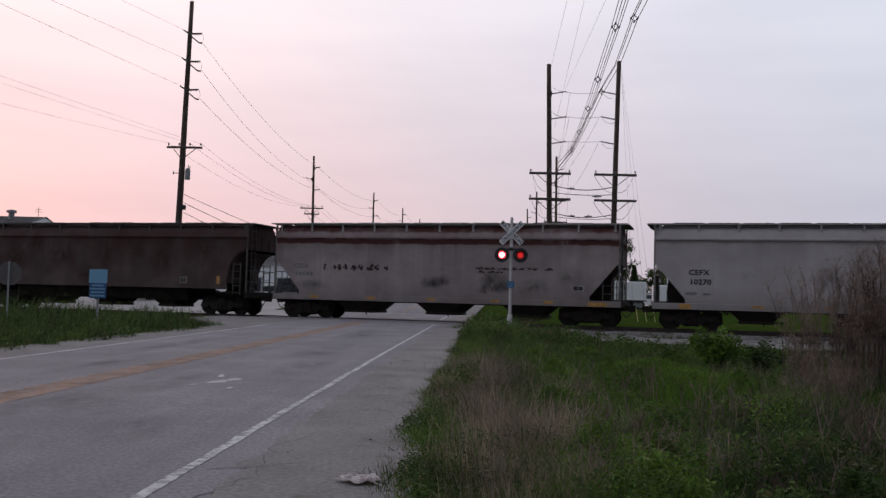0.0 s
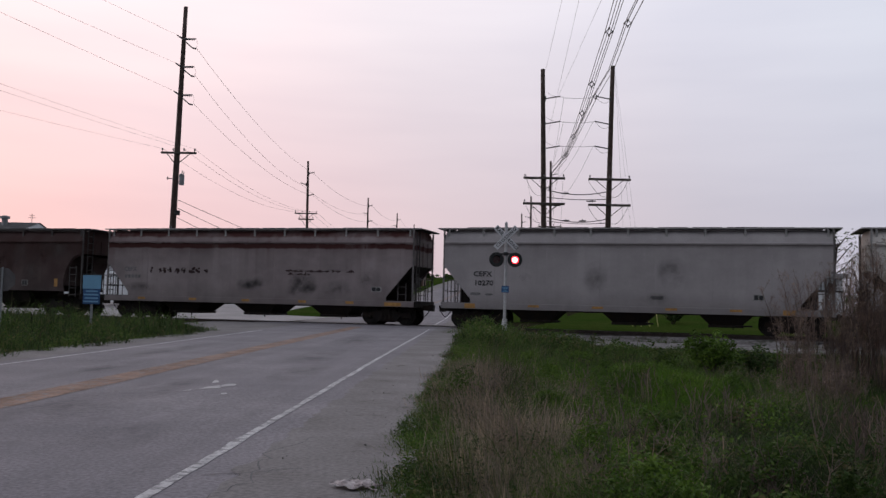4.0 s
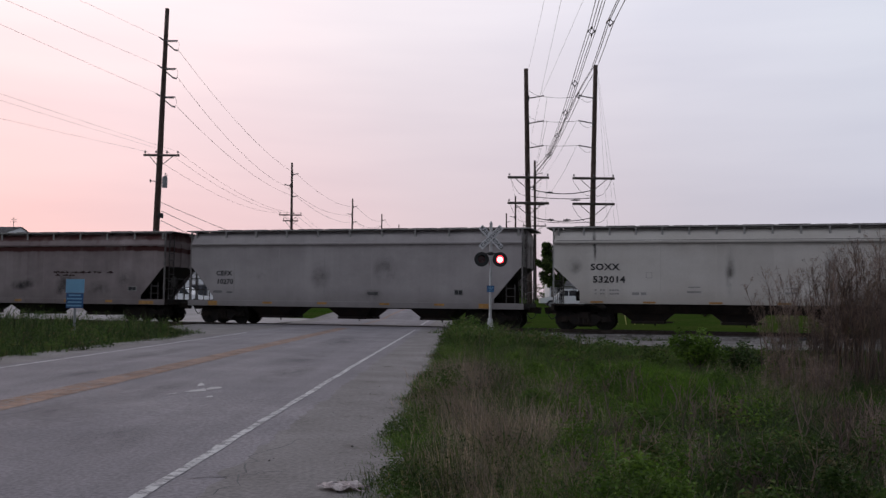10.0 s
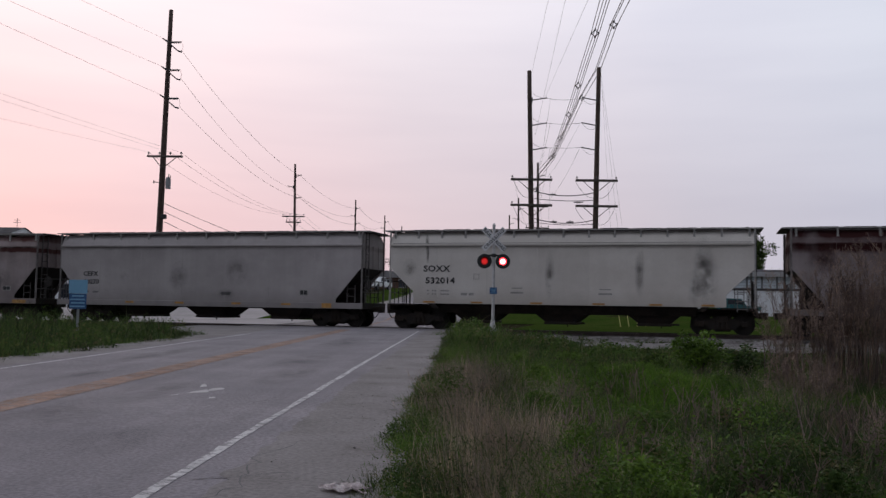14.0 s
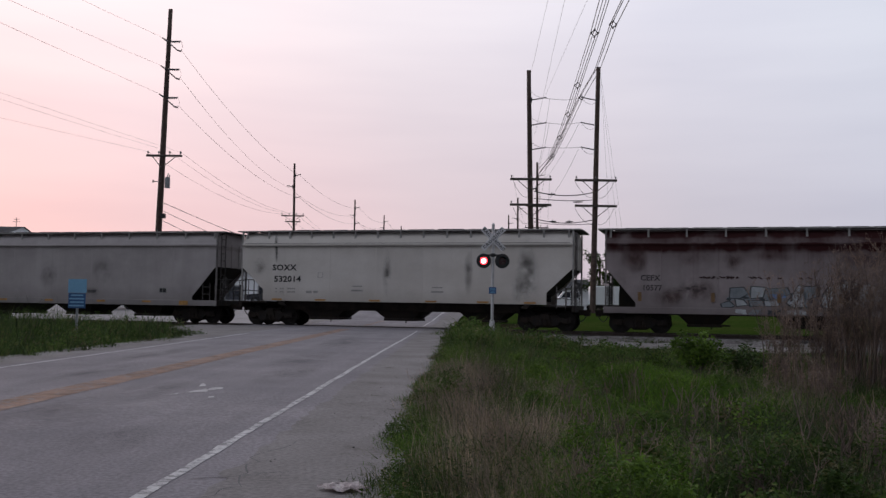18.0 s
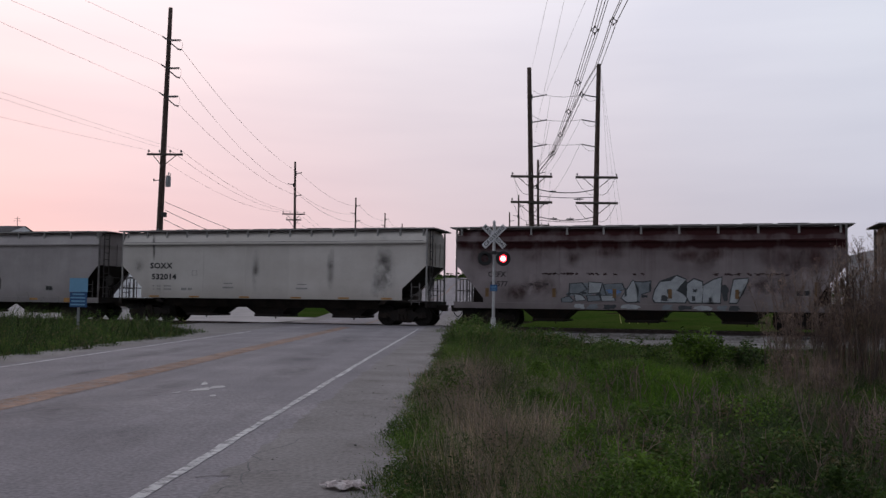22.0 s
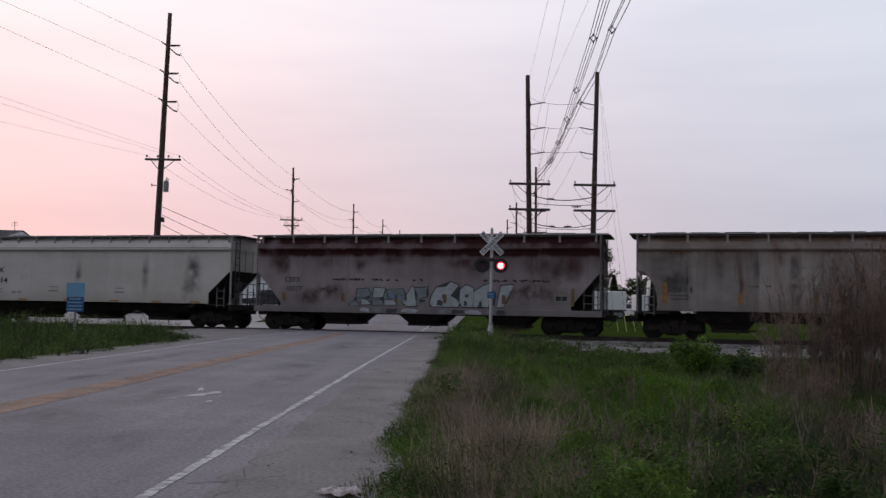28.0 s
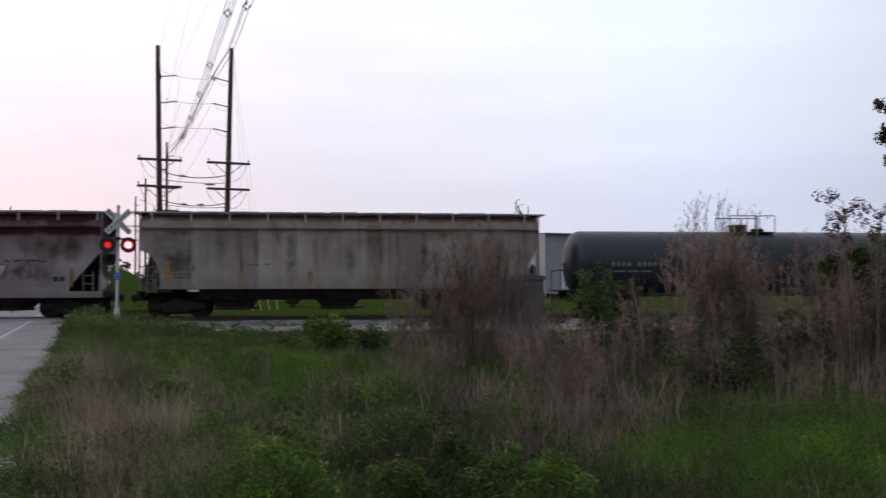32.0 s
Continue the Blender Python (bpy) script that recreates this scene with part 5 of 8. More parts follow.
for k in (-1, 1):
    bm = bmesh.new()
    box(bm, 1.0, 2.9, 0.07, (k * (H + 0.35), 0, 1.14))
    for y in (-1.4, 1.4):
        rod(bm, (k * (H + 0.75), y, 1.1), (k * (H + 0.75), y, 2.1), 0.025, 6)
    rod(bm, (k * (H + 0.75), -1.4, 2.1), (k * (H + 0.75), 1.4, 2.1), 0.025, 6)
    part("end_platform", bm, UNDER, tank)
    coupler(tank, k * (H + 0.95), k)
    truck(tank, k * 6.6)
bm = bmesh.new()
for j in range(9):
    if j != 4:
        box(bm, 0.16, 0.02, 0.2, (-6.8 + j * 0.25, -1.545, 2.36))
for j in range(3):
    box(bm, 0.5, 0.02, 0.08, (-6.5 + j * 0.65, -1.535, 2.02))
part("tank_marks", bm, DULL_WHITE, tank, "pale blurred stencil marks")
CARS.append((tank, TX))


# ---- poles and wires ----
def sag_pts(a, b, sag, n=18):
    a, b = Vector(a), Vector(b)
    return [a.lerp(b, t) - Vector((0, 0, 4 * sag * t * (1 - t))) for t in np.linspace(0, 1, n)]


def tube(bm, pts, r, seg=5):
    """A thin round cable along the points."""
    rows = []
    for j, p in enumerate(pts):
        p = Vector(p)
        d = (Vector(pts[min(j + 1, len(pts) - 1)]) - Vector(pts[max(j - 1, 0)])).normalized()
        s = d.orthogonal().normalized()
        u = d.cross(s)
        if rows and (rows[-1][0] - p).dot(s) < -2:
            s = -s
        rows.append([p + (s * math.cos(t) + u * math.sin(t)) * r for t in np.linspace(0, 2 * math.pi, seg, endpoint=False)])
    for k in range(1, len(rows)):
        best = min(range(seg), key=lambda q: (rows[k][q] - rows[k - 1][0] - (Vector(pts[k]) - Vector(pts[k - 1]))).length)
        rows[k] = rows[k][best:] + rows[k][:best]
    loft(bm, rows, True)


def wire(a, b, sag=0.8, r=0.013, group="overhead wires", label="thin dark overhead power wire strung between poles", n=18):
    bm = bmesh.new()
    tube(bm, sag_pts(a, b, sag, n), r * 0.8)
    single("overhead_wire", bm, WIRE, label, "power line", group)


def pole_shaft(th, base, top, r0, r1):
    bm = bmesh.new()
    n = 10
    rows = []
    for t in np.linspace(0, 1, n):
        p = Vector(base).lerp(Vector(top), t)
        r = r0 + (r1 - r0) * t
        rows.append([p + Vector((r * math.cos(a) * random.uniform(0.96, 1.04), r * math.sin(a) * random.uniform(0.96, 1.04), 0)) for a in np.linspace(0, 2 * math.pi, 12, endpoint=False)])
    rr = loft(bm, rows, True)
    bm.faces.new(rr[-1])
    return part("pole_shaft", bm, POLE_WOOD, th, "dark weathered wooden shaft", smooth=True)


def crossarm(th, a, b, y, z, foot=0.9, at=None, pins=4, deep=0.15):
    """A level arm from x=a to x=b with braces to the pole at x=at, and pin insulators."""
    bm = bmesh.new()
    box(bm, b - a, 0.12, deep, ((a + b) / 2, y, z), bevel=0.012)
    arm = part("crossarm", bm, ARM_WOOD, th, "weathered wooden crossarm")
    at = (a + b) / 2 if at is None else at
    for x in (a + (b - a) * 0.18, b - (b - a) * 0.18):
        bm = bmesh.new()
        rod(bm, (x, y - 0.03, z - 0.08), (at, y - 0.03, z - foot), 0.03, 6)
        part("brace", bm, ARM_WOOD, arm)
    for j in range(pins):
        x = a + 0.12 + (b - a - 0.24) * j / max(pins - 1, 1)
        bm = bmesh.new()
        rod(bm, (x, y, z + 0.07), (x, y, z + 0.2), 0.02, 6)
        rod(bm, (x, y, z + 0.18), (x, y, z + 0.33), 0.075, 8, 0.05)
        part("pin_insulator", bm, INSULATOR, arm)


def post_insulator(th, x0, x1, y, z, rise=0.18, r=0.07):
    """A ribbed insulator standing out and up from the pole, on a steel base plate."""
    bm = bmesh.new()
    a, b = Vector((x0, y, z)), Vector((x1, y, z + rise))
    rod(bm, a, b, r * 0.6, 8)
    n = 9
    d = (b - a).normalized() * 0.022
    for j in range(n):
        c = a.lerp(b, (j + 0.7) / (n + 0.6))
        rod(bm, c - d, c + d, r * (1.15 - 0.03 * j), 8, r * 0.8)
    ins = part("post_insulator", bm, INSULATOR, th, "grey ribbed post insulator")
    bm = bmesh.new()
    box(bm, 0.12, 0.16, 0.46, (x0, y, z), bevel=0.012)
    part("base_plate", bm, GALV_DARK, ins)
    bm = bmesh.new()
    box(bm, 0.10, 0.08, 0.13, (x1, y, z + rise), bevel=0.02)
    part("wire_clamp", bm, GALV_DARK, ins)


GALV_DARK = mat("dull_dark_galvanised_steel", (0.10, 0.10, 0.10), 0.6, 0.4, var=0.3, scale=3)
G1 = "utility poles along the road"
# the tall pole with a transformer
p1 = thing("utility_pole", pose(0, 0, 0), "tall wooden utility pole with a transformer and crossarm", "utility pole", G1)
pole_shaft(p1, (-22.1, 66, 0.3), (-21.68, 66, 22.82), 0.27, 0.15)
for z, sx in ((20.36, -21.72), (18.28, -21.76), (16.18, -21.80)):
    bm = bmesh.new()
    rod(bm, (sx, 65.9, z), (sx + 0.92, 65.9, z + 0.05), 0.065, 8, 0.045)
    for q in range(5):
        rod(bm, (sx + 0.24 + 0.13 * q, 65.9, z), (sx + 0.30 + 0.13 * q, 65.9, z + 0.02), 0.095, 8, 0.085)
    arm = part("standoff_insulator", bm, INSULATOR, p1, "ribbed stand-off insulator")
    bm = bmesh.new()
    rod(bm, (sx - 0.05, 65.9, z + 0.02), (sx - 0.48, 65.9, z + 0.30), 0.07, 8, 0.045)
    part("strain_insulator", bm, INSULATOR, p1, "strain insulator on the incoming wire")
    bm = bmesh.new()
    rod(bm, (sx + 0.1, 65.9, z - 0.15), (sx + 0.72, 65.9, z - 0.66), 0.045, 8)
    rod(bm, (sx + 0.68, 65.9, z - 0.63), (sx + 0.95, 65.9, z - 0.70), 0.06, 8)
    part("strain_insulator", bm, INSULATOR, p1, "strain insulator on the outgoing wire")
    bm = bmesh.new()
    tube(bm, [(sx + 0.92 + 0.12 * math.sin(t * math.pi), 65.9, z + 0.03 - 0.72 * t) for t in np.linspace(0, 1, 7)], 0.009)
    part("jumper", bm, WIRE, arm)
crossarm(p1, -23.0, -20.38, 65.75, 11.90, at=-21.85, pins=4)
bm = bmesh.new()
rod(bm, (-21.42, 65.85, 9.55), (-21.42, 65.85, 10.28), 0.19, 14)
rod(bm, (-21.42, 65.85, 10.28), (-21.42, 65.85, 10.36), 0.15, 14)
rod(bm, (-21.42, 65.85, 10.34), (-21.38, 65.85, 10.62), 0.04, 6)
rod(bm, (-21.30, 65.85, 10.3), (-21.26, 65.85, 10.52), 0.035, 6)
part("transformer", bm, GALV, p1, "grey can transformer")
bm = bmesh.new()
rod(bm, (-21.9, 65.8, 10.0), (-22.45, 65.8, 10.02), 0.03, 6)
rod(bm, (-22.45, 65.8, 9.93), (-22.45, 65.8, 10.13), 0.05, 8)
part("cutout_fuse", bm, INSULATOR, p1)
bm = bmesh.new()
box(bm, 0.35, 0.3, 0.35, (-21.6, 65.7, 7.5), bevel=0.04)
part("splice_box", bm, BLACK, p1, "black cable splice box")
bm = bmesh.new()
box(bm, 0.06, 0.05, 4.2, (-22.0, 65.72, 4.4))
part("cable_guard", bm, GALV, p1, "pale cable guard")


def road_pole(x, y, top, lean=0.0, arm=None):
    th = thing("utility_pole", pose(0, 0, 0), "wooden utility pole with side insulators and a crossarm", "utility pole", G1)
    pole_shaft(th, (x - lean, y, 0.2), (x, y, top), 0.22, 0.13)
    for j, k in enumerate((1, -1, 1)):
        z = top - 1.6 - 1.45 * j
        post_insulator(th, x + k * 0.15, x + k * 0.85, y, z)
    if arm:
        crossarm(th, x - 1.5, x + 1.45, y - 0.2, arm, pins=4)
        crossarm(th, x - 1.0, x + 1.0, y - 0.2, arm - 0.75, pins=3)


road_pole(-21.85, 118, 19.6, -0.3, 12.75)
road_pole(-20.2, 172, 21.3, 0.0, 12.5)
road_pole(-18.3, 215, 22.8, 0.0, 12.5)
road_pole(-16.9, 255, 23.8)

# the pair of tall poles and the single poles behind them
h1 = thing("twin_pole", pose(0, 0, 0), "tall weathered wooden pole of a twin-pole line", "utility pole", "twin poles of the line")
pole_shaft(h1, (5.95, 77, 0.3), (5.49, 77, 21.43), 0.26, 0.18)
h2 = thing("twin_pole", pose(0, 0, 0), "tall weathered wooden pole of a twin-pole line", "utility pole", "twin poles of the line")
pole_shaft(h2, (11.0, 77, 0.3), (11.38, 77, 21.78), 0.26, 0.18)
for z in (18.95, 16.8, 14.7):
    post_insulator(h1, 5.72, 6.95, 76.9, z - 0.07, 0.22)
    post_insulator(h2, 11.2, 9.98, 76.9, z - 0.02, 0.22)
    wire((5.72, 76.8, z + 0.55), (6.95, 76.85, z + 0.1), 0.12, 0.016, "jumpers between the twin poles", "dark jumper cable drooping to the pole", 7)
    wire((9.98, 76.85, z + 0.12), (11.1, 76.8, z - 0.25), 0.3, 0.016, "jumpers between the twin poles", "dark jumper cable drooping to the pole", 7)
for z, k in ((12.08, 3), (9.92, 0)):
    crossarm(h1, 4.0, 7.48, 76.7, z + 0.02, 1.05, 5.75, max(k, 1), 0.20)
    crossarm(h2, 9.43, 12.95, 76.7, z, 1.05, 11.15, k, 0.20)
for z, s in ((19.05, 0.25), (16.95, 0.2), (14.85, 0.1)):
    wire((6.95, 76.9, z), (9.98, 76.9, z + 0.06), s * 0.6, 0.018, "jumpers between the twin poles", "dark jumper cable slung between twin poles", 8)
for z, s, r, clamps in ((10.92, 0.32, 0.040, (7.5,)), (10.30, 0.12, 0.030, (9.6, 9.8)), (8.62, 0.34, 0.036, (7.6, 9.0)), (8.30, 0.15, 0.024, ())):
    bm = bmesh.new()
    tube(bm, sag_pts((6.0, 76.9, z + 0.22), (10.95, 76.9, z + 0.14), s, 12), r)
    for x in clamps:
        rod(bm, (x, 76.9, z - 0.16), (x, 76.9, z + 0.10), 0.035, 6)
        rod(bm, (x - 0.3, 76.9, z - 0.06), (x + 0.3, 76.9, z - 0.03), r * 1.5, 8)
    single("switch_cable", bm, WIRE, "heavy black cable with clamps between twin poles", "power line", "jumpers between the twin poles")
for k, (hx, x0) in enumerate(((5.8, 4.1), (11.1, 12.8), (11.1, 9.5))):
    for z in (12.1, 9.85):
        wire((x0 + (0.15 if k == 0 else -0.1), 76.66, z - 0.1), (hx + (-0.2 if k == 0 else 0.2), 76.8, z - 1.42), 0.55, 0.020, "jumpers between the twin poles", "dark jumper cable drooping to the pole", 8)
for x, y, top in ((10.2, 125, 21.3), (10.15, 167, 21.5), (10.0, 196, 21.3)):
    th = thing("line_pole", pose(0, 0, 0), "single wooden line pole with two crossarms", "utility pole", "single poles of the line")
    pole_shaft(th, (x + 0.2, y, 0.3), (x, y, top), 0.22, 0.14)
    crossarm(th, x - 1.6, x + 1.6, y - 0.2, 12.3, pins=4)
    crossarm(th, x - 1.4, x + 1.4, y - 0.2, 15.2, pins=4)
    post_insulator(th, x + 0.15, x + 0.95, y, 19.4)
    post_insulator(th, x - 0.15, x - 0.95, y, 17.6)

# spaced cable bundle that runs over the view
def bundle(name, pts, off, r, spacers):
    th = thing(name, pose(0, 0, 0), "heavy black bundled power cables held by diamond spacers", "power line", "bundled cables")
    pts = [Vector(p) for p in pts]
    for ox, oz in off:
        bm = bmesh.new()
        tube(bm, [p + Vector((ox, 0, oz)) for p in pts], r, 6)
        part("cable", bm, WIRE, th)
    for k in spacers:
        j = int(k)
        c = pts[j].lerp(pts[j + 1], k - j)
        bm = bmesh.new()
        q = [c + Vector((x, 0, z)) for x, z in ((-0.21, 0), (0, 0.21), (0.21, 0), (0, -0.21))]
        for a, b in zip(q, q[1:] + q[:1]):
            rod(bm, a, b, 0.026, 6)
        for p in q:
            rod(bm, p - Vector((0, 0.12, 0)), p + Vector((0, 0.12, 0)), 0.058, 8)
        part("spacer", bm, WIRE, th, "diamond-shaped cable spacer")


main = [(10.31, 125, 20.03), (9.97, 104, 18.44), (9.35, 88, 17.89), (8.92, 77, 17.94), (8.50, 68, 17.98), (8.14, 61, 17.96), (7.74, 54, 17.70), (6.98, 45, 16.85), (6.2, 35, 16.0), (5.2, 22, 15.2), (4.2, 8, 14.6), (3.4, -4, 14.4)]
bundle("cable_bundle", main, ((-0.24, 0.0), (0, 0.24), (0.24, 0.0), (0.03, -0.24)), 0.021, (1.0, 1.95, 2.9, 4.0, 6.0))
# the second bundle ends at the pole top; its tails run back to the first
bundle("cable_bundle", [(10.39, 125, 19.41), (10.43, 108, 18.9), (10.32, 95, 19.22), (10.47, 88, 19.84), (10.61, 84, 20.37), (10.89, 80, 20.9), (11.25, 77, 21.5), (10.4, 67, 20.6), (9.5, 58, 19.5), (8.86, 50, 18.4), (7.7, 36, 16.9), (6.3, 20, 15.6), (4.6, -4, 14.6)], ((-0.2, 0.0), (0, 0.2), (0.2, -0.05)), 0.026, (1.2, 4.3, 8.0))
# thin wires
wire((5.66, 77.00, 21.15), (1.64, -3.00, 8.98), 0.0, 0.009)
wire((6.05, 77.00, 15.94), (3.15, -3.00, 16.81), 0.0, 0.009)
wire((6.84, 77.00, 19.14), (4.61, -3.00, 12.06), 0.0, 0.009)
wire((11.60, 77.00, 20.76), (11.59, 69.15, 0.40), 0.0, 0.008, "guy wires of the twin poles", "thin steel guy wire running down from a twin pole")
wire((11.55, 77.00, 21.34), (13.05, 69.26, 0.40), 0.0, 0.008, "guy wires of the twin poles", "thin steel guy wire running down from a twin pole")
wire((11.67, 77.00, 19.80), (12.48, 68.91, 0.40), 0.0, 0.008, "guy wires of the twin poles", "thin steel guy wire running down from a twin pole")
for z0, z1, dx in ((19.1, 19.5, -0.2), (17.0, 17.7, -0.9), (14.9, 15.3, 0)):
    wire((7.3, 77, z0), (10.2 + dx, 125, z1), 1.0)
    wire((9.8, 77, z0), (10.2 + dx, 125, z1), 1.2)
for x in (4.2, 5.3, 6.4, 7.3):
    wire((x, 76.7, 12.45), (8.7 + (x - 4) * 0.9, 125, 12.6), 0.9, 0.012)
for dx in (-1.4, -0.4, 0.5, 1.4):
    wire((10.2 + dx, 125, 12.6), (10.15 + dx, 167, 12.6), 0.7, 0.015)
    wire((10.15 + dx, 167, 12.6), (10.0 + dx, 196, 12.6), 0.5, 0.015)
# road line
P = [(-21.8, 66), (-21.85, 118), (-20.2, 172), (-18.3, 215), (-16.9, 255)]
TOPS = [(20.5, 18.45, 16.3), (18.0, 16.55, 15.1), (19.7, 18.2, 16.8), (21.2, 19.8, 18.3), (22.2, 20.7, 19.2)]
for j in range(4):
    for k in range(3):
        wire((P[j][0] + (0.98 if j == 0 else 0.8 * (1, -1, 1)[k]), P[j][1], TOPS[j][k] - (0.7 if j == 0 else 0)), (P[j + 1][0] + 0.8 * (1, -1, 1)[k], P[j + 1][1], TOPS[j + 1][k]), 1.1, 0.016 + 0.004 * j)
for a, b in (((-22.2, 65.9, 20.67), (-25.22, -4, 12.5)), ((-22.25, 65.9, 18.6), (-25.46, -4, 11.6)), ((-22.28, 65.9, 16.5), (-25.02, -4, 11.9))):
    wire(a, b, 0.1, 0.010)
for x, bx, bz in ((-20.56, -24.58, 9.3), (-21.31, -25.11, 9.0), (-22.9, -25.53, 7.0)):
    wire((x, 65.75, 12.2), (bx, -4, bz), 0.25, 0.007)
for dx in (-1.1, 0.5, 1.3):
    wire((-21.8 + dx, 65.75, 12.2), (-21.85 + dx, 118, 13.0), 1.1, 0.012)
    wire((-21.85 + dx, 118, 13.0), (-20.2 + dx, 172, 12.8), 1.2, 0.014)
for k, (z, tx, tz) in enumerate(((8.45, -13.5, 5.3), (7.85, -14.5, 4.3), (7.15, -15.0, 3.2))):
    wire((-21.6, 65.8, z), (tx, 96, tz), 0.3, 0.025, "service wires to the buildings", "black service cable sloping down behind the train")
# yellow guards on the guy wires
for k in range(4):
    bm = bmesh.new()
    rod(bm, (9.5 + 0.5 * k, 55, gz(9.5, 55)), (9.42 + 0.51 * k, 55.6, 1.25), 0.022, 6)
    single("guy_guard", bm, mat("yellow_plastic", (0.36, 0.33, 0.09), 0.6, var=0.1) if k == 0 else bpy.data.materials["yellow_plastic"], "yellow plastic guard on a guy wire", "guy wire", "guards on guy wires")


# ---- the crossing signal ----
SIG_Z = 0.12
sg = thing("crossing_signal", pose(1.29, 37.48, SIG_Z), "railroad crossing signal with crossbuck and red flashing lamps", "crossing signal")
bm = bmesh.new()
box(bm, 0.42, 0.42, 0.56, (0, 0, 0.02), bevel=0.03)
rod(bm, (0, 0, 0.3), (0, 0, 0.62), 0.13, 12, 0.09)
part("base", bm, SILVER, sg, "concrete and cast-iron base")
bm = bmesh.new()
rod(bm, (0, 0, 0.3), (0.0, 0, 4.5), 0.063, 14)
rod(bm, (0, 0, 4.5), (0, 0, 4.58), 0.075, 14, 0.03)
part("mast", bm, SILVER, sg, "silver-painted round mast", smooth=False)
for ang, words in ((45, ("CROSSING",)), (-45, ("RAIL", "ROAD"))):
    k = 0 if ang > 0 else 1
    bm = bmesh.new()
    box(bm, 1.22, 0.02, 0.23, (0, 0, 0), bevel=0.006)
    bl = part("crossbuck_blade", bm, WHITE_SIGN, sg, "white blade with black letters", pose(0, -0.09 - 0.03 * (1 - k), 3.92, 0, -ang, 0))
    if len(words) == 1:
        part("blade_lettering", text_mesh("blade_lettering", words[0], 0.19, BLACK_INK, 0.002, 1.25, 0.02), BLACK_INK, bl, "", pose(0, -0.014, 0, 90))
    else:
        for w, x in zip(words, (-0.37, 0.37)):
            part("blade_lettering", text_mesh("blade_lettering", w, 0.19, BLACK_INK, 0.002, 1.1, 0.02), BLACK_INK, bl, "", pose(x, -0.014, 0, 90))
bm = bmesh.new()
rod(bm, (-0.36, 0, 3.26), (0.36, 0, 3.26), 0.035, 10)
box(bm, 0.2, 0.2, 0.14, (0, 0, 3.26), bevel=0.02)
for x in (-0.375, 0.375):
    rod(bm, (x, 0.1, 3.28), (x, 0.1, 3.19), 0.03, 8)
part("lamp_arm", bm, BLACK, sg, "black pipe arm that carries the lamps")
bm = bmesh.new()
box(bm, 0.30, 0.012, 0.27, (0, -0.08, 1.82), bevel=0.003)
pl = part("notice_plate", bm, BLUE_SIGN, sg, "small blue notice plate with white bars")
for z in (1.89, 1.84, 1.78, 1.73):
    bm = bmesh.new()
    box(bm, 0.22 if z != 1.78 else 0.15, 0.004, 0.022, (0, -0.088, z))
    part("notice_bar", bm, PALE_BLUE, pl)
LIT_CORE = glow("lamp_lit_core", (1.0, 0.60, 0.58), 3.2)
LIT = glow("lamp_lit", (1.0, 0.03, 0.045), 4.5)
DIM_CORE = glow("lamp_fading_core", (1.0, 0.03, 0.03), 0.55)
DIM = glow("lamp_fading", (1.0, 0.02, 0.02), 0.12)
DARK_LENS = mat("unlit_red_lens", (0.05, 0.006, 0.007), 0.25, var=0.1, bump=0)
DRUMS = []
for side, x in (("west", -0.375), ("east", 0.375)):
    bm = bmesh.new()
    n = 36
    def ring(r, y):
        return [bm.verts.new((r * math.cos(t), y, r * math.sin(t))) for t in np.linspace(0, 2 * math.pi, n, endpoint=False)]
    rs = [ring(0.150, -0.1), ring(0.30, -0.1), ring(0.30, -0.085), ring(0.175, -0.085), ring(0.175, 0.27), ring(0.02, 0.30)]
    for a, b in zip(rs, rs[1:]):
        for i2 in range(n):
            bm.faces.new((a[i2], a[(i2 + 1) % n], b[(i2 + 1) % n], b[i2]))
    for i2 in range(n):
        bm.faces.new((rs[0][i2], rs[0][(i2 + 1) % n], rs[4][(i2 + 1) % n], rs[4][i2]))
    lamp = part("flasher", bm, BLACK, sg, "black round backboard and housing", pose(x, 0, 3.02))
    bm = bmesh.new()
    for a, b in zip(np.linspace(20, 160, 15), np.linspace(20, 160, 15)[1:]):
        qa, qb = radians(a), radians(b)
        vs = [bm.verts.new((0.185 * math.cos(q), y, 0.185 * math.sin(q))) for q, y in ((qa, -0.1), (qb, -0.1), (qb, -0.3), (qa, -0.3))]
        bm.faces.new(vs)
    r = bmesh.ops.solidify(bm, geom=bm.faces[:], thickness=0.006)
    part("hood", bm, BLACK, lamp, "curved black sun hood")
    # a lens drum with three faces: lit, fading and dark
    bm = bmesh.new()
    inr = 0.085
    for f, mats in ((0, (0, 1)), (1, (2, 3)), (2, (4, 4))):
        q = pose(0, 0, 0, 0, 0, 120 * f)
        w = inr * math.sqrt(3)
        last = None
        for rr, mi in ((0.108, mats[0]), (0.165, mats[1])):
            pts = [q @ Vector((max(-w, min(w, rr * math.cos(t))), -inr, rr * math.sin(t))) for t in np.linspace(0, 2 * math.pi, 24, endpoint=False)]
            vs = [bm.verts.new(p) for p in pts]
            if last is None:
                fs = [bm.faces.new(vs)]
            else:
                fs = [bm.faces.new((last[i2], last[(i2 + 1) % 24], vs[(i2 + 1) % 24], vs[i2])) for i2 in range(24)]
            for fc in fs:
                fc.material_index = mi
            last = vs
    me = mesh_of("lens_drum", bm, LIT_CORE)
    for m_ in (LIT, DIM_CORE, DIM, DARK_LENS):
        me.materials.append(m_)
    drum = part("lens_drum", me, LIT, lamp, "round red signal lens", pose(0, 0.07, 0))
    DRUMS.append((side, drum))

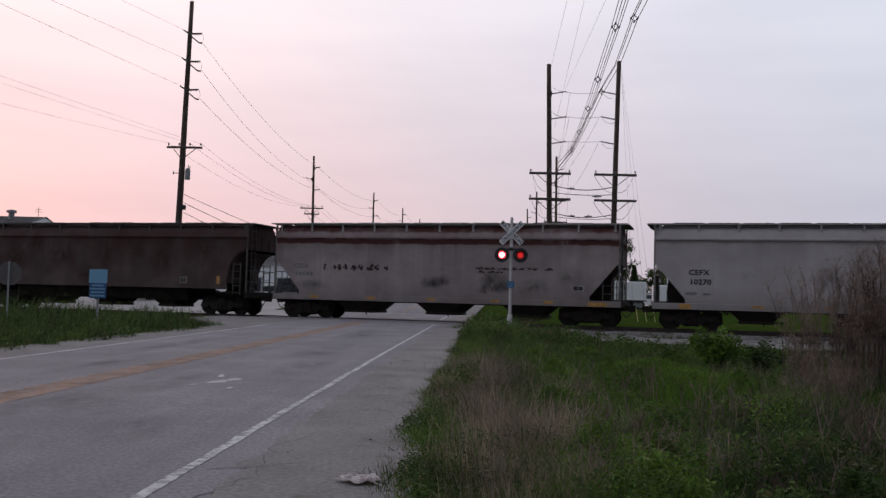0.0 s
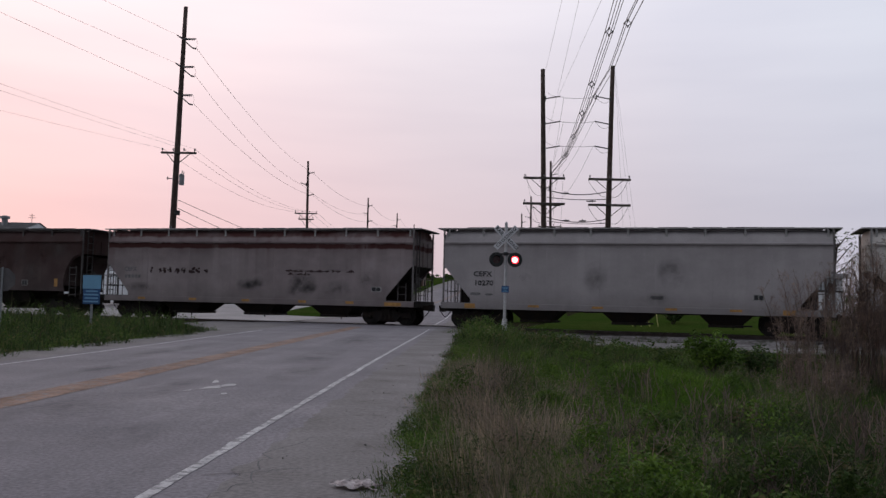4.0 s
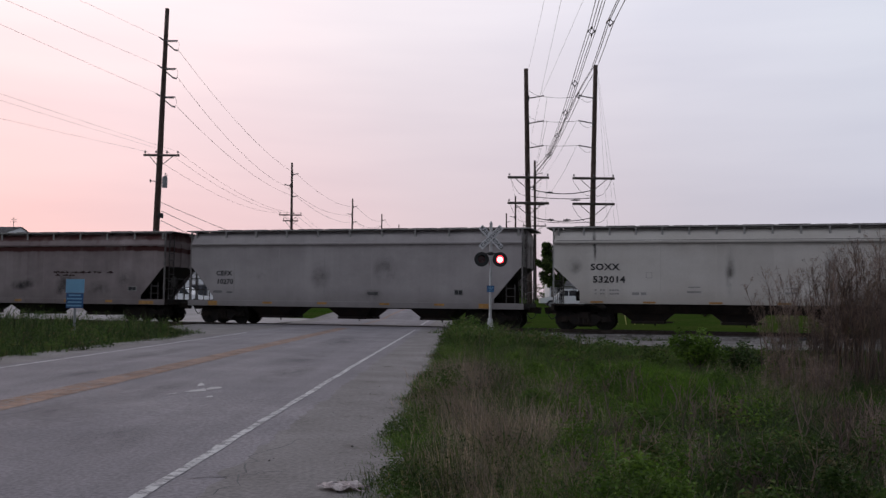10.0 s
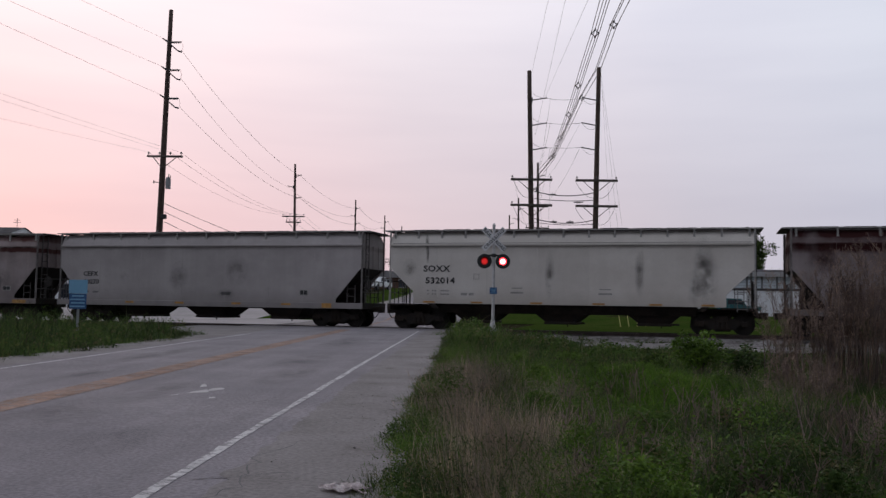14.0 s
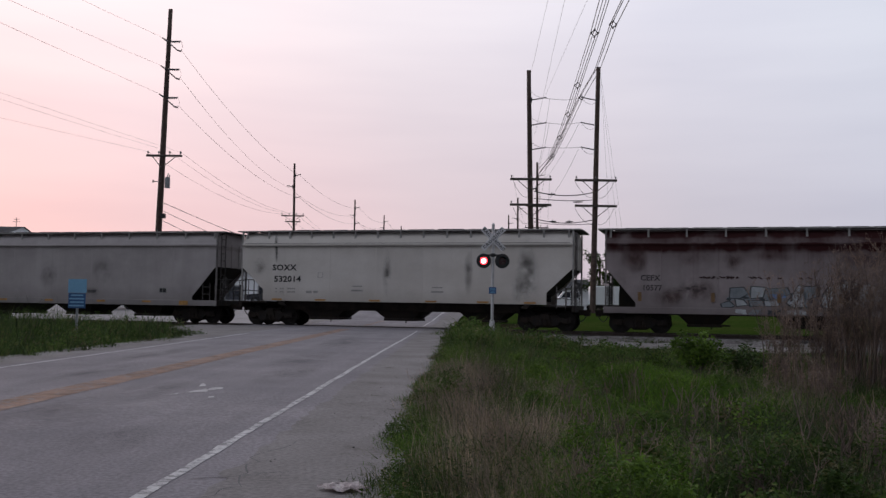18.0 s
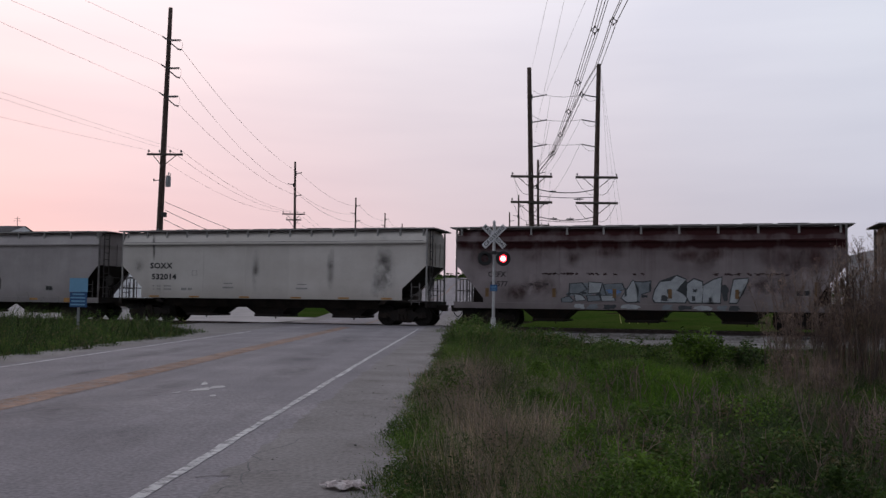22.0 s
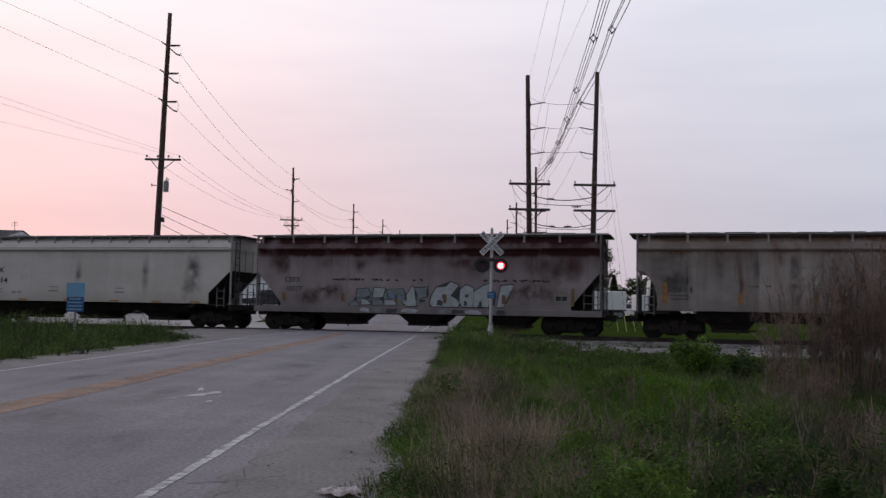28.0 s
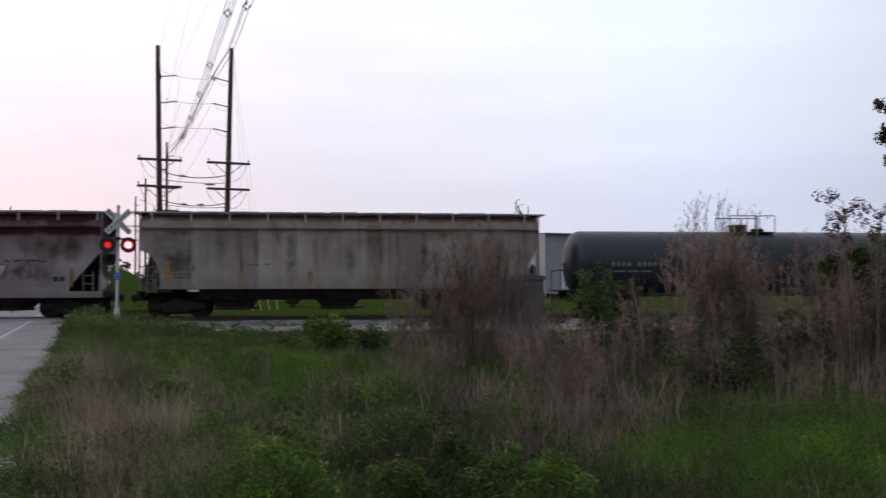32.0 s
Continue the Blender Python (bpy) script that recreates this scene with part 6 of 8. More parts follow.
# ---- roadside signs and the cabinet ----
st = thing("stop_sign", pose(-15.1, 29.0, gz(-15.1, 29)), "bare grey back of an octagonal sign on a steel post", "road sign")
bm = bmesh.new()
vs = [(0.40 * math.cos(t), 0.40 * math.sin(t)) for t in np.linspace(math.pi / 8, 2 * math.pi + math.pi / 8, 8, endpoint=False)]
zc = 1.72 - gz(-15.1, 29)
prism(bm, [(a, zc + b) for a, b in vs], 0.0, 0.006)
part("sign_panel", bm, mat("dull_aluminium", (0.12, 0.113, 0.115), 0.7, 0.1, var=0.2), st, "bare aluminium octagon", pose(0, 0, 0, 0, 0, 18))
bm = bmesh.new()
box(bm, 0.055, 0.035, zc + 0.4, (0, -0.03, (zc + 0.4) / 2))
part("sign_post", bm, GALV, st, "steel channel post")
bs = thing("information_sign", pose(-12.8, 30.5, gz(-12.8, 30.5)), "blue and pale blue information sign on a post", "road sign")
zc = 1.0 - gz(-12.8, 30.5)
bm = bmesh.new()
box(bm, 0.62, 0.012, 0.46, (0, -0.05, zc + 0.73), bevel=0.003)
part("upper_panel", bm, PALE_BLUE, bs, "plain pale blue panel")
bm = bmesh.new()
box(bm, 0.58, 0.012, 0.50, (0, -0.046, zc + 0.24), bevel=0.003)
lp = part("lower_panel", bm, BLUE_SIGN, bs, "dark blue panel with pale bars")
for j, w in enumerate((0.4, 0.5, 0.46, 0.5)):
    bm = bmesh.new()
    box(bm, w, 0.004, 0.05, (random.uniform(-0.02, 0.02), -0.055, zc + 0.42 - 0.115 * j))
    part("writing_bar", bm, PALE_BLUE, lp)
bm = bmesh.new()
box(bm, 0.07, 0.05, zc + 0.9, (0, 0, (zc + 0.9) / 2))
part("sign_post", bm, GALV, bs, "steel post")
CAB = mat("cabinet_aluminium", (0.092, 0.088, 0.092), 0.65, 0.2, var=0.2, scale=2, streak=((0.07, 0.066, 0.064), 0.3, 6))
cb = thing("relay_cabinet", pose(11.85, 24.0, gz(12.05, 24.0) - 0.2, 0, 0, -20), "grey aluminium signal relay cabinet behind dead brush", "equipment cabinet")
bm = bmesh.new()
box(bm, 1.25, 0.9, 2.0, (0, 0, 1.05), bevel=0.02)
part("body", bm, CAB, cb)
bm = bmesh.new()
prism(bm, [(-0.7, 2.04), (0.7, 2.04), (0.66, 2.14), (0, 2.2), (-0.66, 2.14)], -0.52, 0.52)
part("cap", bm, CAB, cb, "overhanging metal cap")
for x in (-0.31, 0.31):
    bm = bmesh.new()
    box(bm, 0.58, 0.025, 1.8, (x, -0.46, 1.06), bevel=0.01)
    dr = part("door", bm, CAB, cb)
    bm = bmesh.new()
    rod(bm, (x * 0.25, -0.50, 0.95), (x * 0.25, -0.50, 1.15), 0.016, 6)
    part("handle", bm, GALV, dr)
bm = bmesh.new()
box(bm, 1.4, 1.0, 0.1, (0, 0, 0.02))
part("footing", bm, CONCRETE_LOT, cb)
# a crumpled white bag on the shoulder
bm = bmesh.new()
n = 15
vv = {}
for i2 in range(n):
    for j in range(n):
        a, b = i2 / (n - 1) - 0.5, j / (n - 1) - 0.5
        h = 0.03 + 0.055 * abs(math.sin(7 * a + 5 * b)) * (1 - 2 * abs(a)) + 0.03 * random.random()
        vv[i2, j] = bm.verts.new((a * 0.27 + 0.04 * math.sin(9 * b), b * 0.19 + 0.03 * math.sin(11 * a), 0.006 + 0.62 * h * (1 - abs(b))))
for i2 in range(n - 1):
    for j in range(n - 1):
        bm.faces.new((vv[i2, j], vv[i2 + 1, j], vv[i2 + 1, j + 1], vv[i2, j + 1]))
single("litter_bag", bm, mat("dirty_white_plastic", (0.46, 0.41, 0.41), 0.7, var=0.3, scale=12, tint=(0.24, 0.19, 0.19)), "crumpled dirty white bag lying on the gravel", "litter", m=pose(-0.72, 5.90, SLOPE * 5.90, 0, 0, -8))


# ---- plants ----
GRASS = leafmat("fresh_grass", (0.070, 0.126, 0.026), (0.044, 0.082, 0.019), 0.3, ((0.125, 0.104, 0.070), 0.16))
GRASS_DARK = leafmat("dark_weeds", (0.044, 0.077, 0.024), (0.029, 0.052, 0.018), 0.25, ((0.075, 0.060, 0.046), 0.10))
DULL_DEAD = leafmat("dull_dead_grass", (0.29, 0.232, 0.202), (0.20, 0.155, 0.135), 0.2)
LUSH_GREEN = leafmat("lush_grass", (0.092, 0.190, 0.016), (0.060, 0.130, 0.013), 0.3)
WEED = leafmat("bright_weeds", (0.085, 0.15, 0.024), (0.055, 0.105, 0.02))
DEAD = leafmat("dead_grass", (0.36, 0.295, 0.242), (0.245, 0.194, 0.162), 0.25)
DEAD_STEM = leafmat("dead_stalks", (0.228, 0.175, 0.160), (0.148, 0.108, 0.099), 0.15)
FLUFF = leafmat("dry_seed_fluff", (0.285, 0.215, 0.197), (0.19, 0.14, 0.127), 0.3)
LEAF = leafmat("tree_leaves", (0.058, 0.092, 0.024), (0.036, 0.062, 0.018))
RED_LEAF = leafmat("reddish_leaves", (0.10, 0.055, 0.05), (0.06, 0.05, 0.035))
BARK = mat("grey_bark", (0.085, 0.068, 0.058), 0.9, var=0.35, fine=30)


def blades(name, n, sampler, hmin, hmax, width, material, label, category, lean=0.35, rs=1, seg=2, tuft=10, spread=0.06):
    """Many narrow upright blades, each tapered and bent, in one mesh. sampler(r, n) gives x, y and a height factor."""
    r = np.random.RandomState(rs)
    x, y, hf = sampler(r, n // tuft)
    tall = 0.45 + 1.0 * r.rand(len(x)) ** 1.5
    x, y, hf = np.repeat(x, tuft), np.repeat(y, tuft), np.repeat(hf * tall, tuft)
    n = len(x)
    ox, oy = r.randn(n) * spread, r.randn(n) * spread
    x, y = x + ox, y + oy
    h = (hmin + (hmax - hmin) * r.rand(n) ** 1.3) * hf
    a = r.rand(n) * 2 * np.pi
    dirx, diry = np.cos(a), np.sin(a)
    b = np.arctan2(oy, ox) + r.randn(n) * 0.8
    out = lean * h * (0.15 + r.rand(n))
    lx, ly = np.cos(b) * out, np.sin(b) * out
    z = ground_z(x, y) - 0.03
    w = width * (0.6 + 0.8 * r.rand(n)) * 0.5
    rows = []
    for k in range(seg):
        t = k / seg
        ww = w * (1 - 0.45 * t)
        for sgn in (-1, 1):
            rows.append(np.stack([x + lx * t * t + sgn * dirx * ww, y + ly * t * t + sgn * diry * ww, z + h * t * (1 - 0.25 * lean * t)], -1))
    rows.append(np.stack([x + lx, y + ly, z + h * (1 - 0.25 * lean)], -1))
    v = np.stack(rows, 1).reshape(-1, 3)
    k = 2 * seg + 1
    base = np.arange(n) * k
    faces = [np.stack([base + 2 * s, base + 2 * s + 1, base + 2 * s + 3, base + 2 * s + 2], -1) for s in range(seg - 1)]
    faces.append(np.stack([base + 2 * seg - 2, base + 2 * seg - 1, base + 2 * seg], -1))
    return tagged(new(name, big_mesh(name, v, faces, material)), label, category, kind="stuff")


def leaf_cloud(r, centres, radii, n, size, flat=0.5):
    """Loose leaves round some centres: arrays of vertices and faces (a bent pair of triangles each)."""
    c = r.randint(0, len(centres), n)
    d = r.randn(n, 3)
    d /= np.linalg.norm(d, axis=1)[:, None]
    p = np.asarray(centres)[c] + d * (np.asarray(radii)[c] * (0.35 + 0.75 * r.rand(n)))[:, None] * np.array([1, 1, flat + 0.3])
    u = r.randn(n, 3)
    u[:, 2] *= 0.5
    u /= np.linalg.norm(u, axis=1)[:, None]
    w = np.cross(u, r.randn(n, 3))
    w /= np.linalg.norm(w, axis=1)[:, None]
    s = size * (0.55 + 0.9 * r.rand(n))[:, None]
    v = np.stack([p - u * s, p + w * s * 0.42, p + u * s, p - w * s * 0.42], 1).reshape(-1, 3)
    b = np.arange(n) * 4
    return v, np.stack([b, b + 1, b + 2, b + 3], -1)


def stems(paths, sides=3):
    """Tapered stems: each a list of points and the radii at its ends, as arrays."""
    V, F, k = [], [], 0
    ang = np.linspace(0, 2 * np.pi, sides, endpoint=False)
    for pts, r0, r1 in paths:
        m = len(pts)
        for j, p in enumerate(pts):
            rr = r0 + (r1 - r0) * j / (m - 1)
            for a in ang:
                V.append((p[0] + rr * math.cos(a), p[1] + rr * math.sin(a), p[2]))
        for j in range(m - 1):
            for q in range(sides):
                F.append((k + j * sides + q, k + j * sides + (q + 1) % sides, k + (j + 1) * sides + (q + 1) % sides, k + (j + 1) * sides + q))
        k += m * sides
    return np.array(V), np.array(F)


def off_gravel(x, y):
    d = track_dist(x, y)
    s = (x - TRACK_AT.x) * TU.x + (y - TRACK_AT.y) * TU.y
    return ~((d > -9.2 + 0.5 * np.sin(s * 1.7) + 0.3 * np.sin(s * 4.1)) & (s > 2.0 + 0.6 * np.sin(d))) & (d < -2.9)


def lumps(x, y):
    """Uneven growth: mounds and hollows."""
    return np.clip(0.85 + 0.55 * np.sin(x * 1.1 + 0.7 * y) * np.sin(0.8 * y - 0.5 * x) + 0.4 * np.sin(3.1 * x + 0.4 * y) * np.sin(2.7 * y - x), 0.25, 1.8)


# patches of growth: x, y, reach across, reach along, weight
BROWN = ((0.30, 14.6, 0.75, 2.2, 2.4), (1.3, 13.2, 0.5, 1.2, 0.5), (-0.1, 11.6, 0.35, 1.5, 0.8), (0.40, 7.3, 0.45, 0.9, 1.8), (0.55, 5.9, 0.45, 0.7, 2.2), (0.9, 9.2, 0.55, 1.3, 0.8), (0.80, 6.6, 0.40, 0.6, 1.6), (2.0, 8.6, 0.5, 0.8, 0.7), (0.1, 9.6, 0.35, 1.2, 0.8), (1.6, 7.6, 0.4, 0.6, 0.4),
         (4.4, 12.6, 0.6, 0.9, 0.7), (3.2, 6.2, 0.5, 0.7, 0.7), (5.6, 10.2, 0.9, 1.2, 1.2), (8.0, 17.5, 2.0, 1.6, 1.2), (9.0, 13, 2.0, 2.0, 1.4), (12.5, 12, 2.0, 2.4, 1.0), (8.6, 9.6, 1.2, 1.2, 1.0), (13, 17, 3, 3, 0.8), (5.5, 17.5, 0.9, 1.0, 0.25))
LUSH = ((4.5, 6.2, 0.6, 0.7, 1.0), (5.3, 5.5, 0.6, 0.6, 1.0), (6.4, 6.6, 0.7, 0.7, 0.8), (1.35, 7.5, 0.3, 0.5, 0.5), (3.0, 12.6, 0.9, 1.5, 1.6), (4.3, 15.8, 1.0, 1.4, 1.2), (2.4, 15.6, 0.8, 1.8, 1.6), (3.4, 18.5, 1.2, 1.8, 1.6), (1.6, 20, 1.0, 2.4, 1.6), (1.6, 10.4, 0.45, 0.8, 1.0), (3.6, 14.0, 0.8, 1.2, 0.8), (0.9, 5.2, 0.3, 0.5, 0.7),
        (0.0, 22, 0.5, 3.0, 1.0), (7.6, 7.8, 0.7, 0.7, 0.5), (6.5, 14.2, 0.8, 1.2, 0.6))


# dark weeds whose colour also stands for shade in the hollows
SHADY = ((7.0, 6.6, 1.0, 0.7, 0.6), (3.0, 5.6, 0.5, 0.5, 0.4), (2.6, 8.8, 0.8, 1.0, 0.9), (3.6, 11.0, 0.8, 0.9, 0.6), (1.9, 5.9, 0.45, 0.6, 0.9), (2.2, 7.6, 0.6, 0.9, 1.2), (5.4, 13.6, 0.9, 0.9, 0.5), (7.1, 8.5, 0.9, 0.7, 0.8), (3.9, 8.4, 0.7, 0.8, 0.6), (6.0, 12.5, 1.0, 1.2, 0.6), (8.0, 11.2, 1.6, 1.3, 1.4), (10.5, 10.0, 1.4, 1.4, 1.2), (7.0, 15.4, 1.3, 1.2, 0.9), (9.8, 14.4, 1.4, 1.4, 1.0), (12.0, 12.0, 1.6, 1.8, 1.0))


def field(patches, x, y):
    """How strongly some patches cover a place, 0 to 1."""
    f = np.zeros_like(x)
    for px, py, rx, ry, w in patches:
        f = np.maximum(f, min(w, 1.0) * np.exp(-(((x - px) / rx) ** 2 + ((y - py) / ry) ** 2) * 0.7))
    return f


def scatter(patches, r, n):
    p = np.array(patches)
    c = p[r.choice(len(p), n, p=p[:, 4] / p[:, 4].sum())]
    x, y = c[:, 0] + r.randn(n) * c[:, 2] * 0.75, c[:, 1] + r.randn(n) * c[:, 3] * 0.75
    ok = (x > verge_edge(y) + 0.05) & off_gravel(x, y) & (y > 3.2)
    return x[ok], y[ok]


def verge(r, n, near=0.0):
    """Points on the bank east of the road, denser close by, thin where dead growth stands."""
    y = 3.2 + 36 * r.rand(n) ** (1.45 + near)
    x = -1.0 + (y * 1.12 + 3.7) * r.rand(n) ** 1.1
    e = verge_edge(y) + 0.05 - 0.12 * np.abs(r.randn(n)) * (r.rand(n) < 0.3)
    ok = (x > e) & off_gravel(x, y)
    ok &= r.rand(n) > np.maximum(0.30 * field(BROWN, x, y), 0.65 * field(SHADY, x, y))
    x, y, e = x[ok], y[ok], e[ok]
    hf = 0.22 + 0.78 * smooth(0, 1.1, x - e)
    hf = hf * (0.75 * lumps(x, y) + 0.12 + 0.45 * field(LUSH, x, y))
    hf = hf * (1 - 0.72 * smooth(16, 22, y) * smooth(1.2, 3.0, x))
    hf = hf + 0.35 * np.exp(-(((x - 1.0) / 2.2) ** 2 + ((y - 33.5) / 3.5) ** 2))
    return x, y, np.clip(hf, 0.16, 1.5)


def brown(r, n):
    x, y = scatter(BROWN, r, n)
    return x, y, (0.8 + 0.3 * np.sin(x * 2.1) * np.sin(y * 1.7)) * (0.45 + 0.55 * smooth(0, 0.8, x - verge_edge(y)))


def lush(r, n):
    x, y = scatter(LUSH, r, n)
    return x, y, (1 - 0.6 * smooth(15, 21, y)) * (0.55 + 0.6 * lumps(x * 1.7, y * 1.7)) * (0.4 + 0.6 * smooth(0, 0.7, x - verge_edge(y)))


blades("verge_grass", 300000, verge, 0.12, 0.46, 0.0046, GRASS, "rough green grass on the bank beside the road", "grass", 0.7, 11, 2, 16, 0.08)
def rim(r, n):
    """Short growth along the edge of the gravel."""
    y = 3.2 + 34 * r.rand(n) ** 1.5
    x = verge_edge(y) + 0.03 + 0.26 * np.abs(r.randn(n)) - 0.22 * r.rand(n) * (r.rand(n) < 0.16)
    return x, y, 0.22 + 0.7 * smooth(0, 0.6, x - verge_edge(y)) + 0.25 * np.sin(y * 2.9) * np.sin(y * 0.7)


blades("edge_grass", 80000, rim, 0.06, 0.26, 0.0052, GRASS, "short green grass creeping onto the gravel", "grass", 0.55, 20, 2, 12, 0.07)
r = np.random.RandomState(29)
ax, ay, ah = rim(r, 5200)
ok_ = ax > verge_edge(ay) + 0.12
ax, ay, ah = ax[ok_], ay[ok_], ah[ok_]
v, f = leaf_cloud(r, np.stack([ax, ay, ground_z(ax, ay) + (0.03 + 0.16 * r.rand(len(ax))) * ah], -1), np.full(len(ax), 0.06), 24000, 0.0125)
tagged(new("edge_leafy_weeds", big_mesh("edge_leafy_weeds", v, [f], GRASS)), "small leafy weeds along the gravel edge", "weeds", kind="stuff")
blades("verge_weeds", 50000, lambda r, n: verge(r, n, -0.3), 0.12, 0.40, 0.011, GRASS_DARK, "tall dark green weeds on the bank", "weeds", 1.1, 12, 3, 12, 0.10)
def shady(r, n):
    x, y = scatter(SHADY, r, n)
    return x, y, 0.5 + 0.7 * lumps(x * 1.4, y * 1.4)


blades("shady_weeds", 80000, shady, 0.12, 0.42, 0.008, GRASS_DARK, "dark green weeds that deepen the shade in the hollows of the bank", "weeds", 0.9, 19, 2, 14, 0.10)
blades("lush_grass", 60000, lush, 0.16, 0.44, 0.0052, LUSH_GREEN, "lush green grass in tufts on the bank", "grass", 0.8, 18, 2, 22, 0.09)
def brown_side(r, n, near):
    x, y, h = brown(r, n)
    ok = (y + 1.6 * r.randn(len(y)) < 10.0) == near
    return x[ok], y[ok], h[ok]


blades("dead_grass", 42000, lambda r, n: brown_side(r, n, True), 0.18, 0.52, 0.0030, DEAD, "pale dead grass standing among the green", "dead grass", 0.42, 13, 3, 9, 0.09)
blades("old_dead_grass", 46000, lambda r, n: brown_side(r, n, False), 0.20, 0.56, 0.0042, DULL_DEAD, "dull brown dead grass in a low mound", "dead grass", 0.5, 25, 3, 9, 0.09)
blades("dry_stalks", 6000, lambda r, n: verge(r, n, 0.15), 0.3, 0.80, 0.0028, DEAD_STEM, "scattered dry brown stalks", "dead grass", 0.6, 14, 3, 3, 0.12)


def low_growth(r, n):
    y = 14 + 17 * r.rand(n)
    x = 0.5 + (y * 0.62) * r.rand(n)
    ok = off_gravel(x, y)
    return x[ok], y[ok], (0.5 + 0.6 * lumps(x * 1.9, y * 1.9))[ok]


blades("low_grass", 70000, low_growth, 0.08, 0.24, 0.012, GRASS, "low green growth beside the gravel track", "grass", 0.8, 28, 2, 16, 0.12)


def left_verge(r, n):
    y = 9 + 29 * r.rand(n)
    w = 8.62 + 0.18 * np.sin(y * 1.1) + 0.12 * np.sin(y * 3.3) + 3.6 * smooth(30, 38, y)
    x = -w - 16 * r.rand(n) ** 1.3
    ok = track_dist(x, y) < -2.9
    return x[ok], y[ok], (0.4 + 0.6 * smooth(0, 1.4, -w[ok] - x[ok])) * (0.4 + 0.6 * lumps(x[ok] * 1.3, y[ok])) * (1 + 0.42 * smooth(12.5, 15.5, -x[ok]))


blades("west_grass", 80000, left_verge, 0.18, 0.66, 0.010, GRASS, "green roadside grass by the signs", "grass", 0.9, 15, 2, 12, 0.10)
r = np.random.RandomState(26)
ax, ay, ah = left_verge(r, 1500)
v, f = leaf_cloud(r, np.stack([ax, ay, ground_z(ax, ay) + (0.1 + 0.4 * r.rand(len(ax))) * ah], -1), np.full(len(ax), 0.16), 26000, 0.034)
tagged(new("west_leafy_weeds", big_mesh("west_leafy_weeds", v, [f], GRASS)), "leafy green weeds in the roadside grass", "weeds", kind="stuff")
blades("west_weeds", 14000, left_verge, 0.3, 0.85, 0.026, GRASS_DARK, "taller weeds in the roadside grass", "weeds", 0.5, 16)


def track_weeds(r, n):
    s = 0.5 + 60 * r.rand(n)
    off = np.where(r.rand(n) < 0.55, -2.9 - 0.7 * r.rand(n), -8.4 + 1.1 * r.randn(n) * 0.7)
    keep = np.sin(s * 2.3) + np.sin(s * 0.9 + 1) + 0.8 * r.randn(n) > 0.6
    x, y = TRACK_AT.x + TU.x * s + TN.x * off, TRACK_AT.y + TU.y * s + TN.y * off
    return x[keep], y[keep], np.full(keep.sum(), 0.8)


blades("track_weeds", 26000, track_weeds, 0.1, 0.4, 0.02, GRASS, "weeds growing along the gravel", "weeds", 0.6, 17)


def weed_patch(name, n, blobs, size, material, label, rs, lift=0.25):
    """Leafy low plants: leaves spread in mounds."""
    r = np.random.RandomState(rs)
    cs, rad = [], []
    for x, y, w, h in blobs:
        for _ in range(16):
            px, py = x + r.randn() * w * 0.45, y + r.randn() * w * 0.45
            cs.append((px, py, gz(px, py) + h * (0.25 + 0.75 * r.rand())))
            rad.append(0.12 + 0.16 * r.rand())
    v, f = leaf_cloud(r, cs, rad, n, size)
    return tagged(new(name, big_mesh(name, v, [f], material)), label, "weeds", kind="stuff")


weed_patch("leafy_weeds", 12000, [(1.5, 10.2, 0.32, 0.72), (0.86, 4.9, 0.16, 0.42), (1.15, 5.1, 0.14, 0.40), (2.25, 7.1, 0.35, 0.62), (3.3, 7.0, 0.3, 0.6), (1.5, 6.3, 0.22, 0.5), (5.0, 6.4, 0.5, 0.6), (8.6, 9.0, 0.6, 0.6), (0.8, 12.2, 0.4, 0.5), (7.2, 7.4, 0.5, 0.6), (3.4, 16.5, 0.5, 0.6), (4.2, 13.4, 0.4, 0.6), (-0.2, 17.5, 0.25, 0.4), (-0.1, 10.5, 0.2, 0.4)], 0.0145, WEED, "bright green leafy weeds among the grass", 21)
r = np.random.RandomState(22)
lx_, ly_, lh_ = lush(r, 3600)
keep_ = lx_ > verge_edge(ly_) + 0.3
lx_, ly_, lh_ = lx_[keep_], ly_[keep_], lh_[keep_]
dx_, dy_, dh_ = verge(r, 16000, -0.2)
keep_ = (lumps(dx_, dy_) > 0.8) & (dx_ > verge_edge(dy_) + 0.3)
dx_, dy_, dh_ = dx_[keep_], dy_[keep_], dh_[keep_]
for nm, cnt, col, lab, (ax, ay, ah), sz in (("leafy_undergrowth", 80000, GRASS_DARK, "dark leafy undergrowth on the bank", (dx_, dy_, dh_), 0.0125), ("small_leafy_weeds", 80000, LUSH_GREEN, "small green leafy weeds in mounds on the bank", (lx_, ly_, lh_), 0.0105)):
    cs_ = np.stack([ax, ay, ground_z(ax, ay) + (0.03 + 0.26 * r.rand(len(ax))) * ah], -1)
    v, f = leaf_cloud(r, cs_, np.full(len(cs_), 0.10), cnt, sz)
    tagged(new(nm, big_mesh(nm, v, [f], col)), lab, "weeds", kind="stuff")


